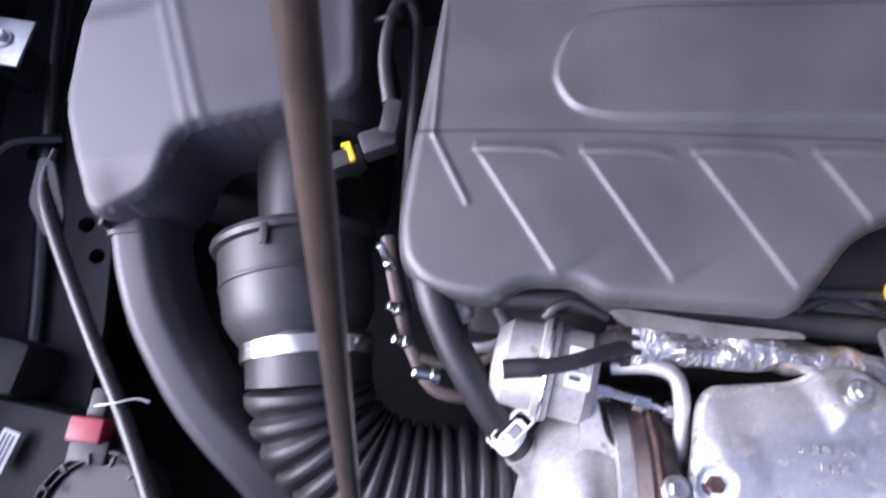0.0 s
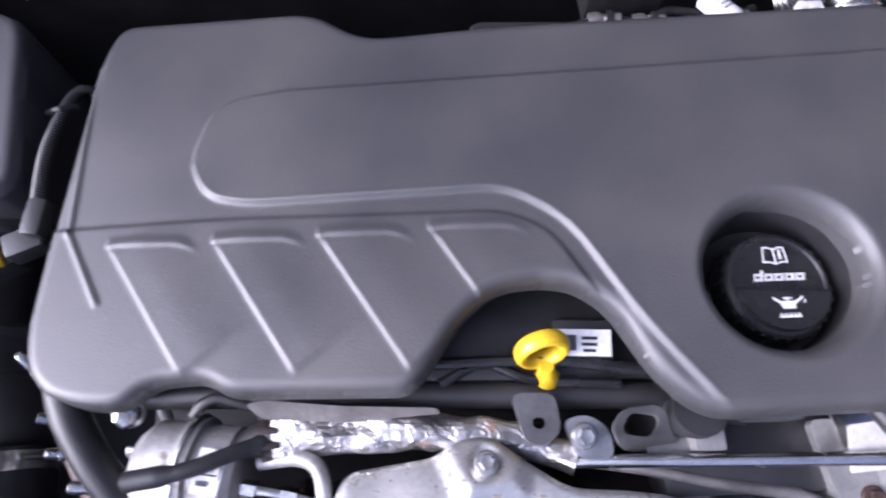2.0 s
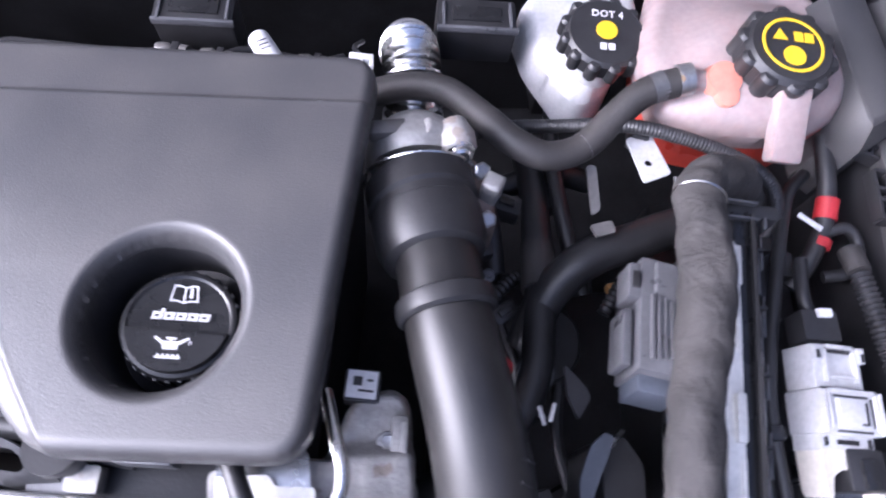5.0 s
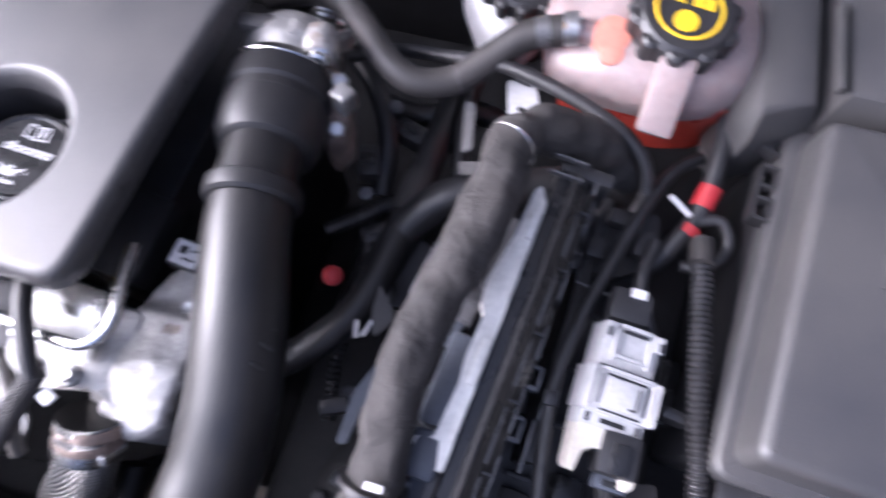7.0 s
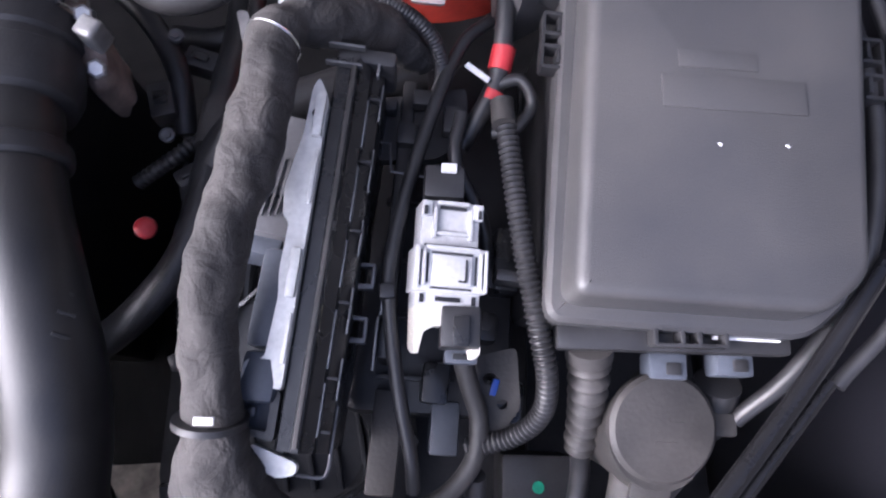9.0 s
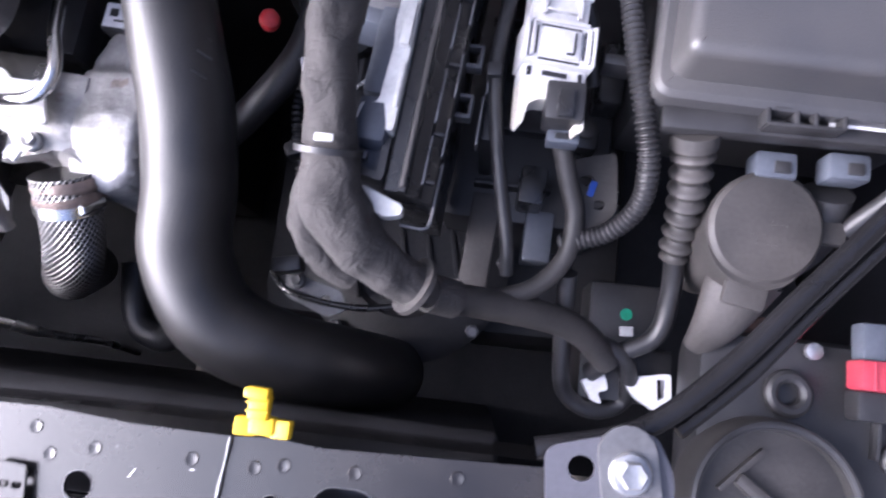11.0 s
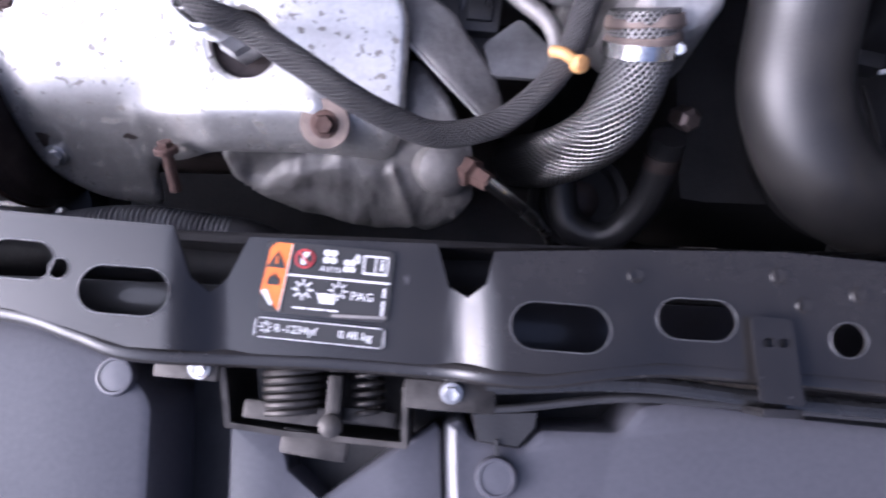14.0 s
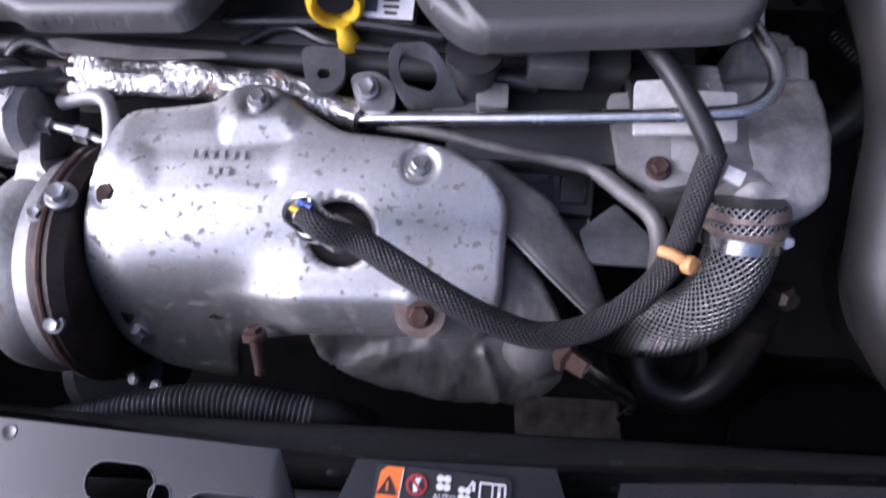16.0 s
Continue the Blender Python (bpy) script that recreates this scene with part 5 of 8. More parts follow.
for at, mt in (((0.479, 0.036, 0.903), RUST), ((0.507, 0.036, 0.906), ZINC), ((0.505, 0.088, 0.905), STEEL), ((0.562, 0.098, 0.890), ZINC)):
    bolt(at, (0, 0, 1), 0.010, mt, "hexagon bolt in the valve housing", "bolts of the valve housing")
vlabel = thing("paper_label", (0.546, 0.134, 0.89), "small white printed label above the valve", "label")
part("backing", box(0.546, 0.135, 0.883, 0.024, 0.022, 0.02, 0.003, -6), BLACK, vlabel)
part("paper", decal([rect(0, 0, 0.020, 0.018)], pose(0.546, 0.135, 0.8936, 0, 0, -8)), LABEL, vlabel)
part("print_bar", decal([rect(-0.003, 0.002, 0.006, 0.006), rect(0.003, -0.004, 0.010, 0.0016), rect(0.005, 0.003, 0.004, 0.0016)], pose(0.546, 0.135, 0.894, 0, 0, -8)), BLACK, vlabel)

solo("coolant_pipe", tube([(0.305, 0.079, 0.892), (0.330, 0.0765, 0.897), (0.390, 0.069, 0.907), (0.457, 0.061, 0.919), (0.505, 0.0555, 0.929), (0.523, 0.0565, 0.932), (0.534, 0.066, 0.934), (0.536, 0.080, 0.935), (0.531, 0.100, 0.933), (0.525, 0.125, 0.925)], 0.0042, 16, 8), STEEL, "polished thin steel pipe across the engine front", "pipe")
solo("grey_pipe", tube([(0.318, 0.078, 0.886), (0.351, 0.069, 0.892), (0.390, 0.056, 0.893), (0.425, 0.047, 0.893), (0.444, 0.041, 0.893), (0.461, 0.024, 0.896), (0.474, 0.010, 0.897), (0.478, -0.004, 0.893), (0.479, -0.018, 0.878)], lambda f: 0.0040 + 0.0012 * soft(np.float64(f), 0.62, 0.66), 14, 8), DULLCAST, "dull grey metal pipe below the bright pipe", "pipe")
web = thing("valve_bracket", (0.457, 0.0, 0.86), "grey steel bracket plate below the valve housing", "bracket")
part("plate", plate(rounded([(0.436, 0.008), (0.459, 0.024), (0.478, 0.002), (0.480, -0.016), (0.441, -0.012)], 0.004), 0.880, 0.004), GREYSTEEL, web)
mod = thing("injector_module", (0.42, 0.035, 0.84), "black plastic module between the pipes", "module")
part("case", box(0.416, 0.040, 0.858, 0.066, 0.034, 0.03, 0.003, -8), BLACK, mod)
part("lower_case", box(0.428, 0.012, 0.850, 0.034, 0.034, 0.03, 0.003, -8), BLACK, mod)
for k in range(3):
    part("groove_rib", box(0.396 + 0.020 * k, 0.043 - 0.0028 * k, 0.8745, 0.015, 0.022, 0.003, 0.001, -8), GLOSSBLACK, mod)
part("terminal", box(0.4445, 0.016, 0.8655, 0.0016, 0.026, 0.003, 0.0004, -8), ZINC, mod)
solo("silver_plate", plate(rounded([(0.465, 0.079), (0.494, 0.079), (0.498, 0.073), (0.520, 0.071), (0.520, 0.046), (0.502, 0.047), (0.500, 0.051), (0.464, 0.052)], 0.002), 0.919, 0.003, height=lambda x, y: 0.35 * (y - 0.062)), PALE, "bright folded metal plate behind the pipe", "plate")
eye = thing("lifting_eye", (0.343, 0.095, 0.88), "grey steel engine lifting eye", "lifting eye")
part("eye_plate", plate(rounded([(0.327, 0.096), (0.332, 0.104), (0.352, 0.104), (0.360, 0.098), (0.366, 0.088), (0.372, 0.082), (0.350, 0.079), (0.336, 0.082)], 0.006), 0.900, 0.005, [slot(0.345, 0.0945, 0.022, 0.0115, -12)], height=lambda x, y: 1.6 * (y - 0.083)), GREYSTEEL, eye)
part("eye_web", plate(rounded([(0.352, 0.088), (0.392, 0.084), (0.392, 0.074), (0.352, 0.074)], 0.004), 0.898, 0.006), GREYSTEEL, eye)
part("eye_leg", plate(rounded([(0.378, 0.092), (0.397, 0.089), (0.396, 0.074), (0.378, 0.076)], 0.002), 0.910, 0.012), CAST, eye)
part("eye_boss", lathe([(0.011, 0.0), (0.012, 0.004), (0.012, 0.012), (0.008, 0.014)], (0.376, 0.100, 0.888), (0.0, -0.2, 1), 24), BLACK, eye)
lug = thing("pipe_bracket", (0.29, 0.10, 0.87), "dark steel pipe bracket with a round foot", "bracket")
part("lug_plate", plate(rounded([(0.272, 0.124), (0.300, 0.121), (0.300, 0.098), (0.290, 0.090), (0.277, 0.094)], 0.008), 0.905, 0.004, [slot(0.287, 0.104, 0.008, 0.007)]), GREYSTEEL, lug)
part("ear", plate(rounded([(0.302, 0.104), (0.318, 0.106), (0.330, 0.096), (0.330, 0.078), (0.308, 0.080)], 0.007), 0.903, 0.005), ZINC, lug)
bolt((0.3135, 0.093, 0.905), (0, -0.15, 1), 0.011, ZINC, "zinc nut on the pipe bracket", stud=0.01)
solo("oil_line_fitting", tube([(0.372, 0.100, 0.905), (0.392, 0.097, 0.905), (0.415, 0.092, 0.905)], 0.006, 12, 4), BLACK, "black plastic line fitting under the cover", "fitting")


# ---- charge air pipe and throttle ----
cp = thing("charge_air_pipe", (0.61, 0.05, 0.82), "wide smooth black plastic charge air pipe", "pipe")
part("pipe", tube([(0.5855, 0.262, 0.930), (0.590, 0.235, 0.936), (0.595, 0.195, 0.942), (0.602, 0.148, 0.944), (0.613, 0.095, 0.936), (0.619, 0.050, 0.920), (0.616, 0.010, 0.900), (0.612, -0.033, 0.886), (0.630, -0.074, 0.872), (0.665, -0.094, 0.856), (0.700, -0.102, 0.830), (0.725, -0.106, 0.79), (0.735, -0.108, 0.74)], lambda f: 0.0255 + 0.0045 * min(1, f * 2.2), 40, 12), SHINY, cp)
part("cuff", lathe([(0.031, 0.0), (0.0375, 0.002), (0.0378, 0.020), (0.0350, 0.022), (0.0350, 0.028), (0.0372, 0.030), (0.0365, 0.050), (0.0330, 0.060), (0.027, 0.064)], (0.5855, 0.264, 0.930), (0.14, -1, 0.14), 40), RUBBER, cp)
part("moulded_band", lathe([(0.029, -0.007), (0.0315, -0.005), (0.0320, 0.0), (0.0315, 0.005), (0.029, 0.007)], (0.5985, 0.170, 0.9445), (0.15, -1, 0.03), 40), RUBBER, cp)
for s, yy in ((0.020, 0.092), (0.022, 0.080), (0.020, 0.068)):
    part("embossed_line", box(0.612 + s, yy, 0.943, 0.010, 0.002, 0.018, 0.0008, -20, tilt=(0, 40)), RUBBER, cp)
thr = thing("throttle_clamp", (0.59, 0.285, 0.90), "cast aluminium throttle flange with a clamp screw", "clamp")
bm = lathe([(0.022, -0.026), (0.028, -0.020), (0.032, -0.016), (0.034, -0.010), (0.0355, -0.004), (0.0355, 0.002), (0.033, 0.008)], (0.587, 0.300, 0.904), (0.06, -1, -0.06), 40)
for v in bm.verts:
    v.co += v.normal * (0.0030 * noise.noise(v.co * 60) + 0.0022 * (noise.noise(v.co * 140) > 0.05))
part("flange", bm, CAST, thr, sharp=60)
part("cast_lug", rough_up(lathe([(0.004, -0.013), (0.010, -0.010), (0.0125, 0.0), (0.0120, 0.010), (0.0095, 0.013)], (0.613, 0.301, 0.930), (0.15, -1, 0.05), 24), 0.0014, 120), CAST, thr, sharp=60)
part("cast_lug", rough_up(box(0.599, 0.304, 0.926, 0.026, 0.014, 0.024, 0.005, 6, tilt=(0, 25)), 0.0016, 120), CAST, thr, sharp=60)
part("cast_lug", rough_up(box(0.571, 0.305, 0.930, 0.034, 0.012, 0.014, 0.004, 4), 0.0016, 120), DULLCAST, thr, sharp=60)
part("cast_lug", rough_up(box(0.637, 0.268, 0.917, 0.014, 0.014, 0.022, 0.003, -30), 0.0010, 130), CAST, thr, sharp=60)
part("lug_bolt", lathe([(0.0095, 0.0), (0.0095, 0.002), (0.0072, 0.003), (0.0072, 0.007), (0.005, 0.008)], (0.615, 0.289, 0.931), (0.1, -0.95, 0.3), 20), STEEL, thr, sharp=20)
part("clamp_wire", ring(0.0385, 0.0013, (0.589, 0.282, 0.906), (0.06, -1, -0.06), 40, 8), STEEL, thr)
part("clamp_screw", lathe([(0.0055, -0.014), (0.0055, 0.004), (0.004, 0.006)], (0.612, 0.276, 0.922), (0.5, -0.3, 0.8), 6), STEEL, thr, sharp=20)
ARM = rounded([(0.604, 0.302), (0.627, 0.292), (0.641, 0.270), (0.642, 0.247), (0.632, 0.238), (0.623, 0.246), (0.620, 0.268), (0.604, 0.282)], 0.006)
part("cast_arm", rough_up(loft(ARM, [(0.003, 0.872), (0.0, 0.878), (0.0, 0.912), (0.002, 0.917), (0.005, 0.919)], lambda x, y: -0.45 * max(0.0, 0.288 - y)), 0.0020, 120), BROWNCAST, thr, "browned cast arm")
for at in ((0.630, 0.282, 0.916), (0.634, 0.252, 0.902)):
    part("arm_bolt", lathe([(0.0062, -0.004), (0.0062, 0.005), (0.0045, 0.006)], at, (0.2, -0.4, 0.9), 6), ZINC, thr, sharp=20)
part("boss", lathe([(0.0065, -0.02), (0.0065, 0.003), (0.0045, 0.005)], (0.634, 0.252, 0.889), (0.6, -0.3, 0.7), 14), ZINC, thr)

thr.location += Vector((-0.0025, -0.012, 0.022))

# ---- hoses behind the cover ----
cool = thing("coolant_hose", (0.68, 0.30, 0.92), "dusty black rubber coolant hose in a bow", "hose")
part("hose", tube([(0.535, 0.362, 0.895), (0.562, 0.357, 0.912), (0.585, 0.354, 0.922), (0.610, 0.343, 0.930), (0.634, 0.318, 0.934), (0.656, 0.296, 0.934), (0.679, 0.287, 0.931), (0.706, 0.295, 0.931), (0.728, 0.313, 0.940), (0.750, 0.328, 0.952), (0.780, 0.334, 0.960)], 0.0108, 18, 8), DUSTY, cool)
hose_clamp((0.778, 0.334, 0.960), (1, 0.1, 0.2), 0.0105, 0.010, ZINC, "sprung steel clip on the coolant hose", None)
part("wire_ring", ring(0.0101, 0.0007, (0.706, 0.295, 0.931), (0.85, 0.5, 0.1), 28, 6), ZINC, cool, "thin wire ring")
part("clip", lathe([(0.0100, -0.005), (0.0112, -0.005), (0.0112, 0.005), (0.0100, 0.005)], (0.760, 0.331, 0.955), (1, 0.25, 0.3), 24), GREYSTEEL, cool)
heat = thing("heater_hose", (0.69, 0.27, 0.82), "black rubber heater hose deep in the bay", "hose")
part("hose", tube([(0.694, 0.40, 0.80), (0.695, 0.330, 0.822), (0.690, 0.270, 0.838), (0.682, 0.194, 0.849), (0.668, 0.135, 0.850), (0.635, 0.095, 0.840), (0.59, 0.07, 0.81)], 0.0125, 18, 8), RUBBER, heat)
part("sleeve", tube([(0.688, 0.255, 0.841), (0.684, 0.215, 0.847)], 0.0142, 18, 4), DUSTY, heat)
solo("vent_pipe", tube([(0.610, 0.330, 0.880), (0.650, 0.335, 0.895), (0.695, 0.322, 0.918), (0.740, 0.306, 0.942), (0.785, 0.292, 0.944), (0.826, 0.276, 0.938), (0.848, 0.262, 0.926), (0.856, 0.246, 0.905), (0.850, 0.235, 0.88)], 0.0052, 14, 8, rib=(0.0026, 0.0004)), BLACK, "thin black vent pipe by the tank", "pipe")
bel = thing("metal_bellows", (0.578, 0.40, 0.88), "bright ribbed metal bellows pipe", "pipe")
part("bellows", tube([(0.583, 0.432, 0.868), (0.584, 0.410, 0.900), (0.585, 0.386, 0.912), (0.586, 0.362, 0.902), (0.586, 0.348, 0.880)], 0.0205, 36, 8, rib=(0.0072, 0.0060)), STEEL, bel)
part("end_collar", lathe([(0.018, -0.008), (0.0245, -0.007), (0.0245, 0.006), (0.018, 0.007)], (0.586, 0.350, 0.885), (0.0, 0.15, 1), 28), CAST, bel)
solo("bracket_tab", plate(rounded([(0.742, 0.306), (0.762, 0.312), (0.772, 0.276), (0.750, 0.268)], 0.003), 0.926, 0.0016, [slot(0.756, 0.285, 0.006, 0.0055)]), WHITE, "pale metal bracket tab with a hole", "bracket")
solo("tab_holder", box(0.755, 0.313, 0.920, 0.014, 0.016, 0.02, 0.003, -14), BLACK, "black clip holding the bracket tab", "clip")
solo("spring_clip", plate(rounded([(0.714, 0.292), (0.722, 0.292), (0.726, 0.262), (0.719, 0.258)], 0.003), 0.905, 0.002, height=lambda x, y: 0.5 * (y - 0.28)), DULLCAST, "dull flat spring clip below the hose", "hose clip")
solo("small_bracket", plate(rounded([(0.718, 0.252), (0.736, 0.256), (0.738, 0.246), (0.722, 0.242)], 0.003), 0.890, 0.003), DULLCAST, "small dull metal foot below the tab", "bracket")
solo("deep_hose", tube([(0.845, 0.268, 0.866), (0.805, 0.261, 0.870), (0.765, 0.249, 0.870), (0.722, 0.234, 0.868), (0.692, 0.212, 0.852), (0.672, 0.175, 0.825)], 0.0155, 20, 8, lump=0.06), RUBBER, "dark taped hose across the deep bay", "hose")
solo("amber_cap", box(0.757, 0.223, 0.823, 0.016, 0.012, 0.010, 0.002, 10), TAN, "small amber plastic cap deep in the bay", "cap")
shift = thing("shift_lever_bracket", (0.70, 0.09, 0.80), "dark gear shift bracket with blue-grey faces", "bracket")
part("upright", loft(rounded([(0.700, 0.035), (0.706, 0.092), (0.728, 0.104), (0.742, 0.080), (0.736, 0.030)], 0.008), [(0, 0.78), (0, 0.855), (0.004, 0.868)]), BLACK, shift)
part("blade", plate(rounded([(0.708, 0.100), (0.714, 0.096), (0.704, 0.078), (0.694, 0.060), (0.690, 0.035), (0.683, 0.035), (0.686, 0.070), (0.697, 0.092)], 0.003), 0.885, 0.004), SLATE, shift, "blue-grey curved blade")
part("blade", plate(rounded([(0.685, 0.146), (0.698, 0.130), (0.700, 0.122), (0.690, 0.108), (0.684, 0.125)], 0.003), 0.888, 0.004), BLACK, shift)
part("pin", tube([(0.725, 0.102, 0.872), (0.708, 0.086, 0.876)], 0.0016, 8, 2), STEEL, shift)
part("drum", lathe([(0.030, -0.04), (0.034, -0.03), (0.034, 0.0), (0.030, 0.006), (0.012, 0.008)], (0.690, 0.180, 0.815), (0.1, -0.3, 1), 28), BLACK, shift)
part("drum_rim", ring(0.014, 0.003, (0.675, 0.150, 0.845), (0.2, -0.4, 1), 24, 8), BLACK, shift)
for x, y, z, a in ((0.668, 0.060, 0.835, 20), (0.690, 0.010, 0.83, -15), (0.715, -0.012, 0.835, 30), (0.665, -0.030, 0.83, 8)):
    solo("wiring_clip", box(x, y, z, 0.022, 0.012, 0.016, 0.003, a), BLACK, "small black wiring clip low in the bay", "clip", "clips low in the bay")
solo("bay_plug", lathe([(0.007, -0.006), (0.008, 0.0), (0.007, 0.005), (0.004, 0.007)], (0.645, 0.150, 0.865), (0.3, -0.2, 1), 20), RED, "small red plastic plug deep in the bay", "plug")
solo("bay_plug", lathe([(0.007, -0.006), (0.008, 0.0), (0.005, 0.006)], (0.700, 0.205, 0.80), (0.1, -0.2, 1), 16), RED, "tiny red plastic plug deep in the bay", "plug")
solo("selector_cable", tube([(0.66, 0.25, 0.80), (0.655, 0.20, 0.82), (0.665, 0.16, 0.82), (0.66, 0.12, 0.80)], 0.004, 10, 6), BLACK, "thin black cable deep in the bay", "cable")
solo("selector_cable", tube([(0.69, 0.25, 0.80), (0.705, 0.17, 0.80), (0.70, 0.10, 0.79), (0.72, 0.03, 0.78)], 0.005, 10, 6), BLACK, "thin black cable deep in the bay", "cable")
for x, y, z, yw in ((0.68, 0.118, 0.86, 70), (0.672, 0.116, 0.86, 100), (0.70, 0.0, 0.84, 10)):
    solo("cable_end", box(x, y, z, 0.014, 0.003, 0.003, 0.001, yw), LABEL, "small pale cable end in the dark bay", "cable end")

roll = thing("paper_tag", (0.474, 0.382, 0.90), "rolled white paper tag behind the engine cover", "tag")
part("roll", lathe([(0.0060, -0.016), (0.0085, -0.016), (0.0090, 0.012), (0.0075, 0.016), (0.0050, 0.016)], (0.4745, 0.3835, 0.922), (0.45, -0.88, 0.15), 24), LABEL, roll)
part("print_bar", decal([rect(-0.001, 0.004, 0.008, 0.0012), rect(-0.001, 0.0, 0.008, 0.0012), rect(-0.001, -0.004, 0.008, 0.0012)], pose(0.4745, 0.3835, 0.9313, 0, 0, 27), 0.0003), SLATE, roll)
mclip = thing("wire_clip", (0.545, 0.376, 0.89), "white three-legged plastic wire clip", "clip")
for k in range(3):
    part("leg", box(0.5385 + 0.0072 * k, 0.3740 - 0.0009 * k, 0.918, 0.0028, 0.014, 0.008, 0.001, -6), LABEL, mclip)
part("bridge", box(0.5455, 0.3820, 0.918, 0.0185, 0.006, 0.008, 0.001, -6), LABEL, mclip)
part("wire", tube([(0.5455, 0.386, 0.915), (0.540, 0.402, 0.908), (0.546, 0.420, 0.895)], 0.0022, 8, 5), BLACK, mclip)
for cx, w in ((0.415, 0.062), (0.640, 0.066)):
    rc = thing("rear_connector", (cx, 0.428, 0.88), "black plastic connector housing behind the engine cover", "connector", "connectors behind the engine cover")
    part("housing", box(cx, 0.432, 0.898, w, 0.032, 0.040, 0.003, -2), BLACK, rc)
    part("rim", box(cx, 0.4165, 0.916, w * 1.02, 0.0030, 0.006, 0.001, -2), FROST, rc, "frosted rim")
    for k in (-0.42, 0.42):
        part("side_rim", box(cx + k * w, 0.430, 0.9185, 0.0024, 0.026, 0.003, 0.0006, -2), FROST, rc, "frosted rim")
    part("window", box(cx, 0.431, 0.9180, w * 0.62, 0.015, 0.0030, 0.001, -2), GLOSSBLACK, rc)
for x, y, z in ((0.395, 0.405, 0.895), (0.43, 0.400, 0.895), (0.505, 0.405, 0.885)):
    ft = thing("fuel_fitting", (x, y, z), "small dark pipe fitting behind the engine cover", "fitting", "fittings behind the engine cover")
    part("body", lathe([(0.006, -0.012), (0.007, -0.004), (0.005, 0.0), (0.007, 0.004), (0.006, 0.014)], (x, y, z), (1, -0.2, 0.1), 16), DULLCAST, ft)
    part("clip", box(x + 0.004, y - 0.001, z + 0.006, 0.006, 0.010, 0.004, 0.001, -8), BLACK, ft)
solo("fuel_pipe", tube([(0.36, 0.402, 0.893), (0.395, 0.405, 0.895), (0.43, 0.400, 0.895), (0.455, 0.412, 0.89), (0.505, 0.405, 0.885), (0.53, 0.415, 0.88)], 0.0040, 12, 8), BLACK, "thin black pipe behind the engine cover", "pipe")

for pts, r in (([(0.60, 0.36, 0.84), (0.628, 0.33, 0.845), (0.650, 0.29, 0.835), (0.655, 0.24, 0.82)], 0.009), ([(0.72, 0.40, 0.83), (0.712, 0.34, 0.84), (0.716, 0.28, 0.835), (0.728, 0.22, 0.82)], 0.007),
               ([(0.62, 0.20, 0.82), (0.648, 0.215, 0.83), (0.672, 0.235, 0.825), (0.70, 0.240, 0.81)], 0.006), ([(0.635, 0.34, 0.80), (0.672, 0.33, 0.81), (0.715, 0.345, 0.81), (0.76, 0.34, 0.80)], 0.011),
               ([(0.655, 0.18, 0.80), (0.662, 0.14, 0.815), (0.655, 0.10, 0.81), (0.660, 0.05, 0.80)], 0.0045), ([(0.74, 0.20, 0.83), (0.765, 0.235, 0.84), (0.79, 0.245, 0.83)], 0.005)):
    solo("bay_hose", tube(pts, r, 14, 8, rib=(0.005, 0.0012) if r < 0.007 else None), RUBBER, "black hose among the clutter behind the engine", "hose", "hoses behind the engine")
for x, y, z, sx, sy, a in ((0.640, 0.262, 0.83, 0.020, 0.030, 12), (0.668, 0.300, 0.825, 0.028, 0.018, -20), (0.705, 0.310, 0.82, 0.016, 0.026, 8), (0.660, 0.205, 0.815, 0.024, 0.016, 30), (0.735, 0.250, 0.815, 0.022, 0.022, -10)):
    bx = thing("bay_connector", (x, y, z), "small black plastic connector among the hoses", "connector", "connectors behind the engine")
    part("shell", box(x, y, z, sx, sy, 0.022, 0.004, a), BLACK, bx)
    part("latch", box(x, y, z + 0.012, sx * 0.5, sy * 0.35, 0.004, 0.001, a), GLOSSBLACK, bx)
for x, y, z in ((0.646, 0.232, 0.838), (0.690, 0.262, 0.842), (0.652, 0.312, 0.848)):
    bolt((x, y, z), (0.1, -0.2, 1), 0.008, GREYSTEEL, "dull steel bolt among the hoses", "bolts behind the engine")

# ---- tanks ----
brake = thing("brake_fluid_reservoir", (0.735, 0.42, 0.80), "white plastic brake fluid reservoir with a black cap", "reservoir")
BR_EDGE = rounded([(0.716, 0.372), (0.732, 0.366), (0.752, 0.380), (0.790, 0.450), (0.785, 0.51), (0.720, 0.51), (0.680, 0.455), (0.690, 0.415)], 0.010)
part("tank", shell(lambda x, y: signed(x, y, BR_EDGE), lambda x, y: 0.896 + 0.16 * np.maximum(0, y - 0.37) - 0.10 * np.maximum(0, y - 0.43), 0.66, 0.81, 0.345, 0.52, 0.004, 0.012, 0.034, 0.002), WHITE, brake, sharp=60)
part("mount", box(0.738, 0.455, 0.835, 0.050, 0.050, 0.11, 0.006), BLACK, brake)
part("neck", lathe([(0.026, 0.0), (0.026, 0.025)], (0.738, 0.402, 0.898), (0, -0.1, 1), 28), WHITE, brake)
brake_cap = part("cap", lathe([(0.028, 0.0), (0.0325, 0.002), (0.0325, 0.015), (0.0295, 0.018), (0.012, 0.0185)], (0.738, 0.400, 0.920), (0, -0.1, 1), 40), BLACK, brake, "black screw cap")
for k in range(12):
    a = 2 * math.pi * (k + 0.25) / 12
    part("grip_lobe", lathe([(0.0055, 0), (0.0055, 0.014), (0.0035, 0.0165)], (0.738 + 0.0315 * math.cos(a), 0.400 + 0.0315 * math.sin(a), 0.9205 + 0.0031 * math.sin(a)), (0, -0.1, 1), 12), BLACK, brake_cap)
BCAP = pose(0.738, 0.398, 0.9390, 5.7, 0, -6)
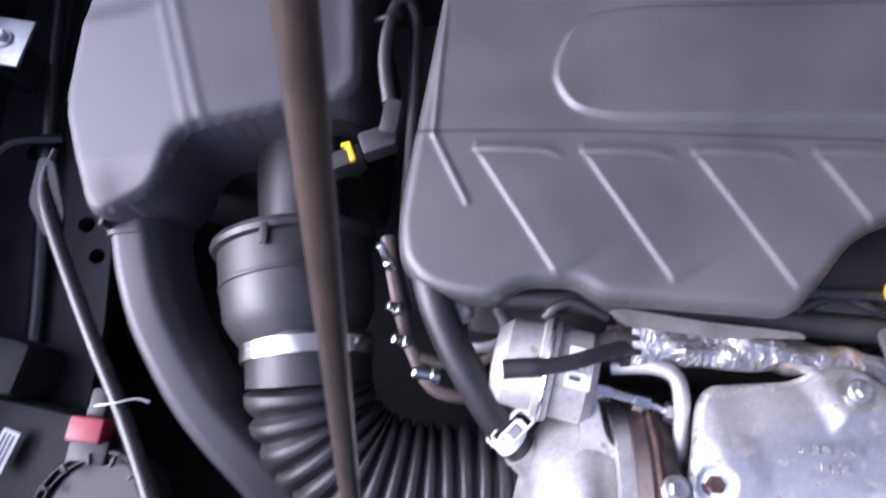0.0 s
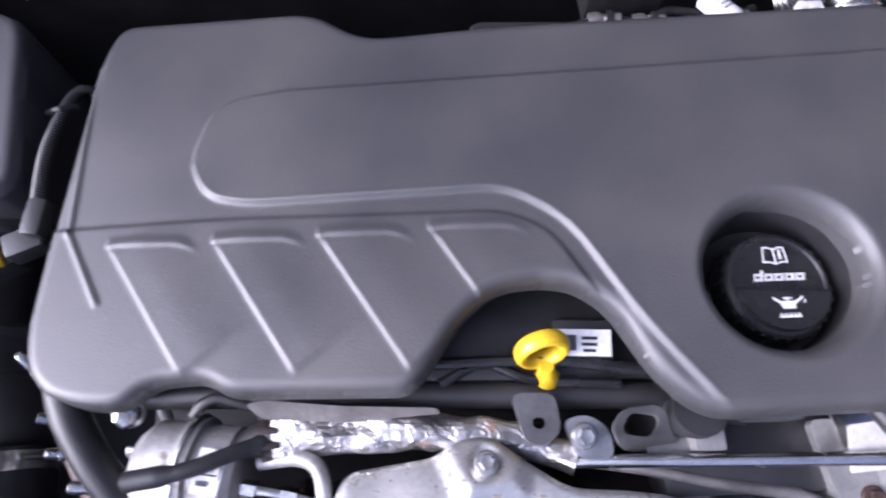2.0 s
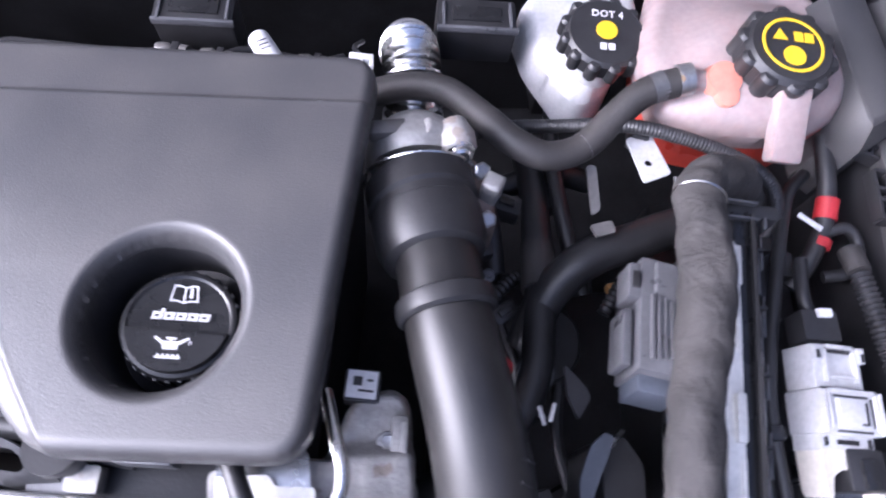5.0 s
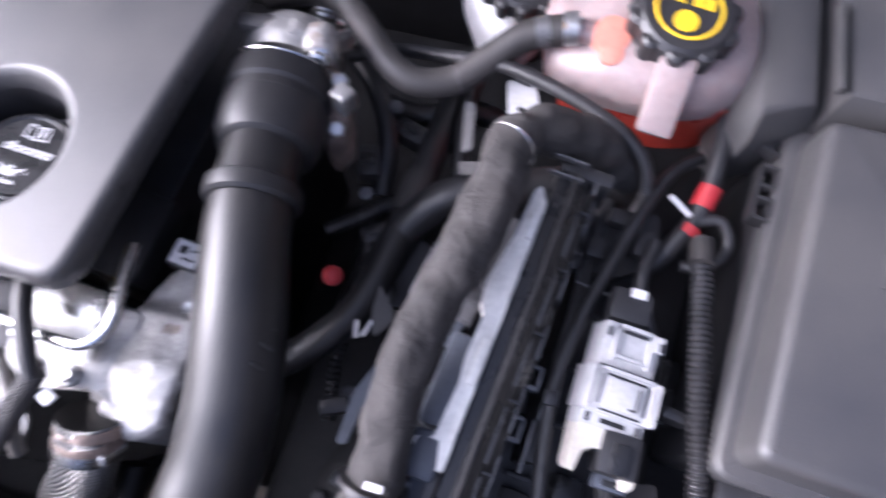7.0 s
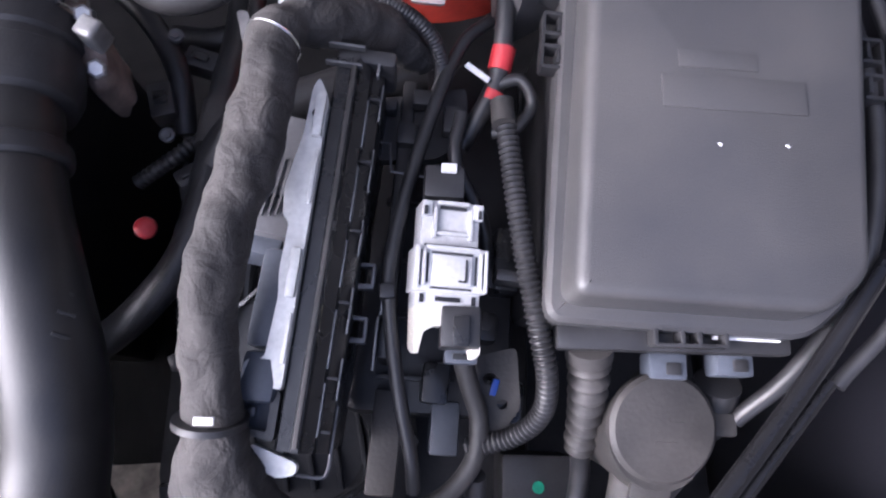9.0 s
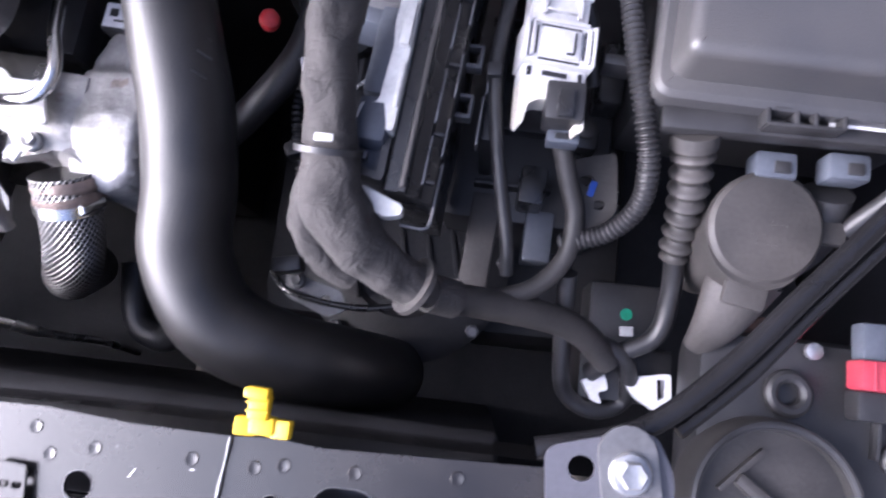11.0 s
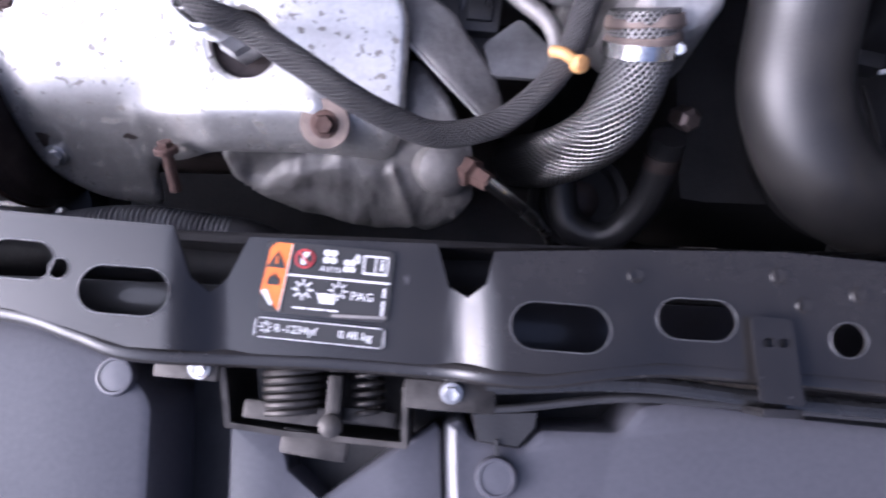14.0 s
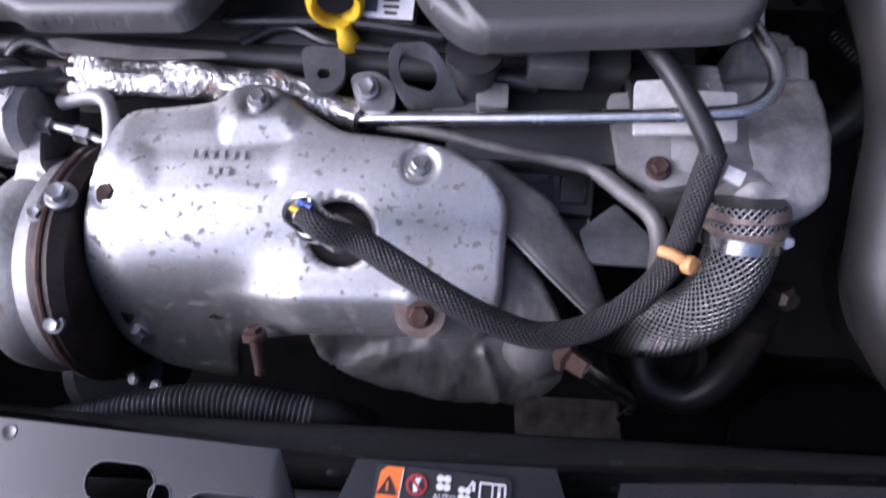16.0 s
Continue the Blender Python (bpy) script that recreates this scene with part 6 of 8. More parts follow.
part("cap_symbol", lathe([(0.0085, 0), (0.0085, 0.0006)], (0.7380, 0.3985, 0.9388), (0, -0.1, 1), 24), YELLOW, brake_cap, "yellow printed disc")
words("cap_lettering", "DOT 4", 0.0088, BCAP @ pose(-0.0125, 0.0125, 0.0003), LABEL, brake_cap, "white printed letters")
for q in (rect(-0.0032, -0.0150, 0.0052, 0.0060), rect(0.0034, -0.0150, 0.0052, 0.0060)):
    part("book_page", decal([q], BCAP @ pose(0, 0, 0.0002)), LABEL, brake_cap, "white printed page")

tank = thing("expansion_tank", (0.83, 0.36, 0.84), "milky plastic coolant expansion tank with red coolant", "expansion tank")
TANK_EDGE = rounded([(0.764, 0.318), (0.790, 0.304), (0.850, 0.293), (0.898, 0.308), (0.925, 0.350), (0.925, 0.44), (0.79, 0.47), (0.757, 0.38)], 0.022)
tank_top = lambda x, y: 0.948 + 0.018 * soft(np.hypot(x - 0.850, y - 0.350), 0.085, 0.035)
part("upper_half", shell(lambda x, y: signed(x, y, TANK_EDGE), tank_top, 0.745, 0.935, 0.27, 0.48, 0.0035, 0.016, 0.020, -0.004), MILKY, tank, sharp=60)
LOW_EDGE = rounded([(0.785, 0.335), (0.805, 0.323), (0.860, 0.312), (0.905, 0.323), (0.925, 0.352), (0.922, 0.44), (0.80, 0.465), (0.778, 0.39)], 0.020)
part("coolant_half", loft(LOW_EDGE, [(0.012, 0.850), (0.0, 0.862), (0.0, 0.896), (-0.006, 0.914), (-0.008, 0.930)]), COOLANT, tank, "red coolant showing through")
part("fin", box(0.8475, 0.298, 0.960, 0.024, 0.014, 0.058, 0.004, -6, tilt=(-58, 0)), MILKY, tank, "white moulded rib")
part("level_boss", lathe([(0.004, 0.003), (0.0125, 0.002), (0.014, -0.008), (0.012, -0.016)], (0.805, 0.331, 0.966), (0, -0.3, 1), 24), PEACH, tank, "orange-tinted boss")
part("level_boss", lathe([(0.003, 0.003), (0.008, 0.002), (0.009, -0.006), (0.008, -0.012)], (0.807, 0.319, 0.962), (0, -0.4, 1), 20), PEACH, tank, "orange-tinted boss")
part("spigot", lathe([(0.008, 0), (0.008, 0.02), (0.0095, 0.022)], (0.796, 0.334, 0.958), (-1, 0, 0.1), 16), MILKY, tank)
tcap = thing("tank_cap", (0.848, 0.346, 0.962), "black screw cap with a yellow printed ring", "tank cap")
tcap_body = part("body", lathe([(0.029, 0.0), (0.033, 0.002), (0.033, 0.019), (0.029, 0.023), (0.012, 0.0235)], (0.848, 0.346, 0.964), (0, -0.08, 1), 44), BLACK, tcap)
for k in range(10):
    a = 2 * math.pi * (k + 0.4) / 10
    part("grip_lobe", lathe([(0.0075, 0), (0.0075, 0.018), (0.0050, 0.0205)], (0.848 + 0.0300 * math.cos(a), 0.346 + 0.0300 * math.sin(a), 0.9645 + 0.0024 * math.sin(a)), (0, -0.08, 1), 14), BLACK, tcap_body)
TCAP = pose(0.848, 0.3442, 0.9878, 4.6, 0, -8)
part("printed_ring", ring(0.0215, 0.0013, (0.848, 0.3442, 0.9878), (0, -0.08, 1), 48, 6, 0.4), YELLOW, tcap_body, "yellow printed ring")
part("triangle_mark", decal([[(-0.0150, 0.0030), (-0.0035, 0.0030), (-0.0092, 0.0125)]], TCAP), YELLOW, tcap_body, "yellow printed triangle")
for q in (rect(0.0042, 0.0070, 0.0066, 0.0080), rect(0.0118, 0.0070, 0.0066, 0.0080)):
    part("page_mark", decal([q], TCAP), YELLOW, tcap_body, "yellow printed page")
part("disc_mark", lathe([(0.0015, 0.0), (0.0080, 0.0), (0.0080, 0.0006), (0.0015, 0.0006)], TCAP @ Vector((0.0, -0.0095, 0.0)), (0, -0.08, 1), 28), YELLOW, tcap_body, "yellow printed disc")

# ---- wiring loom and control unit ----
loom = thing("wiring_loom", (0.74, 0.10, 0.90), "thick wiring loom wrapped in grey cloth tape", "wiring loom")
LOOM = [(0.845, 0.266, 0.895), (0.815, 0.262, 0.932), (0.790, 0.253, 0.958), (0.768, 0.244, 0.973), (0.7545, 0.225, 0.982), (0.750, 0.195, 0.984), (0.746, 0.168, 0.985), (0.739, 0.142, 0.985), (0.729, 0.110, 0.983), (0.723, 0.082, 0.977), (0.7215, 0.052, 0.968), (0.7215, 0.020, 0.956), (0.722, -0.010, 0.943), (0.744, -0.038, 0.922), (0.770, -0.052, 0.900)]


def loom_r(f):
    """The loom's uneven thickness: a fat elbow, a pinch at its tie and a swelling at the branch."""
    hump = lambda at, wide: math.exp(-((f - at) / wide) ** 2)
    return 0.0138 + 0.0014 * math.sin(f * math.pi) + 0.0026 * hump(0.15, 0.07) - 0.0016 * hump(0.262, 0.012) + 0.0012 * hump(0.42, 0.05) - 0.0008 * hump(0.53, 0.03) + 0.0042 * hump(0.84, 0.07)


part("wrap", tube(LOOM, loom_r, 40, 22, lump=0.20, wrap=(0.017, 0.0005)), TAPE, loom, sharp=60)
part("wire_tie", ring(0.0158, 0.0009, (0.7545, 0.2245, 0.982), (-0.42, -0.88, 0.15), 32, 6), STEEL, loom, "thin bright wire tie")
part("branch_wrap", tube([(0.723, 0.016, 0.948), (0.711, 0.000, 0.945), (0.705, -0.020, 0.934), (0.712, -0.038, 0.916), (0.728, -0.048, 0.902)], lambda f: 0.0125 - 0.0035 * f, 30, 18, flat=0.8, lump=0.16, wrap=(0.016, 0.0006)), TAPE, loom, sharp=60)
for i, (at, ax, mt) in enumerate((((0.7203, 0.018, 0.957), (0.1, 0.93, 0.35), BLACK), ((0.768, -0.051, 0.902), (0.75, -0.4, -0.6), TAPE))):
    part("tie", lathe([(0.0178, -0.0018), (0.0196, -0.0018), (0.0196, 0.0018), (0.0178, 0.0018)], at, ax, 32), mt, loom)
part("tie_tag", box(0.7225, 0.0180, 0.9775, 0.010, 0.004, 0.0022, 0.0006, -4), LABEL, loom, "white tag of the cable tie")
lt = thing("loom_tail", (0.83, -0.06, 0.84), "dusty black wiring sleeve leaving the loom", "wiring sleeve")
part("sleeve", tube([(0.762, -0.050, 0.905), (0.785, -0.054, 0.880), (0.812, -0.056, 0.858), (0.850, -0.060, 0.838), (0.885, -0.070, 0.815), (0.91, -0.09, 0.79)], 0.011, 18, 8, lump=0.05), DUSTY, lt)
part("cuff", tube([(0.776, -0.053, 0.888), (0.792, -0.055, 0.873)], 0.0130, 18, 4), TAPE, lt, "taped cuff")

ecu = thing("control_unit", (0.77, 0.11, 0.84), "engine control unit in a black ribbed plastic tray", "control unit")
EC = pose(0.7735, 0.110, 0.0, 0, 0, -9.5)
EC_RISE = lambda y: 0.08 * y


def ec_part(name, bm, mat, label=""):
    for v in bm.verts:
        v.co.z += EC_RISE(v.co.y)
    bm.transform(EC)
    return part(name, bm, mat, ecu, label)


def ec_box(name, x, y, z, sx, sy, sz, mat, bev=0.0008, label=""):
    return ec_part(name, box(x, y, z, sx, sy, sz, bev), mat, label)


TRAY = [(-0.0050, 0.84), (-0.0050, 0.9495), (-0.0035, 0.951), (0.0035, 0.951), (0.0045, 0.954), (0.0085, 0.954), (0.0095, 0.9495), (0.0155, 0.944), (0.0165, 0.9385), (0.0225, 0.934), (0.0235, 0.932), (0.0235, 0.84)]
tray_bm = bmesh.new()
ends = [[tray_bm.verts.new((x, yy, z)) for x, z in TRAY] for yy in (-0.112, 0.118)]
for k in range(len(TRAY)):
    q = (k + 1) % len(TRAY)
    tray_bm.faces.new((ends[0][k], ends[0][q], ends[1][q], ends[1][k]))
tray_bm.faces.new(ends[0][::-1])
tray_bm.faces.new(ends[1])
ec_part("tray_body", tray_bm, GLOSSBLACK)
ec_box("ridge_rail", 0.0065, 0.003, 0.9550, 0.0030, 0.226, 0.0030, DUSTY, 0.0010, "dusty raised rail")
for yy, ln in ((-0.088, 0.030), (-0.048, 0.034), (-0.004, 0.028), (0.038, 0.034), (0.082, 0.030)):
    ec_box("tray_edge", 0.0162, yy, 0.9405, 0.0012, ln, 0.0060, GREYSTEEL, 0.0003)
    ec_box("tray_edge", 0.0233, yy + 0.018, 0.9330, 0.0012, ln * 0.8, 0.0050, GREYSTEEL, 0.0003)
for yy in (-0.100, -0.070, -0.026, 0.017, 0.060, 0.100):
    ec_box("tray_rib", 0.0195, yy, 0.9370, 0.0070, 0.0018, 0.0060, BLACK, 0.0004)
ec_box("tray_end", 0.0120, 0.123, 0.930, 0.036, 0.010, 0.036, BLACK, 0.003)
ec_box("end_frame", 0.0000, 0.112, 0.9545, 0.022, 0.0016, 0.005, GREYSTEEL, 0.0004)
ec_box("end_frame", 0.0000, 0.124, 0.9535, 0.022, 0.0016, 0.005, GREYSTEEL, 0.0004)
ec_box("end_frame", 0.0200, 0.118, 0.9450, 0.0016, 0.014, 0.005, GREYSTEEL, 0.0004)
ALU_EDGE = rounded([(-0.0050, -0.080), (-0.0280, -0.078), (-0.0270, -0.066), (-0.0170, -0.064), (-0.0150, -0.030), (-0.0170, -0.016), (-0.0160, 0.012), (-0.0200, 0.016), (-0.0220, 0.030), (-0.0190, 0.048), (-0.0160, 0.066), (-0.0150, 0.094), (-0.0120, 0.100), (-0.0050, 0.088)], 0.003)
ec_part("aluminium_edge", plate(ALU_EDGE, 0.958, 0.012, [slot(-0.0110, 0.078, 0.005, 0.0045, 90)]), PALE, "bare aluminium edge")
for yy, ln in ((0.076, 0.026), (-0.016, 0.028)):
    ec_box("raised_tab", -0.0085, yy, 0.9600, 0.0058, ln, 0.0060, PALE, 0.0015, "bright aluminium tab")
for yy, ln in ((0.040, 0.032), (-0.052, 0.028)):
    ec_box("raised_lip", -0.0068, yy, 0.9585, 0.0026, ln, 0.0030, PALE, 0.0008, "bright aluminium lip")
ec_part("mount_foot", plate(rounded([(-0.0300, -0.104), (-0.0300, -0.080), (-0.0060, -0.080), (-0.0060, -0.108)], 0.004), 0.952, 0.016, [rounded([(-0.0265, -0.101), (-0.0265, -0.084), (-0.0105, -0.084), (-0.0105, -0.103)], 0.002)]), BLACK)
ec_box("foot_floor", -0.0180, -0.093, 0.941, 0.020, 0.022, 0.004, SLATE, 0.001)
ec_box("foot_peg", -0.0210, -0.093, 0.945, 0.004, 0.005, 0.006, GREYSTEEL, 0.001)
ec_part("foot_bracket", plate(rounded([(-0.0190, -0.110), (0.0080, -0.118), (0.0080, -0.124), (-0.0020, -0.127), (-0.0190, -0.120)], 0.003), 0.946, 0.010), PALE, "bare aluminium foot")
ec_part("front_frame", tube([(0.0240, -0.085, 0.930), (0.0240, -0.112, 0.930), (0.0235, -0.122, 0.928), (0.0200, -0.126, 0.928), (0.0060, -0.126, 0.928)], 0.0011, 8, 6), GREYSTEEL)
for at in ((0.801, 0.104, 0.902), (0.795, 0.070, 0.900)):
    b = box(at[0] + 0.004, at[1] - 0.001, at[2], 0.0022, 0.014, 0.010, 0.0006, -7)
    box(at[0] - 0.001, at[1] + 0.006, at[2], 0.012, 0.0022, 0.010, 0.0006, -7, b)
    box(at[0] - 0.002, at[1] - 0.008, at[2], 0.012, 0.0030, 0.010, 0.0006, -7, b)
    part("hook", b, GREYSTEEL, ecu)
    part("hook_wall", box(at[0] + 0.010, at[1] - 0.010, at[2] - 0.004, 0.0016, 0.034, 0.012, 0.0004, -7), GREYSTEEL, ecu)
part("side_frame", tube([(0.803, 0.222, 0.905), (0.806, 0.196, 0.905), (0.818, 0.194, 0.905), (0.818, 0.174, 0.905), (0.842, 0.170, 0.903)], 0.0010, 8, 1), GREYSTEEL, ecu)
ct = thing("loom_connector", (0.745, 0.07, 0.90), "blue-grey multi-pin plug beside the control unit", "electrical plug")
part("plug_body", rough_up(box(0.7480, 0.084, 0.926, 0.018, 0.058, 0.05, 0.006, -10), 0.0012, 70), SLATE, ct)
part("plug_body", box(0.743, 0.040, 0.928, 0.020, 0.028, 0.05, 0.005, -8), SLATE, ct)
part("seal", box(0.7560, 0.078, 0.930, 0.0022, 0.040, 0.03, 0.0006, -8), BLUE, ct, "blue seal")
conn2 = thing("module_plug", (0.728, 0.15, 0.89), "ribbed frosted grey multi-pin plug by the loom", "electrical plug")
MP = pose(0.742, 0.168, 0.928, -6, 4, -14)


def mp_box(name, x, y, z, sx, sy, sz, mat=FROST, bev=0.0015):
    b = box(x, y, z, sx, sy, sz, bev)
    b.transform(MP)
    return part(name, b, mat, conn2)


mp_box("plug_body", 0.004, 0.0, -0.020, 0.036, 0.082, 0.040)
mp_box("cover", 0.008, 0.010, 0.002, 0.026, 0.055, 0.006)
for k in range(8):
    mp_box("rib", -0.008 + 0.0042 * k, -0.012, 0.0045, 0.0016, 0.046 - 0.002 * k, 0.004, FROST, 0.0004)
mp_box("latch", -0.017, 0.022, -0.012, 0.010, 0.026, 0.022)
mp_box("latch_gap", -0.0175, 0.022, 0.0, 0.005, 0.012, 0.002, BLACK, 0.0004)
mp_box("side_ear", -0.020, -0.018, -0.018, 0.006, 0.040, 0.024)
mp_box("collar", 0.004, -0.046, -0.024, 0.030, 0.012, 0.030, SLATE)
tray = thing("battery_tray", (0.855, 0.16, 0.63), "black plastic battery tray with ribs and catches", "battery tray")
part("tray_body", box(0.855, 0.16, 0.72, 0.13, 0.30, 0.18, 0.012, -6), BLACK, tray)
for k in range(6):
    part("rib", box(0.832 + 0.004 * k, 0.040 + 0.046 * k, 0.815, 0.060, 0.004, 0.016, 0.001, -6), BLACK, tray)
for x, y, w, d in ((0.880, 0.075, 0.028, 0.022), (0.892, 0.020, 0.034, 0.030), (0.846, 0.035, 0.020, 0.030), (0.905, 0.125, 0.020, 0.050)):
    part("boss", box(x, y, 0.826, w, d, 0.034, 0.004, -8), GLOSSBLACK, tray)
for x, y in ((0.892, 0.025), (0.884, 0.078)):
    part("screw", lathe([(0.007, 0), (0.007, 0.003), (0.004, 0.004)], (x, y, 0.843), (0, 0, 1), 16), DUSTY, tray)
part("clamp_plate", plate(rounded([(0.866, 0.050), (0.905, 0.058), (0.905, 0.015), (0.888, -0.004), (0.872, 0.010)], 0.006), 0.852, 0.004, [slot(0.884, 0.036, 0.010, 0.008), slot(0.892, 0.018, 0.008, 0.007)]), DUSTY, tray)
solo("tray_wall", box(0.822, 0.150, 0.845, 0.010, 0.20, 0.09, 0.003, -7), BLACK, "thin black plastic tray wall", "tray wall")
solo("tray_ledge", plate(rounded([(0.792, 0.235), (0.875, 0.245), (0.875, 0.205), (0.850, 0.190), (0.800, 0.190)], 0.004), 0.885, 0.01), BLACK, "black plastic ledge at the end of the tray", "ledge")
for x, y, w, d in ((0.815, 0.228, 0.018, 0.010), (0.845, 0.232, 0.020, 0.012), (0.830, 0.205, 0.014, 0.016), (0.862, 0.215, 0.012, 0.02)):
    solo("ledge_catch", box(x, y, 0.892, w, d, 0.012, 0.002, -6), BLACK, "small black plastic catch on the tray ledge", "catch", "catches on the tray ledge")

wc = thing("white_connector", (0.853, 0.10, 0.88), "white plastic multi-part wiring connector block", "connector")
WC = pose(0.8535, 0.108, 0.927, 4, 9, -5)


def wc_box(x, y, z, sx, sy, sz, name="body", mat=WHITE, bev=0.0012):
    b = box(x, y, z, sx, sy, sz, bev)
    b.transform(WC)
    return part(name, b, mat, wc)


wc_box(-0.001, 0.0215, -0.014, 0.037, 0.029, 0.026, "rear_block")
wc_box(0.0, -0.0075, -0.011, 0.0455, 0.0275, 0.030, "front_block")
wc_box(0.0, -0.0255, -0.015, 0.041, 0.0115, 0.024, "strip")
hood_bm = plate(rounded([(-0.0205, -0.030), (0.0215, -0.030), (0.0225, -0.058), (0.0175, -0.062), (0.0160, -0.046), (0.0090, -0.042), (-0.0070, -0.042), (-0.0140, -0.046), (-0.0165, -0.060), (-0.0195, -0.056)], 0.002), -0.003, 0.022)
hood_bm.transform(WC)
part("hood", hood_bm, CREAM, wc, "cream plastic hood")
for x, y, sx, sy in ((-0.0115, 0.0215, 0.0022, 0.020), (0.0115, 0.0215, 0.0022, 0.020), (0.0, 0.0150, 0.020, 0.0020), (-0.0170, 0.0300, 0.006, 0.010), (0.0160, 0.0300, 0.006, 0.010), (0.0, 0.0345, 0.020, 0.0025)):
    wc_box(x, y, 0.0000, sx, sy, 0.0045, "rail", WHITE, 0.0004)
for x, y, sx, sy in ((-0.0213, -0.0075, 0.0020, 0.026), (0.0213, -0.0075, 0.0020, 0.026), (0.0, -0.0085, 0.024, 0.018), (0.0, 0.0052, 0.034, 0.0022), (-0.0175, -0.0075, 0.0018, 0.022), (0.0180, -0.0075, 0.0018, 0.022)):
    wc_box(x, y, 0.0050, sx, sy, 0.0034, "rail", WHITE, 0.0004)
for x, y, z, sx, sy in ((0.0, 0.0315, 0.0004, 0.017, 0.0022), (-0.0178, 0.0285, 0.0028, 0.0022, 0.0055), (0.0168, 0.0285, 0.0028, 0.0022, 0.0055), (-0.0198, -0.0075, 0.0042, 0.0012, 0.022), (0.0197, -0.0075, 0.0042, 0.0012, 0.022), (-0.0152, -0.0075, 0.0042, 0.0012, 0.018), (0.0152, -0.0075, 0.0042, 0.0012, 0.018),
                        (0.0085, -0.0080, 0.0072, 0.0012, 0.013), (0.0062, -0.0150, 0.0072, 0.0050, 0.0012), (0.0, 0.0022, 0.0042, 0.026, 0.0012), (0.0, -0.0195, 0.0042, 0.026, 0.0012), (0.0, -0.0255, -0.0026, 0.016, 0.0030), (-0.0165, -0.0255, -0.0026, 0.0026, 0.0055), (0.0165, -0.0255, -0.0026, 0.0026, 0.0055), (0.0, 0.0075, -0.0006, 0.034, 0.0012)):
    wc_box(x, y, z, sx, sy, 0.0010, "slot_shadow", BLACK, 0)
wp = thing("cable_plug", (0.861, 0.058, 0.86), "black plug in the end of the white connector", "electrical plug")
part("plug_body", box(0.8580, 0.066, 0.911, 0.025, 0.026, 0.026, 0.003, -5), BLACK, wp)
part("plug_rib", box(0.8580, 0.063, 0.9250, 0.010, 0.018, 0.003, 0.001, -5), GLOSSBLACK, wp)
part("plug_latch", box(0.8590, 0.049, 0.899, 0.021, 0.009, 0.014, 0.002, -5), SLATE, wp)
part("latch_window", box(0.8590, 0.0488, 0.9065, 0.011, 0.004, 0.0012, 0.0003, -5), GLOSSBLACK, wp)
part("rear_plug", box(0.852, 0.158, 0.918, 0.026, 0.022, 0.022, 0.003, -5), BLACK, wp)
part("rear_latch", box(0.855, 0.166, 0.930, 0.010, 0.006, 0.004, 0.001, -5), LABEL, wp)

solo("sleeved_wire", tube([(0.893, 0.288, 0.905), (0.873, 0.270, 0.908), (0.856, 0.236, 0.910), (0.839, 0.191, 0.910), (0.826, 0.152, 0.908), (0.817, 0.116, 0.906), (0.8145, 0.091, 0.904), (0.816, 0.058, 0.898), (0.820, 0.022, 0.890), (0.826, -0.015, 0.876), (0.827, -0.035, 0.862)], 0.0048, 14, 8), RUBBER, "thin black sleeved wire along the tray", "wire")
solo("wire_clip", box(0.8135, 0.092, 0.906, 0.010, 0.010, 0.012, 0.002), BLACK, "small black wire clip", "clip")
solo("plug_cable", tube([(0.861, 0.054, 0.882), (0.868, 0.030, 0.868), (0.874, 0.008, 0.858), (0.869, -0.020, 0.850), (0.848, -0.042, 0.848), (0.815, -0.054, 0.852)], 0.0070, 16, 8), DUSTY, "dusty black cable from the white connector", "cable")
cond = thing("corrugated_conduit", (0.90, 0.15, 0.88), "black corrugated plastic wire conduit", "conduit")
part("conduit", tube([(0.893, 0.215, 0.925), (0.896, 0.177, 0.925), (0.898, 0.139, 0.925), (0.902, 0.100, 0.922), (0.908, 0.061, 0.916), (0.9135, 0.032, 0.903), (0.912, 0.010, 0.882), (0.895, -0.004, 0.862), (0.865, -0.010, 0.848)], 0.0066, 18, 8, rib=(0.0040, 0.0018)), BLACK, cond)
part("end_tape", tube([(0.893, 0.214, 0.924), (0.8925, 0.196, 0.928)], 0.0080, 16, 3), DUSTY, cond, "grey cloth tape")
part("holder", box(0.893, 0.098, 0.905, 0.020, 0.008, 0.020, 0.003, -10), BLACK, cond)
solo("second_wire", tube([(0.868, 0.215, 0.905), (0.862, 0.180, 0.905), (0.880, 0.140, 0.89), (0.885, 0.10, 0.87)], 0.005, 12, 6), BLACK, "short black wire beside the conduit", "wire")
rw = thing("red_marked_wire", (0.90, 0.24, 0.88), "black cable with red tape bands", "wire")
part("cable", tube([(0.902, 0.310, 0.925), (0.900, 0.270, 0.915), (0.894, 0.240, 0.905), (0.880, 0.215, 0.895), (0.868, 0.200, 0.885)], 0.007, 14, 8), BLACK, rw)
part("red_band", tube([(0.9000, 0.262, 0.9125), (0.8960, 0.247, 0.9075)], 0.0085, 14, 3), RED, rw, "bright red tape")
part("red_band", tube([(0.8925, 0.233, 0.9025), (0.8895, 0.227, 0.9005)], 0.008, 14, 3), RED, rw, "bright red tape")
part("loop_wire", tube([(0.892, 0.236, 0.905), (0.910, 0.238, 0.910), (0.918, 0.222, 0.905), (0.906, 0.206, 0.900), (0.890, 0.205, 0.895)], 0.0045, 12, 8), BLACK, rw)
part("silver_tie", box(0.880, 0.243, 0.912, 0.020, 0.004, 0.002, 0.0006, -40), LABEL, rw)
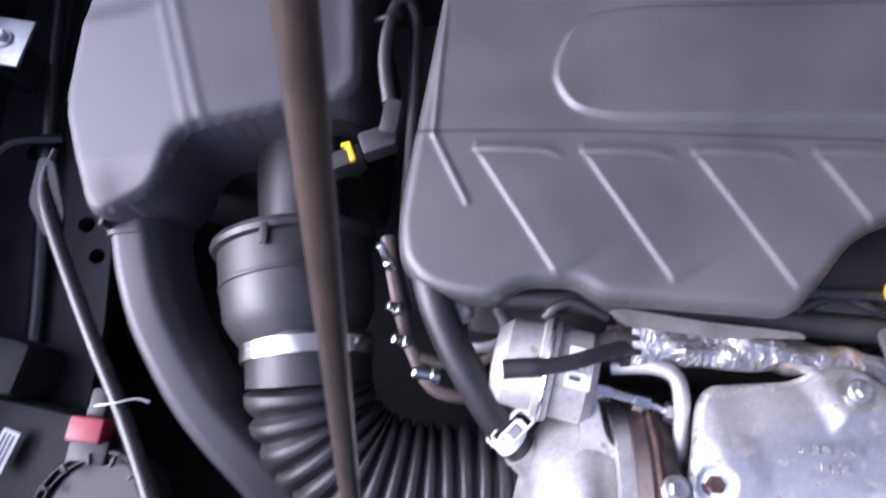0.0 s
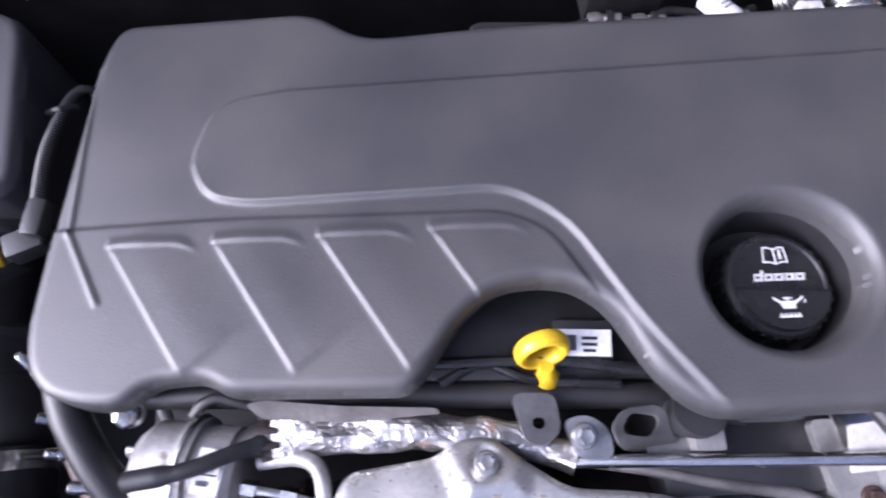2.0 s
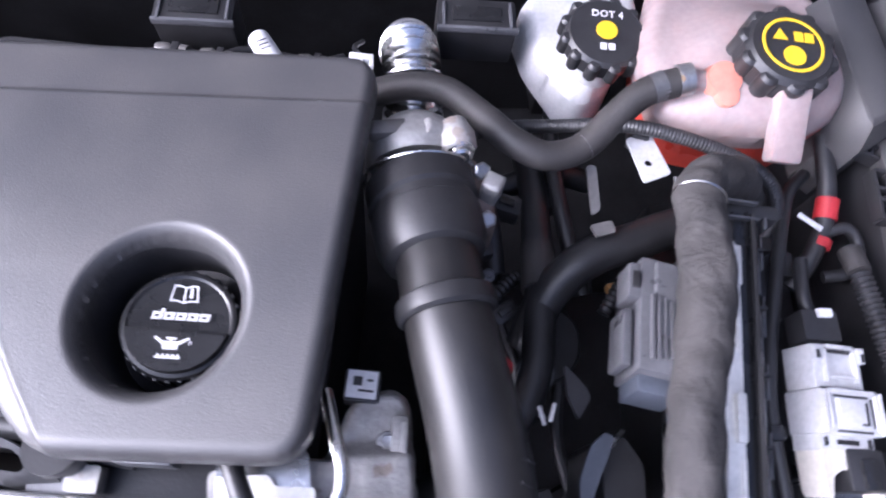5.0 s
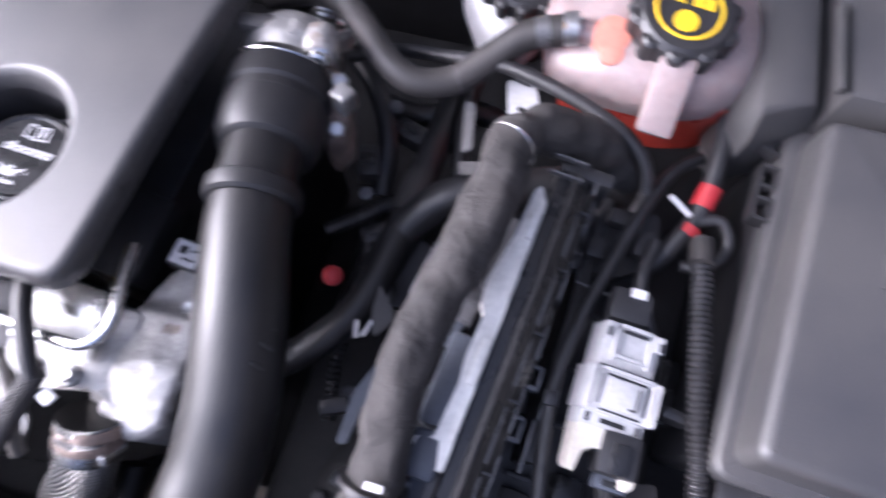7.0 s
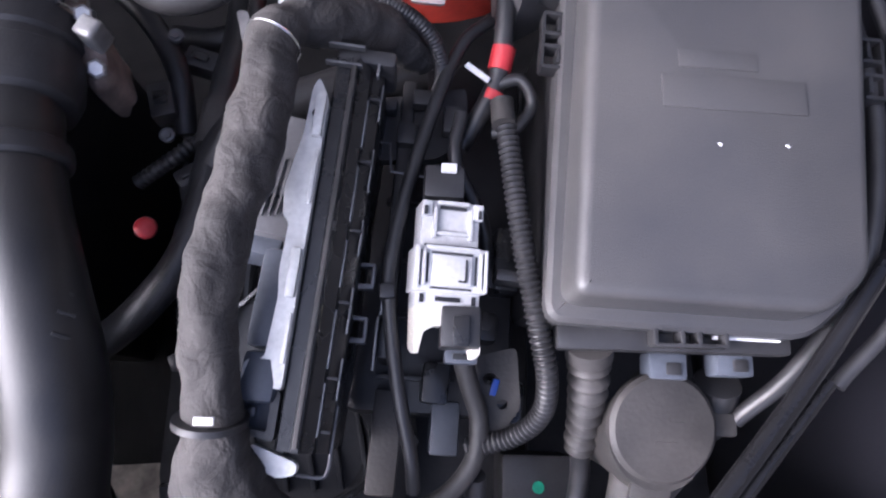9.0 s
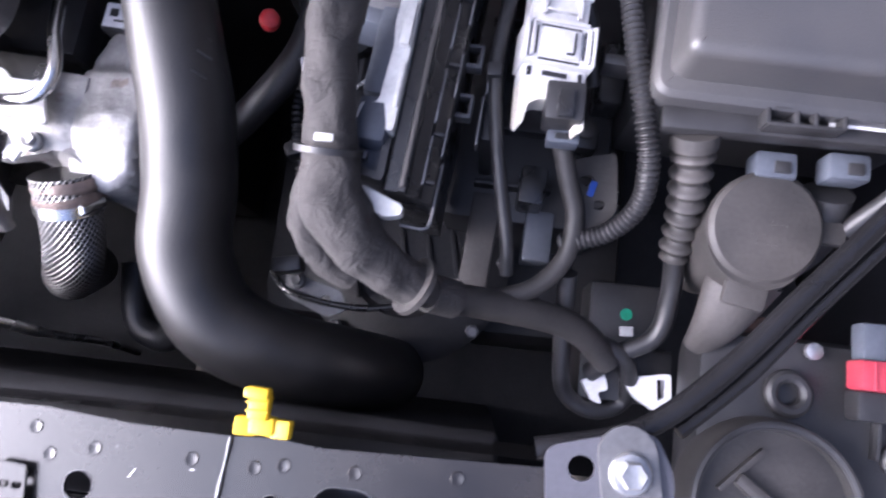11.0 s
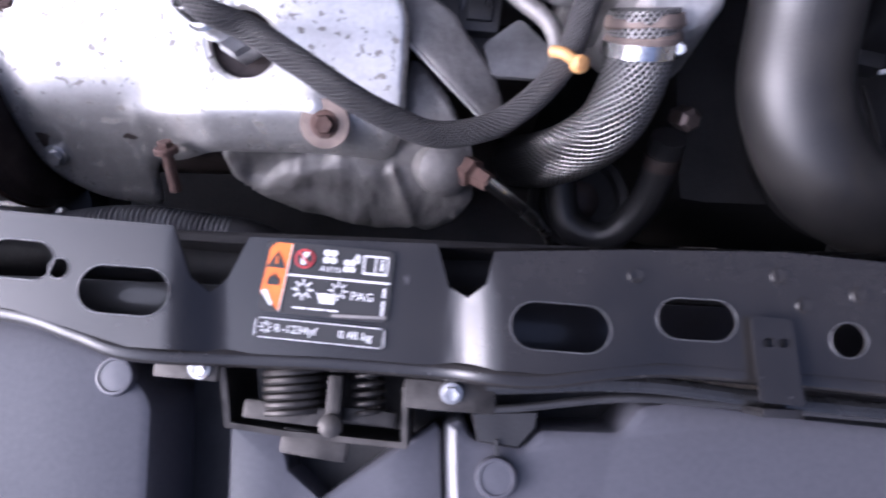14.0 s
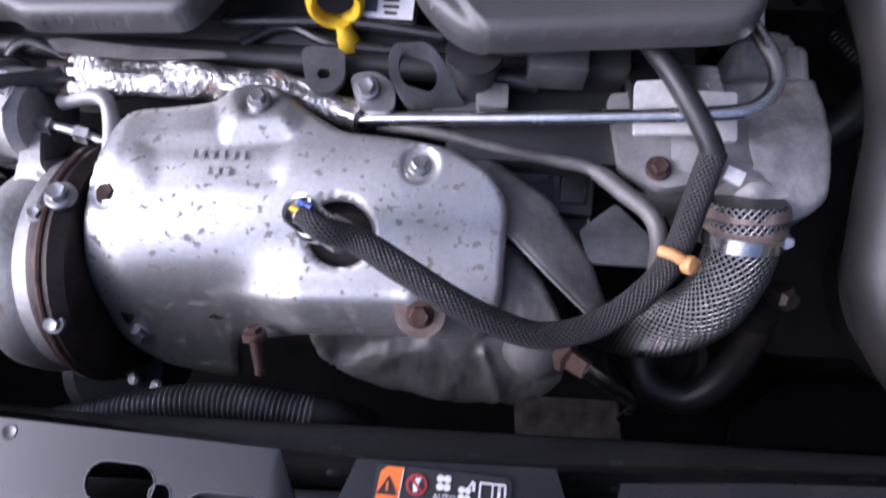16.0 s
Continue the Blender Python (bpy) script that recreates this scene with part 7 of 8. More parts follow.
lk = thing("hanger_clip", (0.808, 0.272, 0.86), "red catch in a wire hanger below the tank", "clip")
part("catch", box(0.812, 0.274, 0.868, 0.020, 0.008, 0.010, 0.002, -5), RED, lk)
part("wire_leg", tube([(0.800, 0.300, 0.88), (0.800, 0.262, 0.868)], 0.0018, 8, 3), STEEL, lk)
part("wire_leg", tube([(0.826, 0.298, 0.88), (0.826, 0.260, 0.868)], 0.0018, 8, 3), STEEL, lk)

# ---- fuse box ----
fuse = thing("fuse_box", (1.0, 0.18, 0.80), "black plastic fuse box with a smooth flat lid", "fuse box")
LID_RIM = rounded([(0.907, 0.066), (0.940, 0.308), (1.142, 0.301), (1.103, 0.072), (1.069, 0.048)], 0.014, 8)
part("rim", loft(LID_RIM, [(0.002, 0.915), (0.0, 0.917), (0.0, 0.934), (0.003, 0.938), (0.011, 0.939)]), COVER, fuse)
LID_EDGE = rounded([(0.916, 0.075), (0.949, 0.300), (1.134, 0.294), (1.095, 0.080), (1.065, 0.059)], 0.012, 8)
part("lid", loft(LID_EDGE, [(0.0, 0.936), (0.0015, 0.962)] + [(0.0015 + 0.008 * (1 - math.cos(radians(q))), 0.962 + 0.008 * math.sin(radians(q))) for q in (18, 36, 54, 72, 90)]), COVER, fuse)
part("case", box(1.018, 0.178, 0.86, 0.190, 0.225, 0.13, 0.01, -7), BLACK, fuse)
part("flange", box(0.992, 0.053, 0.916, 0.150, 0.016, 0.014, 0.003, -4), BLACK, fuse)


def clasp(x, y, z, long, deep, yaw):
    """A two-celled catch: three fingers on a bar, open towards the lid."""
    b = box(0, -deep / 2, 0, long, 0.0022, 0.012, 0.0005)
    for k in (-0.5, -0.12, 0.12, 0.5):
        box(k * long, 0, 0, 0.0026, deep, 0.012, 0.0005, 0, b)
    for k in (-0.3, 0.3):
        box(k * long, deep * 0.25, 0.001, long * 0.26, 0.0024, 0.012, 0.0005, 0, b)
    b.transform(pose(x, y, z, 0, 0, yaw))
    return b


part("latch", clasp(0.997, 0.055, 0.929, 0.044, 0.014, -4), BLACK, fuse)
part("side_latch", clasp(0.929, 0.254, 0.930, 0.040, 0.014, -98), BLACK, fuse)
part("side_latch", clasp(0.932, 0.296, 0.926, 0.018, 0.012, -30), BLACK, fuse)
part("side_latch", clasp(1.146, 0.228, 0.936, 0.044, 0.014, 82), BLACK, fuse)
part("lid_mark", box(1.027, 0.195, 0.9706, 0.090, 0.022, 0.0010, 0.0004, -5), COVER, fuse, "faint moulded panel")
part("lid_mark", box(1.020, 0.218, 0.9704, 0.050, 0.012, 0.0008, 0.0004, -5), COVER, fuse, "faint moulded panel")
for x, y in ((1.013, 0.163), (1.055, 0.161)):
    part("lid_chip", decal([[(-0.0016, -0.0006), (0.0014, -0.0010), (0.0016, 0.0004), (-0.0008, 0.0010)]], pose(x, y, 0.9703, 0, 0, -40), 0.0003), LABEL, fuse, "pale chip")
upper = thing("fuse_box_cowl", (1.0, 0.34, 0.90), "black plastic cowl behind the fuse box with folded faces", "cowl")
part("main_face", loft([Vector(p) for p in ((0.953, 0.306), (1.086, 0.301), (1.090, 0.420), (0.953, 0.420))], [(0, 0.89), (0, 0.950), (0.012, 0.972), (0.016, 0.9735)]), COVER, upper)
part("side_face", loft([Vector(p) for p in ((0.910, 0.284), (0.952, 0.3065), (0.952, 0.420), (0.903, 0.420), (0.898, 0.300))], [(0, 0.88), (0, 0.944), (0.009, 0.964), (0.012, 0.9655)]), COVER, upper)
part("seam_rib", box(0.9525, 0.350, 0.9735, 0.004, 0.070, 0.008, 0.001, 0), COVER, upper)
part("end_socket", box(1.103, 0.318, 0.930, 0.026, 0.030, 0.04, 0.003, -4), BLACK, upper)
part("end_peg", lathe([(0.004, -0.03), (0.004, 0.0), (0.009, 0.002), (0.009, 0.010), (0.006, 0.012)], (1.130, 0.330, 0.955), (0.1, -0.3, 1), 16), ZINC, upper, "bright peg")
solo("ledge_strip", decal([rect(0, 0, 0.044, 0.007)], pose(1.036, 0.0535, 0.9255, 0, 0, -5), 0.0006), LABEL, "white strip on the fuse box flange", "strip")
for k, x in enumerate((0.998, 1.044)):
    p = thing("fuse_box_plug", (x, 0.036, 0.86), "light grey cable plug below the fuse box", "electrical plug", "plugs below the fuse box")
    part("plug_body", box(x, 0.038, 0.884, 0.026, 0.018, 0.020, 0.003, -5), SLATE, p)
    part("plug_window", box(x + 0.003, 0.036, 0.894, 0.010, 0.008, 0.003, 0.001, -5), BLACK, p)
    part("grommet", tube([(x - 0.004, 0.026, 0.874), (x - 0.004, 0.000, 0.845), (x - 0.004, -0.01, 0.80)], 0.016, 18, 4), RUBBER, p)
rb = thing("rubber_bellows", (0.945, 0.02, 0.85), "dusty rubber bellows round a cable", "bellows")
part("collar", lathe([(0.011, -0.006), (0.0155, -0.005), (0.0155, 0.005), (0.011, 0.006)], (0.942, 0.050, 0.905), (0.1, -0.7, -0.7), 22), DUSTY, rb)
part("bellows", tube([(0.942, 0.050, 0.905), (0.945, 0.030, 0.886), (0.948, 0.008, 0.860), (0.948, -0.015, 0.838)], lambda f: 0.0125 - 0.003 * f, 20, 8, rib=(0.012, 0.005)), DUSTY, rb)
solo("bellows_cable", tube([(0.948, -0.010, 0.842), (0.952, -0.040, 0.815), (0.945, -0.070, 0.800), (0.918, -0.085, 0.79), (0.90, -0.10, 0.77)], 0.0075, 14, 8), BLACK, "black cable leaving the rubber bellows", "cable")
solo("wing_wire", tube([(1.145, 0.30, 0.93), (1.150, 0.20, 0.93), (1.130, 0.10, 0.92), (1.085, 0.035, 0.90), (1.05, 0.0, 0.87)], 0.006, 12, 8), BLACK, "black wire beside the fuse box", "wire")
solo("wing_wire", tube([(1.160, 0.28, 0.94), (1.170, 0.18, 0.94), (1.150, 0.08, 0.93), (1.10, 0.02, 0.91)], 0.005, 12, 8), BLACK, "black wire beside the fuse box", "wire")

# ---- washer filler, brace, headlamp side ----
wash = thing("washer_filler", (0.985, -0.02, 0.80), "dusty grey round washer fluid filler cap and neck", "filler cap")
part("cap", lathe([(0.030, -0.010), (0.0365, -0.008), (0.037, 0.0), (0.034, 0.003), (0.010, 0.0045)], (0.993, -0.002, 0.884), (0.02, -0.15, 1), 40), DUSTY, wash)
part("tongue", box(0.982, -0.041, 0.876, 0.028, 0.026, 0.006, 0.003, -14, tilt=(8, 0)), DUSTY, wash)
part("neck", lathe([(0.020, -0.11), (0.024, -0.08), (0.036, -0.02), (0.034, -0.006)], (0.991, -0.008, 0.884), (0.05, 0.05, 1), 32), DUSTY, wash)
part("spout", tube([(0.988, -0.030, 0.862), (0.976, -0.060, 0.845), (0.968, -0.078, 0.82)], lambda f: 0.026 - 0.016 * f, 18, 6, flat=0.6), DUSTY, wash)
part("raised_mark", decal([rect(-0.006, -0.004, 0.010, 0.003), rect(0.007, 0.003, 0.010, 0.003), rect(0.0, -0.010, 0.014, 0.003)], pose(0.993, -0.002, 0.888, 8, 0, -5), 0.001), DUSTY, wash)
part("tether_lug", box(1.038, -0.002, 0.872, 0.022, 0.016, 0.008, 0.003, -5), DUSTY, wash)
brace = thing("front_brace", (0.96, -0.08, 0.92), "glossy black steel front brace bar", "brace bar")
part("bar", tube([(0.842, -0.141, 0.935), (0.884, -0.133, 0.938), (0.912, -0.120, 0.940), (0.950, -0.090, 0.938), (0.990, -0.052, 0.934), (1.030, -0.014, 0.932), (1.075, 0.030, 0.930), (1.14, 0.10, 0.93)], 0.0064, 16, 10, flat=0.8), GLOSSPAINT, brace)
part("rolled_edge", tube([(0.918, -0.129, 0.936), (0.956, -0.099, 0.934), (0.997, -0.060, 0.930), (1.038, -0.022, 0.928), (1.085, 0.022, 0.926)], 0.0042, 12, 10), GLOSSPAINT, brace)
part("foot", plate(rounded([(0.845, -0.138), (0.872, -0.132), (0.902, -0.128), (0.912, -0.150), (0.908, -0.185), (0.846, -0.180)], 0.008), 0.950, 0.003, [slot(0.864, -0.148, 0.014, 0.013)]), GREYPAINT, brace)
part("washer_plate", plate(slot(0.888, -0.150, 0.050, 0.030, 95), 0.954, 0.004), GREYSTEEL, brace)
bolt((0.888, -0.149, 0.955), (0, 0, 1), 0.015, ZINC, "wide zinc bolt holding the front brace")
lamp = thing("lamp_cover", (1.01, -0.17, 0.80), "round dusty black headlamp service cap", "headlamp cap")
part("disc", lathe([(0.058, -0.03), (0.058, -0.004), (0.055, 0.001), (0.050, 0.001), (0.049, -0.005), (0.0, -0.004)], (1.006, -0.182, 0.852), (0.03, 0.0, 1), 48, close=False), DUSTY, lamp)
part("rim", ring(0.054, 0.003, (1.006, -0.182, 0.853), (0.03, 0.0, 1), 48, 8), BLACK, lamp)
part("grip_bar", box(1.010, -0.186, 0.851, 0.075, 0.010, 0.010, 0.004, -40), DUSTY, lamp)
part("grip_bar", box(0.985, -0.158, 0.850, 0.040, 0.004, 0.006, 0.001, 40), DUSTY, lamp)
lh = thing("lamp_housing", (1.06, -0.15, 0.77), "black plastic headlamp housing with ribs", "headlamp")
part("housing", box(1.06, -0.15, 0.80, 0.20, 0.16, 0.06, 0.02, -5), BLACK, lh)
for k in range(4):
    part("rib", box(1.085 + 0.018 * k, -0.115 + 0.004 * k, 0.834, 0.003, 0.070, 0.010, 0.001, -8), BLACK, lh)
part("vent_cap", lathe([(0.012, 0), (0.013, 0.006), (0.009, 0.010)], (1.098, -0.150, 0.828), (0, 0, 1), 20), RUBBER, lh)
part("screw", lathe([(0.006, 0), (0.006, 0.004), (0.003, 0.005)], (1.045, -0.078, 0.831), (0, 0, 1), 14), ZINC, lh)
rp = thing("electrical_plug", (1.072, -0.09, 0.84), "red electrical plug on a grey socket", "electrical plug")
part("plug_body", box(1.074, -0.094, 0.856, 0.032, 0.020, 0.020, 0.003, -4), CRIMSON, rp)
for k in range(3):
    part("rib", box(1.066 + 0.008 * k, -0.094, 0.8665, 0.002, 0.018, 0.002, 0.0005, -4), CRIMSON, rp)
part("socket", box(1.074, -0.072, 0.852, 0.020, 0.026, 0.016, 0.003, -4), SLATE, rp)
part("socket", box(1.074, -0.114, 0.850, 0.032, 0.020, 0.018, 0.003, -4), BLACK, rp)
solo("round_grommet", ring(0.012, 0.005, (1.025, -0.108, 0.835), (0, 0, 1), 28, 10), RUBBER, "round black rubber grommet", "grommet")
solo("rusty_bracket", box(1.015, -0.066, 0.80, 0.03, 0.02, 0.01, 0.003, 20), RUST, "rust-brown bracket below the brace", "bracket")
relay = thing("relay_block", (0.935, -0.07, 0.74), "black relay block with white clips and a green mark", "relay")
part("relay_case", box(0.932, -0.050, 0.735, 0.060, 0.050, 0.05, 0.004, -4), BLACK, relay)
part("relay_case", box(0.930, -0.100, 0.735, 0.075, 0.045, 0.06, 0.004, -4), BLACK, relay)
part("green_dot", lathe([(0.005, 0), (0.005, 0.001)], (0.932, -0.051, 0.7605), (0, 0, 1), 16), GREEN, relay)
part("white_tag", box(0.932, -0.065, 0.761, 0.011, 0.008, 0.002, 0.0005), LABEL, relay)
part("white_clip", plate(rounded([(0.923, -0.103), (0.962, -0.098), (0.962, -0.118), (0.950, -0.128), (0.932, -0.116)], 0.004), 0.780, 0.012, [rounded([(0.951, -0.103), (0.957, -0.103), (0.957, -0.117), (0.951, -0.119)], 0.001)]), LABEL, relay, "white plastic clip")
part("white_clip", plate(rounded([(0.893, -0.106), (0.912, -0.100), (0.915, -0.113), (0.906, -0.115), (0.910, -0.124), (0.902, -0.122)], 0.003), 0.772, 0.012), LABEL, relay, "white plastic clip")
solo("lower_cable", tube([(0.872, -0.03, 0.84), (0.874, -0.08, 0.80), (0.880, -0.115, 0.77), (0.905, -0.13, 0.76), (0.93, -0.12, 0.76), (0.925, -0.09, 0.79), (0.90, -0.075, 0.80)], 0.007, 14, 8), BLACK, "black cable looped behind the front panel", "cable")
solo("slate_box", box(0.853, 0.002, 0.80, 0.022, 0.04, 0.03, 0.003, -6), SLATE, "grey plastic box below the tray", "box")
solo("bracket_strut", box(0.808, -0.005, 0.82, 0.022, 0.075, 0.012, 0.003, -8), DUSTY, "dusty brown bracket strut", "bracket")
solo("blue_clip", box(0.887, 0.030, 0.85, 0.005, 0.012, 0.006, 0.001, -20), BLUE, "tiny blue clip by the cable", "clip")
gbc = thing("gearbox_cover", (0.745, -0.01, 0.73), "round dark gearbox cover with a ring of bolts", "gearbox cover")
part("cover", lathe([(0.09, -0.02), (0.09, 0.0), (0.082, 0.006), (0.05, 0.010), (0.045, 0.006), (0.01, 0.007)], (0.745, -0.01, 0.745), (0, -0.1, 1), 40), DARK, gbc)
for k in range(8):
    a = 2 * math.pi * k / 8
    part("bolt_head", lathe([(0.006, 0), (0.006, 0.006), (0.004, 0.007)], (0.745 + 0.084 * math.cos(a), -0.01 + 0.084 * math.sin(a), 0.752 + 0.0084 * math.sin(a)), (0, -0.1, 1), 6), GREYSTEEL, gbc, sharp=20)
for k in range(5):
    part("web", box(0.700 + 0.022 * k, -0.01, 0.753, 0.004, 0.07, 0.010, 0.001, 8), DARK, gbc)
solo("gearbox_cable", tube([(0.640, -0.030, 0.79), (0.657, -0.046, 0.80), (0.696, -0.056, 0.802), (0.734, -0.057, 0.802), (0.782, -0.043, 0.80), (0.81, -0.02, 0.78)], 0.0026, 12, 8), GLOSSBLACK, "thin shiny black wire low in the bay", "wire")
solo("gearbox_bracket", plate(rounded([(0.655, -0.030), (0.700, -0.045), (0.705, -0.060), (0.690, -0.066), (0.655, -0.050)], 0.004), 0.80, 0.003, [slot(0.688, -0.052, 0.008, 0.007)]), GREYSTEEL, "small grey steel bracket on the gearbox", "bracket")
for x, y, z in ((0.665, -0.038, 0.803), (0.668, 0.075, 0.79), (0.71, 0.06, 0.77)):
    bolt((x, y, z), (0, 0, 1), 0.009, GREYSTEEL, "dull bolt low on the gearbox", "bolts on the gearbox")
pul = thing("drive_pulley", (0.56, -0.06, 0.73), "dark round pulley deep below", "pulley")
part("rim", lathe([(0.036, -0.01), (0.043, 0.0), (0.040, 0.006), (0.034, 0.004), (0.031, -0.002), (0.016, -0.002)], (0.520, -0.050, 0.71), (0, -0.2, 1), 36), DARK, pul)
part("hub", lathe([(0.016, -0.004), (0.016, 0.006), (0.010, 0.009)], (0.520, -0.050, 0.71), (0, -0.2, 1), 20), DARKSTEEL, pul)
lowh = thing("lower_hose", (0.53, -0.07, 0.76), "black rubber hose in a tight bend", "hose")
part("clip", lathe([(0.0118, -0.005), (0.0132, -0.005), (0.0132, 0.005), (0.0118, 0.005)], (0.5645, -0.042, 0.795), (0.1, 0.7, 0.7), 22), DARKSTEEL, lowh)
part("hose", tube([(0.50, -0.02, 0.745), (0.505, -0.072, 0.735), (0.535, -0.086, 0.740), (0.560, -0.064, 0.765), (0.566, -0.03, 0.81)], 0.0125, 16, 8), RUBBER, lowh)
solo("copper_fitting", lathe([(0.007, -0.010), (0.008, -0.008), (0.008, 0.006), (0.005, 0.009)], (0.567, -0.028, 0.840), (0.2, -0.5, 0.8), 6), DARKSTEEL, "copper-brown hexagon metal pipe fitting", "fitting")

solo("splash_panel", plate([(0.62, -0.20), (1.20, -0.24), (1.20, 0.10), (0.80, 0.10), (0.80, -0.02), (0.66, -0.10)], 0.50, 0.01), DARK, "dark plastic splash panel deep below", "panel", kind="structure")

# ---- front panel ----
XZ = 0.942


def panel_z(x, y):
    z = -0.006 * max(0.0, (0.30 - x)) * 4 if x < 0.30 else 0.0
    z -= 0.009 * float(soft(np.float64(x), 0.280, 0.306) * (1 - soft(np.float64(x), 0.412, 0.436)))
    return z - 0.05 * max(0.0, -0.165 - y)


XM = [(-0.45, -0.030), (-0.10, -0.064), (0.118, -0.090), (0.282, -0.110), (0.290, -0.135), (0.298, -0.142), (0.306, -0.135), (0.316, -0.115), (0.408, -0.121), (0.413, -0.142), (0.422, -0.148), (0.431, -0.142), (0.435, -0.127), (0.500, -0.128), (0.569, -0.131), (0.620, -0.138), (0.676, -0.142), (0.700, -0.142), (0.726, -0.146), (0.850, -0.150),
      (0.850, -0.203), (0.750, -0.199), (0.664, -0.197), (0.579, -0.187), (0.508, -0.180), (0.457, -0.184), (0.406, -0.179), (0.355, -0.174), (0.309, -0.171), (0.262, -0.167), (0.235, -0.158), (0.205, -0.148), (0.148, -0.139), (0.118, -0.136), (-0.10, -0.112), (-0.45, -0.075)]
HOLES = [slot(0.207, -0.124, 0.034, 0.019, -7), slot(0.2265, -0.129, 0.0105, 0.0100), slot(0.259, -0.1405, 0.045, 0.023, -6), slot(0.464, -0.163, 0.046, 0.022, -6), slot(0.526, -0.161, 0.036, 0.019, -5),
         slot(0.593, -0.172, 0.0165, 0.016), slot(0.701, -0.180, 0.0175, 0.017), slot(0.740, -0.178, 0.036, 0.024, -3), slot(0.774, -0.181, 0.0135, 0.013), slot(0.817, -0.180, 0.017, 0.0165), slot(0.10, -0.110, 0.02, 0.018), slot(0.02, -0.10, 0.04, 0.02, -7), slot(-0.10, -0.09, 0.04, 0.02, -7)]
front = thing("front_panel", (0.35, -0.15, 0.85), "black painted steel front cross panel with punched holes", "front panel", kind="structure")
xm = plate([Vector(p) for p in XM], XZ, 0.0022, HOLES)
for cut in (0.05, 0.12, 0.18, 0.24, 0.277, 0.281, 0.285, 0.289, 0.293, 0.297, 0.301, 0.305, 0.310, 0.36, 0.408, 0.415, 0.421, 0.428, 0.434, 0.440, 0.5, 0.58, 0.66, 0.74):
    bmesh.ops.bisect_plane(xm, geom=list(xm.verts) + list(xm.edges) + list(xm.faces), plane_co=(cut, 0, 0), plane_no=(1, 0, 0))
bmesh.ops.bisect_plane(xm, geom=list(xm.verts) + list(xm.edges) + list(xm.faces), plane_co=(0, -0.165, 0), plane_no=(0, 1, 0))
for v in xm.verts:
    v.co.z += panel_z(v.co.x, v.co.y)
top_sheet = part("top_sheet", xm, PAINT, front, sharp=25)
FRONT_LINE = [(-0.45, -0.077, 0.914), (-0.10, -0.114, 0.920), (0.118, -0.138, 0.927), (0.148, -0.141, 0.929), (0.205, -0.150, 0.932), (0.235, -0.160, 0.934), (0.262, -0.169, 0.935), (0.309, -0.173, 0.929), (0.355, -0.176, 0.927), (0.406, -0.181, 0.928), (0.430, -0.184, 0.936), (0.457, -0.186, 0.936), (0.508, -0.182, 0.936), (0.579, -0.189, 0.936), (0.664, -0.199, 0.936), (0.750, -0.201, 0.936), (0.850, -0.205, 0.935)]
part("front_lip", tube(FRONT_LINE, 0.0050, 16, 8), PAINT, front)
lip = bmesh.new()
ln = curve_points(FRONT_LINE, 6)
for (a, b) in zip(ln, ln[1:]):
    vs = [lip.verts.new(p) for p in (a, b, b + Vector((0, -0.006, -0.045)), a + Vector((0, -0.006, -0.045)))]
    lip.faces.new(vs)
bmesh.ops.remove_doubles(lip, verts=lip.verts, dist=0.0001)
part("front_flange", lip, PAINT, front)
back = bmesh.new()
ln = curve_points([(-0.45, -0.028, 0.90), (0.118, -0.088, 0.92), (0.30, -0.116, 0.925), (0.569, -0.129, 0.935), (0.850, -0.148, 0.935)], 10)
for (a, b) in zip(ln, ln[1:]):
    vs = [back.verts.new(p + Vector((0, 0.0, dz))) for p, dz in ((a, 0), (b, 0), (b, -0.07), (a, -0.07))]
    back.faces.new(vs)
bmesh.ops.remove_doubles(back, verts=back.verts, dist=0.0001)
part("rear_flange", back, PAINT, front)
part("under_channel", box(0.42, -0.160, 0.885, 0.9, 0.035, 0.004, 0.001, -4), BODY, front)
part("seam_edge", tube([(0.676, -0.142, 0.9435), (0.672, -0.170, 0.9435), (0.668, -0.198, 0.942)], lambda f: 0.0009 + 0.0002 * math.sin(f * 17), 8, 14), GREYSTEEL, front, "worn bare edge")
for q in HOLES[:8]:
    part("worn_edge", tube([(p[0], p[1], XZ + panel_z(p[0], p[1]) + 0.0002) for p in q + q[:1]], 0.00032, 6, 1, caps=False), GREYSTEEL, top_sheet, "worn bare edge")
RND = random.Random(7)
for k in range(26):
    x = RND.uniform(0.16, 0.84)
    y = -0.119 - 0.055 * (x - 0.16) - RND.uniform(0.004, 0.040)
    if any(math.hypot(x - sum(p[0] for p in q) / len(q), y - sum(p[1] for p in q) / len(q)) < 0.030 for q in HOLES) or 0.285 < x < 0.445:
        continue
    a, ln = RND.uniform(0, 180), RND.uniform(0.002, 0.008)
    part("scratch", decal([rect(0, 0, ln, 0.0005)], pose(x, y, XZ + panel_z(x, y) + 0.0003, 0, 0, a), 0.0002), ALU, top_sheet)
for x, y in ((0.565, -0.142), (0.575, -0.156), (0.655, -0.155), (0.690, -0.158), (0.706, -0.156), (0.745, -0.158), (0.800, -0.158), (0.680, -0.184), (0.50, -0.140), (0.60, -0.152), (0.15, -0.100)):
    part("spot_weld", lathe([(0.004, 0), (0.0035, 0.0007), (0.001, 0.0002)], (x, y, XZ + panel_z(x, y)), (0, 0, 1), 14), PAINT, top_sheet)
clip = thing("panel_clip", (0.558, -0.178, 0.93), "black sheet metal clip on the front panel", "clip")
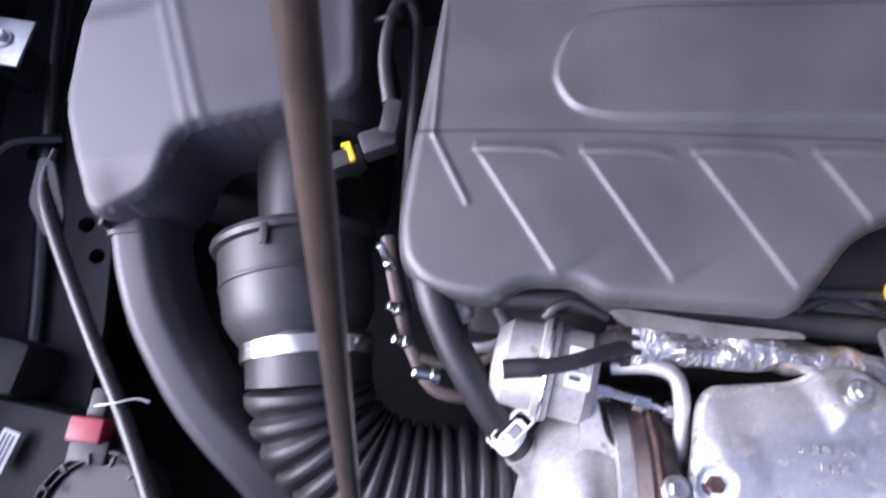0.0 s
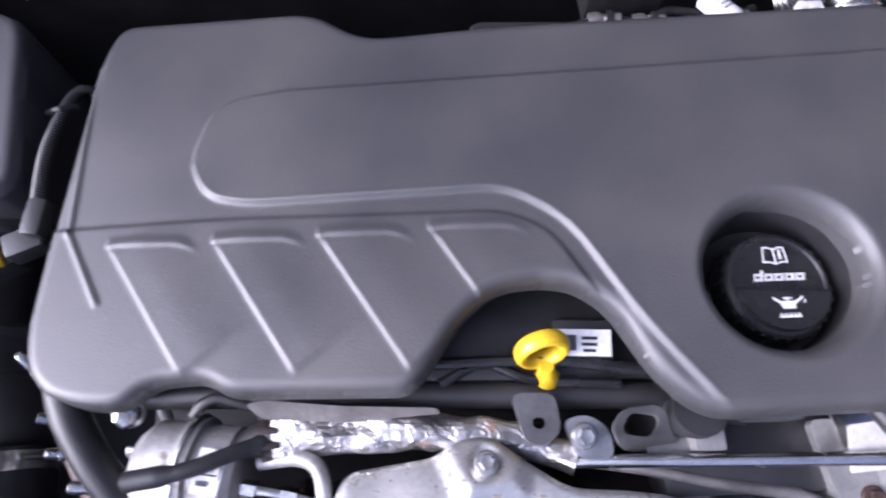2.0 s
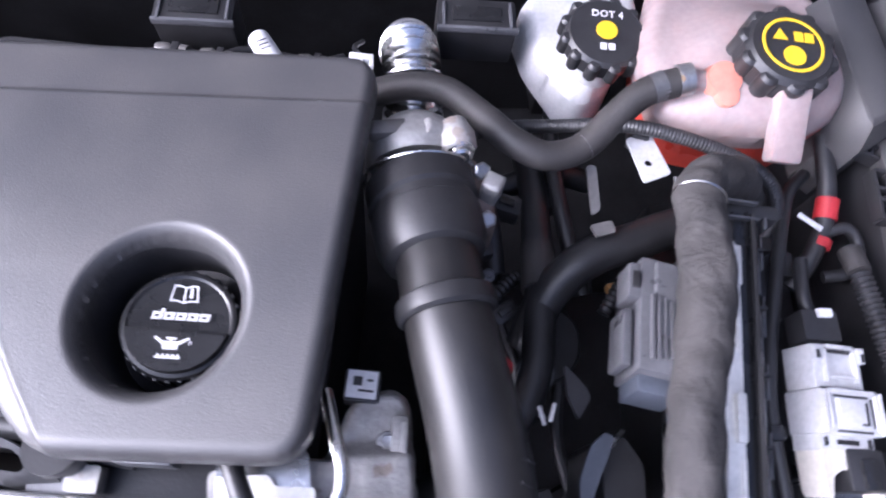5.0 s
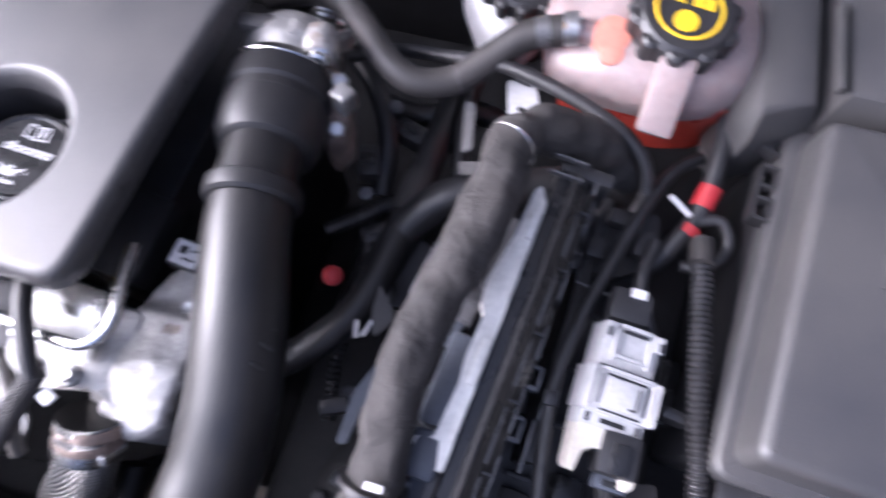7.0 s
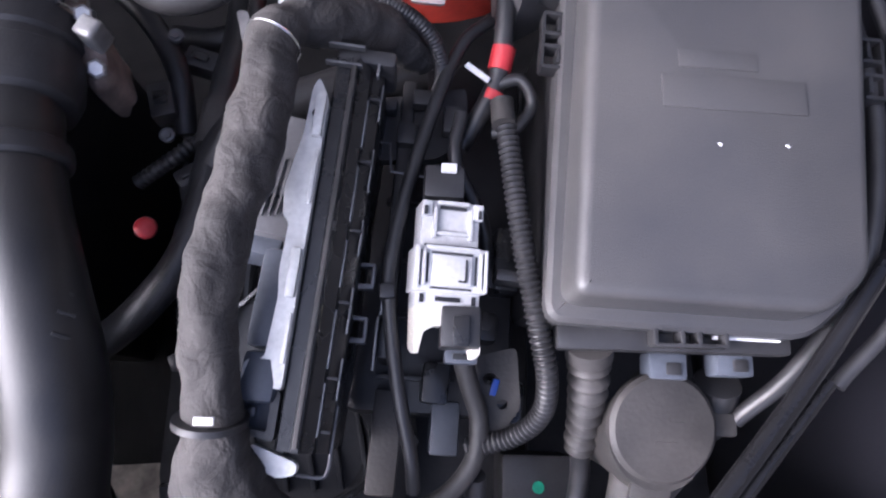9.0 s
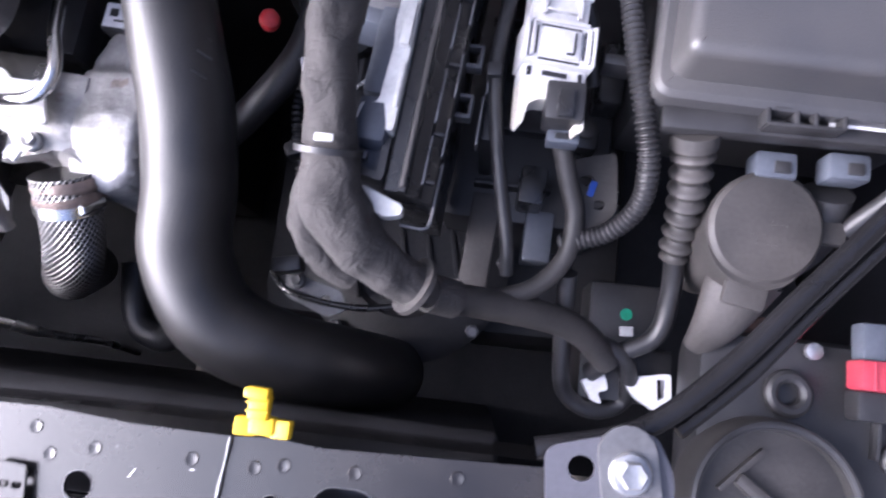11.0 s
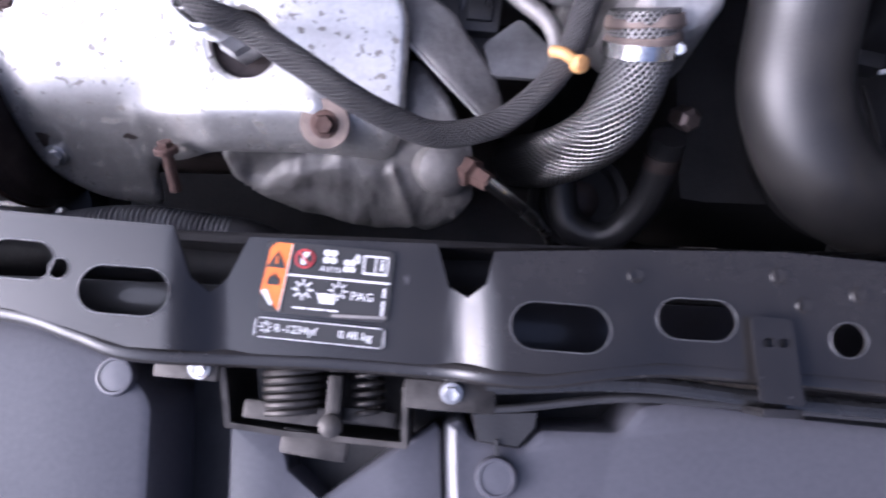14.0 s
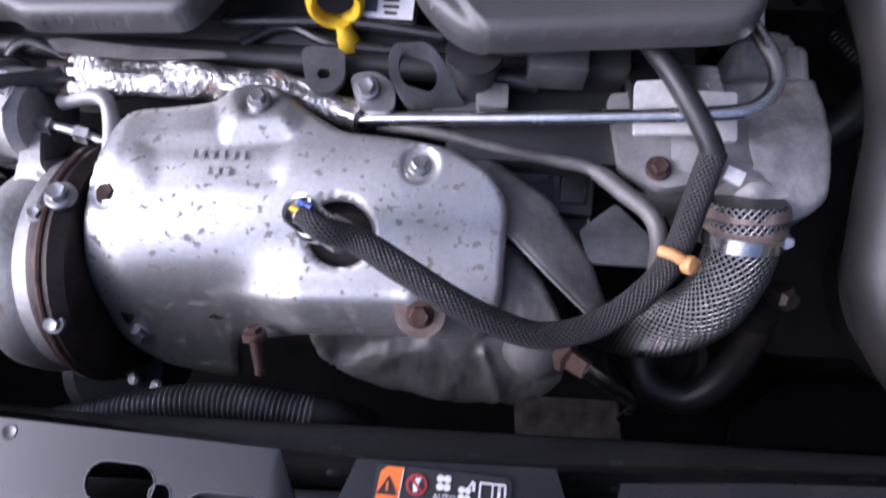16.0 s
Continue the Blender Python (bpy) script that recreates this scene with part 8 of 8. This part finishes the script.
part("clip_plate", plate(rounded([(0.548, -0.160), (0.566, -0.162), (0.568, -0.200), (0.549, -0.198)], 0.002), 0.947, 0.002, [slot(0.555, -0.172, 0.006, 0.004), slot(0.562, -0.1725, 0.006, 0.004)]), PAINT, clip)
part("clip_lip", box(0.558, -0.203, 0.936, 0.018, 0.004, 0.022, 0.001, -4), PAINT, clip)
ystop = thing("rubber_buffer", (0.694, -0.130, 0.94), "bright yellow plastic plug clipped to the front panel", "buffer")
part("base", box(0.694, -0.135, 0.946, 0.014, 0.010, 0.010, 0.002, -4), YELLOW, ystop)
part("wing", box(0.6845, -0.1355, 0.9465, 0.012, 0.010, 0.006, 0.0015, -4, tilt=(0, 10)), YELLOW, ystop)
part("wing", box(0.7040, -0.1365, 0.9465, 0.012, 0.010, 0.006, 0.0015, -4, tilt=(0, -10)), YELLOW, ystop)
part("stem", box(0.6930, -0.125, 0.951, 0.0115, 0.014, 0.009, 0.0025, -4), YELLOW, ystop)
part("knob", box(0.6925, -0.1175, 0.955, 0.0140, 0.0065, 0.009, 0.0025, -4), YELLOW, ystop)
for yy in (-0.1225, -0.1270):
    part("ridge", box(0.6928, yy, 0.9555, 0.0120, 0.0014, 0.0016, 0.0004, -4), YELLOW, ystop)

# ---- service label ----
lab = thing("service_label", (0.355, -0.14, 0.932), "black air conditioning service label with orange strip", "label")
LM = pose(0.3545, -0.1380, 0.9342, 0, 0, -7) @ Matrix.Diagonal((0.95, 0.93, 1, 1))
lab_base = part("base", decal([rounded(rect(0.0, 0.0, 0.066, 0.037), 0.004)], LM, 0.0004), LABELBLACK, lab)
part("orange_strip", decal([rounded([(-0.0305, 0.0150), (-0.0275, 0.0178), (-0.0195, 0.0178), (-0.0225, -0.0178), (-0.0255, -0.0150), (-0.0330, -0.0085)], 0.0012)], LM @ pose(0, 0, 0.0005)), ORANGE, lab_base, "orange warning strip")
U = LM @ pose(0, 0, 0.0008)
part("warning_triangle", decal([[(-0.0315, 0.0045), (-0.0215, 0.0045), (-0.0262, 0.0135)]], U), LABELBLACK, lab_base)
part("strip_edge", decal([[(-0.0195, 0.0178), (-0.0191, 0.0178), (-0.0221, -0.0178), (-0.0225, -0.0178)]], U), LABEL, lab_base)
part("peeled_corner", decal([[(-0.0328, -0.0080), (-0.0298, -0.0070), (-0.0262, -0.0140), (-0.0268, -0.0155)]], U), LABEL, lab_base, "white paper where the strip has torn")
part("flame_symbol", decal([[(-0.0300, -0.0045), (-0.0240, -0.0045), (-0.0236, -0.0020), (-0.0247, -0.0002), (-0.0252, -0.0014), (-0.0266, 0.0022), (-0.0274, -0.0006), (-0.0286, 0.0010), (-0.0300, -0.0022)]], U), LABELBLACK, lab_base)
part("warning_mark", decal([rect(-0.0265, 0.0085, 0.001, 0.004)], U @ pose(0, 0, 0.0003)), ORANGE, lab_base)


def circle(cx, cy, r, n=24):
    return [(cx + r * math.cos(2 * math.pi * k / n), cy + r * math.sin(2 * math.pi * k / n)) for k in range(n)]


part("red_disc", decal([circle(-0.0125, 0.0105, 0.0052)], U), RED, lab_base, "red prohibition ring")
part("disc_field", decal([circle(-0.0125, 0.0105, 0.0040)], U @ pose(0, 0, 0.0002)), LABELBLACK, lab_base)
part("disc_symbol", decal([rounded([(-0.0138, 0.0072), (-0.0118, 0.0072), (-0.0115, 0.0110), (-0.0100, 0.0140), (-0.0128, 0.0140), (-0.0142, 0.0110)], 0.0004)], U @ pose(0, 0, 0.0004)), LABEL, lab_base)
part("disc_bar", decal([[(-0.0158, 0.0130), (-0.0150, 0.0138), (-0.0092, 0.0080), (-0.0100, 0.0072)]], U @ pose(0, 0, 0.0006)), RED, lab_base)
part("rule", decal([rect(0.006, 0.0015, 0.052, 0.0011)], U), LABEL, lab_base)
part("fan_symbol", decal([circle(0.0005 + 0.0017 * a, 0.0128 + 0.0019 * b, 0.0018, 12) for a in (-1, 1) for b in (-1, 1)], U), LABEL, lab_base)
words("lettering", "AUTO", 0.0040, U @ pose(-0.0043, 0.0048, 0), LABEL, lab_base)
part("fan_symbol", decal([circle(0.0108 + 0.0015 * a, 0.0088 + 0.0017 * b, 0.0016, 12) for a in (-1, 1) for b in (-1, 1)] + [[(0.0118, 0.0112), (0.0128, 0.0112), (0.0150, 0.0150), (0.0142, 0.0156)], rect(0.0150, 0.0126, 0.0014, 0.0042)], U), LABEL, lab_base)
bk = []
for s in (-1, 1):
    bk += [rect(0.0240 + s * 0.0060, 0.0100, 0.0009, 0.0095), rect(0.0240 + s * 0.0030, 0.0148, 0.0062, 0.0009), rect(0.0240 + s * 0.0030, 0.0058, 0.0062, 0.0012)]
bk += [rect(0.0240, 0.0100, 0.0008, 0.0095), rect(0.0272, 0.0098, 0.0014, 0.0045), rect(0.0272, 0.0130, 0.0014, 0.0012)]
for q in bk:
    part("book_line", decal([q], U), LABEL, lab_base)


def flake(cx, cy, r):
    out = []
    for k in range(8):
        a = 2 * math.pi * k / 8
        c, s = math.cos(a), math.sin(a)
        out.append([(cx + 0.45 * r * c - 0.09 * r * s, cy + 0.45 * r * s + 0.09 * r * c), (cx + 0.45 * r * c + 0.09 * r * s, cy + 0.45 * r * s - 0.09 * r * c), (cx + r * c + 0.09 * r * s, cy + r * s - 0.09 * r * c), (cx + r * c - 0.09 * r * s, cy + r * s + 0.09 * r * c)])
        c2, s2 = math.cos(a + math.pi / 8), math.sin(a + math.pi / 8)
        out.append([(cx + 0.42 * r * c, cy + 0.42 * r * s), (cx + 0.6 * r * c, cy + 0.6 * r * s), (cx + 0.6 * r * c2, cy + 0.6 * r * s2), (cx + 0.42 * r * c2, cy + 0.42 * r * s2)])
    return out


part("flake_symbol", decal(flake(-0.0115, -0.0055, 0.0055), U), LABEL, lab_base)
part("flake_symbol", decal(flake(0.0065, -0.0045, 0.0050) + [[(-0.0050, -0.0058), (-0.0030, -0.0070), (-0.0010, -0.0062), (0.0052, -0.0070), (0.0052, -0.0118), (-0.0020, -0.0118), (-0.0030, -0.0090)]], U), LABEL, lab_base)
words("lettering", "PAG", 0.0062, U @ pose(0.0130, -0.0085, 0), LABEL, lab_base)
for q in (rect(-0.012, -0.0150, 0.007, 0.0009), rect(-0.0035, -0.0150, 0.008, 0.0009), rect(0.0045, -0.0150, 0.006, 0.0009), rect(0.0298, -0.0035, 0.0012, 0.005), rect(0.0298, -0.0115, 0.0012, 0.008)):
    part("print_bar", decal([q], U), LABEL, lab_base)
part("peeled_edge", box(0.3700, -0.1555, 0.9350, 0.026, 0.0016, 0.0010, 0.0003, -4), DULLCAST, lab_base, "curled worn edge")
lab2 = thing("service_label", (0.356, -0.166, 0.93), "small black label with the refrigerant charge", "label")
LM2 = pose(0.3510, -0.1625, 0.9338, 0, 0, -7) @ Matrix.Diagonal((0.98, 0.95, 1, 1))
lab2_base = part("base", decal([rounded(rect(0, 0, 0.064, 0.0105), 0.002)], LM2, 0.0004), LABELBLACK, lab2)
part("border", decal([rect(0, 0.0048, 0.060, 0.0004), rect(0, -0.0048, 0.060, 0.0004), rect(0.0315, 0, 0.0004, 0.008), rect(-0.0315, 0, 0.0004, 0.008)], LM2 @ pose(0, 0, 0.0005)), LABEL, lab2_base)
part("flake_symbol", decal(flake(-0.0265, 0.0003, 0.0032), LM2 @ pose(0, 0, 0.0005)), LABEL, lab2_base)
words("lettering", "R-1234yf", 0.0058, LM2 @ pose(-0.0225, -0.0017, 0.0005), LABEL, lab2_base)
words("lettering", "0.48 kg", 0.0058, LM2 @ pose(0.0090, -0.0017, 0.0005), LABEL, lab2_base)

# ---- bonnet lock ----
lock = thing("bonnet_lock", (0.345, -0.195, 0.86), "greasy steel bonnet lock with coil springs", "lock")
LOCK = [(0.268, -0.171, 0.923), (0.298, -0.175, 0.923), (0.299, -0.178, 0.915), (0.299, -0.206, 0.905), (0.326, -0.211, 0.902), (0.386, -0.218, 0.902), (0.388, -0.190, 0.910), (0.390, -0.186, 0.922), (0.432, -0.194, 0.924)]
fr = bmesh.new()
for a, b in zip(LOCK, LOCK[1:]):
    a, b = Vector(a), Vector(b)
    vs = [fr.verts.new(p) for p in (a + Vector((0, 0, 0.0)), b + Vector((0, 0, 0.0)), b + Vector((0, 0, -0.05)), a + Vector((0, 0, -0.05)))]
    fr.faces.new(vs)
bmesh.ops.remove_doubles(fr, verts=fr.verts, dist=0.0001)
bmesh.ops.solidify(fr, geom=fr.faces[:], thickness=0.003)
part("frame", fr, GREASY, lock)
for xs in ((0.268, 0.300, -0.172), (0.390, 0.434, -0.190)):
    part("ear", box((xs[0] + xs[1]) / 2, xs[2] - 0.004, 0.924, xs[1] - xs[0], 0.014, 0.003, 0.001, -6), GREASY, lock)
helix = []
for k in range(13 * 6 + 1):
    a = 2 * math.pi * k / 12
    helix.append((0.331 + 0.016 * math.cos(a), -0.176 - 0.0262 * k / 78, 0.897 + 0.016 * math.sin(a)))
part("coil_spring", tube(helix, 0.0019, 8, 2), GREASY, lock)
helix2 = []
for k in range(11 * 6 + 1):
    a = 2 * math.pi * k / 12
    helix2.append((0.369 + 0.0075 * math.cos(a), -0.178 - 0.026 * k / 66, 0.897 + 0.0075 * math.sin(a)))
part("coil_spring", tube(helix2, 0.0014, 8, 2), GREASY, lock)
part("lever", box(0.330, -0.202, 0.905, 0.048, 0.010, 0.006, 0.002, -8), GREASY, lock)
part("lever", box(0.353, -0.198, 0.908, 0.008, 0.030, 0.006, 0.002, -5), GREASY, lock)
part("lever", box(0.340, -0.219, 0.895, 0.036, 0.014, 0.006, 0.003, -10), GREASY, lock)
part("lever", box(0.369, -0.205, 0.900, 0.030, 0.008, 0.005, 0.002, -8), GREASY, lock)
part("rivet", lathe([(0.006, 0), (0.006, 0.003), (0.003, 0.005)], (0.352, -0.208, 0.910), (0, 0, 1), 14), GREASY, lock)
for at in ((0.291, -0.178, 0.926), (0.413, -0.192, 0.927)):
    bolt(at, (0, -0.2, 1), 0.0078, ZINC, "zinc bolt holding the bonnet lock", "bolts of the bonnet lock")
solo("release_cable", tube([(0.400, -0.200, 0.905), (0.440, -0.202, 0.905), (0.500, -0.198, 0.908), (0.560, -0.203, 0.910), (0.66, -0.213, 0.915), (0.80, -0.220, 0.915)], 0.0022, 10, 8), BLACK, "thin black bonnet release cable", "cable")
solo("seal_strip", tube([(0.430, -0.190, 0.922), (0.500, -0.190, 0.928), (0.564, -0.199, 0.928), (0.664, -0.209, 0.928), (0.85, -0.218, 0.926)], 0.004, 10, 8), GLOSSBLACK, "black rubber seal along the front panel", "seal")

# ---- grille cover panels ----
gl = thing("grille_cover", (0.10, -0.25, 0.86), "smooth grey painted upper grille cover", "grille cover")
GL_EDGE = rounded([(-0.45, -0.074), (0.113, -0.138), (0.190, -0.150), (0.232, -0.167), (0.255, -0.194), (0.255, -0.42), (-0.45, -0.40)], 0.008)
part("sheet", loft(GL_EDGE, [(0.0, 0.81), (0.0, 0.889), (0.003, 0.895), (0.008, 0.897)]), GREYPAINT, gl)
gr = thing("grille_cover", (0.60, -0.28, 0.86), "smooth grey painted upper grille cover", "grille cover")
GR_EDGE = rounded([(0.408, -0.420), (0.408, -0.209), (0.418, -0.206), (0.422, -0.217), (0.447, -0.222), (0.458, -0.213), (0.499, -0.215), (0.511, -0.202), (0.534, -0.200), (0.577, -0.208), (0.650, -0.217), (0.715, -0.226), (0.727, -0.240), (0.727, -0.42)], 0.004)
part("sheet", loft(GR_EDGE, [(0.0, 0.81), (0.0, 0.886), (0.002, 0.891), (0.006, 0.893)]), GREYPAINT, gr)
for x, y in ((0.234, -0.1815), (0.434, -0.237)):
    pz = 0.897
    k = thing("push_rivet", (x, y, pz), "round grey plastic push rivet in the grille cover", "push rivet", "push rivets of the grille cover")
    part("head", lathe([(0.0105, -0.004), (0.0108, 0.0), (0.0098, 0.0020), (0.0085, 0.0022), (0.0080, 0.0012), (0.002, 0.0016)], (x, y, pz + 0.001), (0, 0, 1), 32), GREYPAINT, k)
    part("slit", box(x + 0.001, y + 0.0145, pz - 0.0005, 0.0022, 0.009, 0.003, 0.0006), BLACK, k)
lowp = thing("lower_grille_panel", (0.345, -0.25, 0.84), "grey painted lower grille panel below the bonnet lock", "grille panel")
part("sheet", loft([Vector(p) for p in ((0.285, -0.42), (0.285, -0.214), (0.289, -0.211), (0.312, -0.213), (0.316, -0.218), (0.320, -0.236), (0.338, -0.252), (0.370, -0.231), (0.402, -0.212), (0.406, -0.216), (0.406, -0.42))], [(0.0, 0.79), (0.0, 0.866), (0.0015, 0.868), (0.003, 0.8685)]), GREYPAINT, lowp)
part("seam", box(0.3365, -0.300, 0.8688, 0.0012, 0.090, 0.0008, 0.0002, -3), BLACK, lowp)
part("clip_hole", lathe([(0.0045, 0.0), (0.0045, 0.0006), (0.002, 0.0004)], (0.322, -0.268, 0.8685), (0, 0, 1), 16), BLACK, lowp)
notch = thing("rubber_stop", (0.434, -0.216, 0.89), "black rubber stop in the notch of the grille cover", "rubber stop")
part("pad", loft([Vector(p) for p in ((0.4225, -0.204), (0.4250, -0.2195), (0.4460, -0.2235), (0.4560, -0.2135), (0.4570, -0.204))], [(0.0, 0.86), (0.0, 0.894), (0.0015, 0.896)]), BLACK, notch)
solo("lock_well", plate(rounded([(0.255, -0.17), (0.44, -0.195), (0.75, -0.205), (0.75, -0.32), (0.25, -0.32)], 0.01), 0.845, 0.01), DARK, "dark well behind the grille", "well", kind="structure")
solo("bumper_beam", box(0.35, -0.33, 0.70, 1.5, 0.10, 0.24, 0.02), DARK, "dark bumper beam below the grille", "bumper", kind="structure")
solo("right_well", box(0.93, -0.28, 0.80, 0.38, 0.14, 0.04, 0.01, -4), DARK, "dark panel beside the headlamp", "panel", kind="structure")
rad = thing("radiator", (0.35, -0.128, 0.52), "dark radiator behind the front panel", "radiator")
part("core", box(0.35, -0.128, 0.69, 0.95, 0.035, 0.34, 0.004, -4), DARK, rad)
part("header_tank", tube([(-0.12, -0.092, 0.868), (0.35, -0.122, 0.868), (0.82, -0.158, 0.868)], 0.018, 16, 10), DARK, rad)
for k in range(12):
    x = -0.08 + k * 0.075
    part("tank_tab", box(x, -0.090 - (x + 0.12) * 0.069, 0.878, 0.010, 0.016, 0.014, 0.002, -4), BLACK, rad)
solo("fan_cowl", plate(rounded([(0.30, -0.070), (0.555, -0.090), (0.555, -0.060), (0.540, -0.035), (0.50, -0.030), (0.40, -0.045), (0.32, -0.050)], 0.01), 0.66, 0.012), DARK, "dark plastic fan cowl behind the radiator", "fan cowl")
radhose = thing("radiator_hose", (0.19, -0.09, 0.80), "grey corrugated hose behind the front panel", "hose")
part("ribbed_hose", tube([(0.09, -0.094, 0.826), (0.15, -0.087, 0.832), (0.21, -0.085, 0.832), (0.270, -0.094, 0.828)], lambda f: 0.0065 + 0.005 * min(1, f * 1.8), 22, 8, rib=(0.0034, 0.0016)), GREYSTEEL, radhose)
part("smooth_end", tube([(0.266, -0.094, 0.829), (0.282, -0.097, 0.822), (0.298, -0.104, 0.80)], 0.013, 18, 6), BLACK, radhose)
solo("starter_motor", lathe([(0.036, -0.05), (0.04, -0.04), (0.04, 0.04), (0.03, 0.05)], (0.10, -0.05, 0.74), (0.3, -0.2, 1), 32), BLACK, "dark ribbed motor housing below the turbo", "motor")
for x, y in ((0.128, -0.066), (0.145, -0.071)):
    bolt((x, y, 0.79), (0, 0, 1), 0.006, ZINC, "small bolt on the motor housing", "bolts on the motor housing")
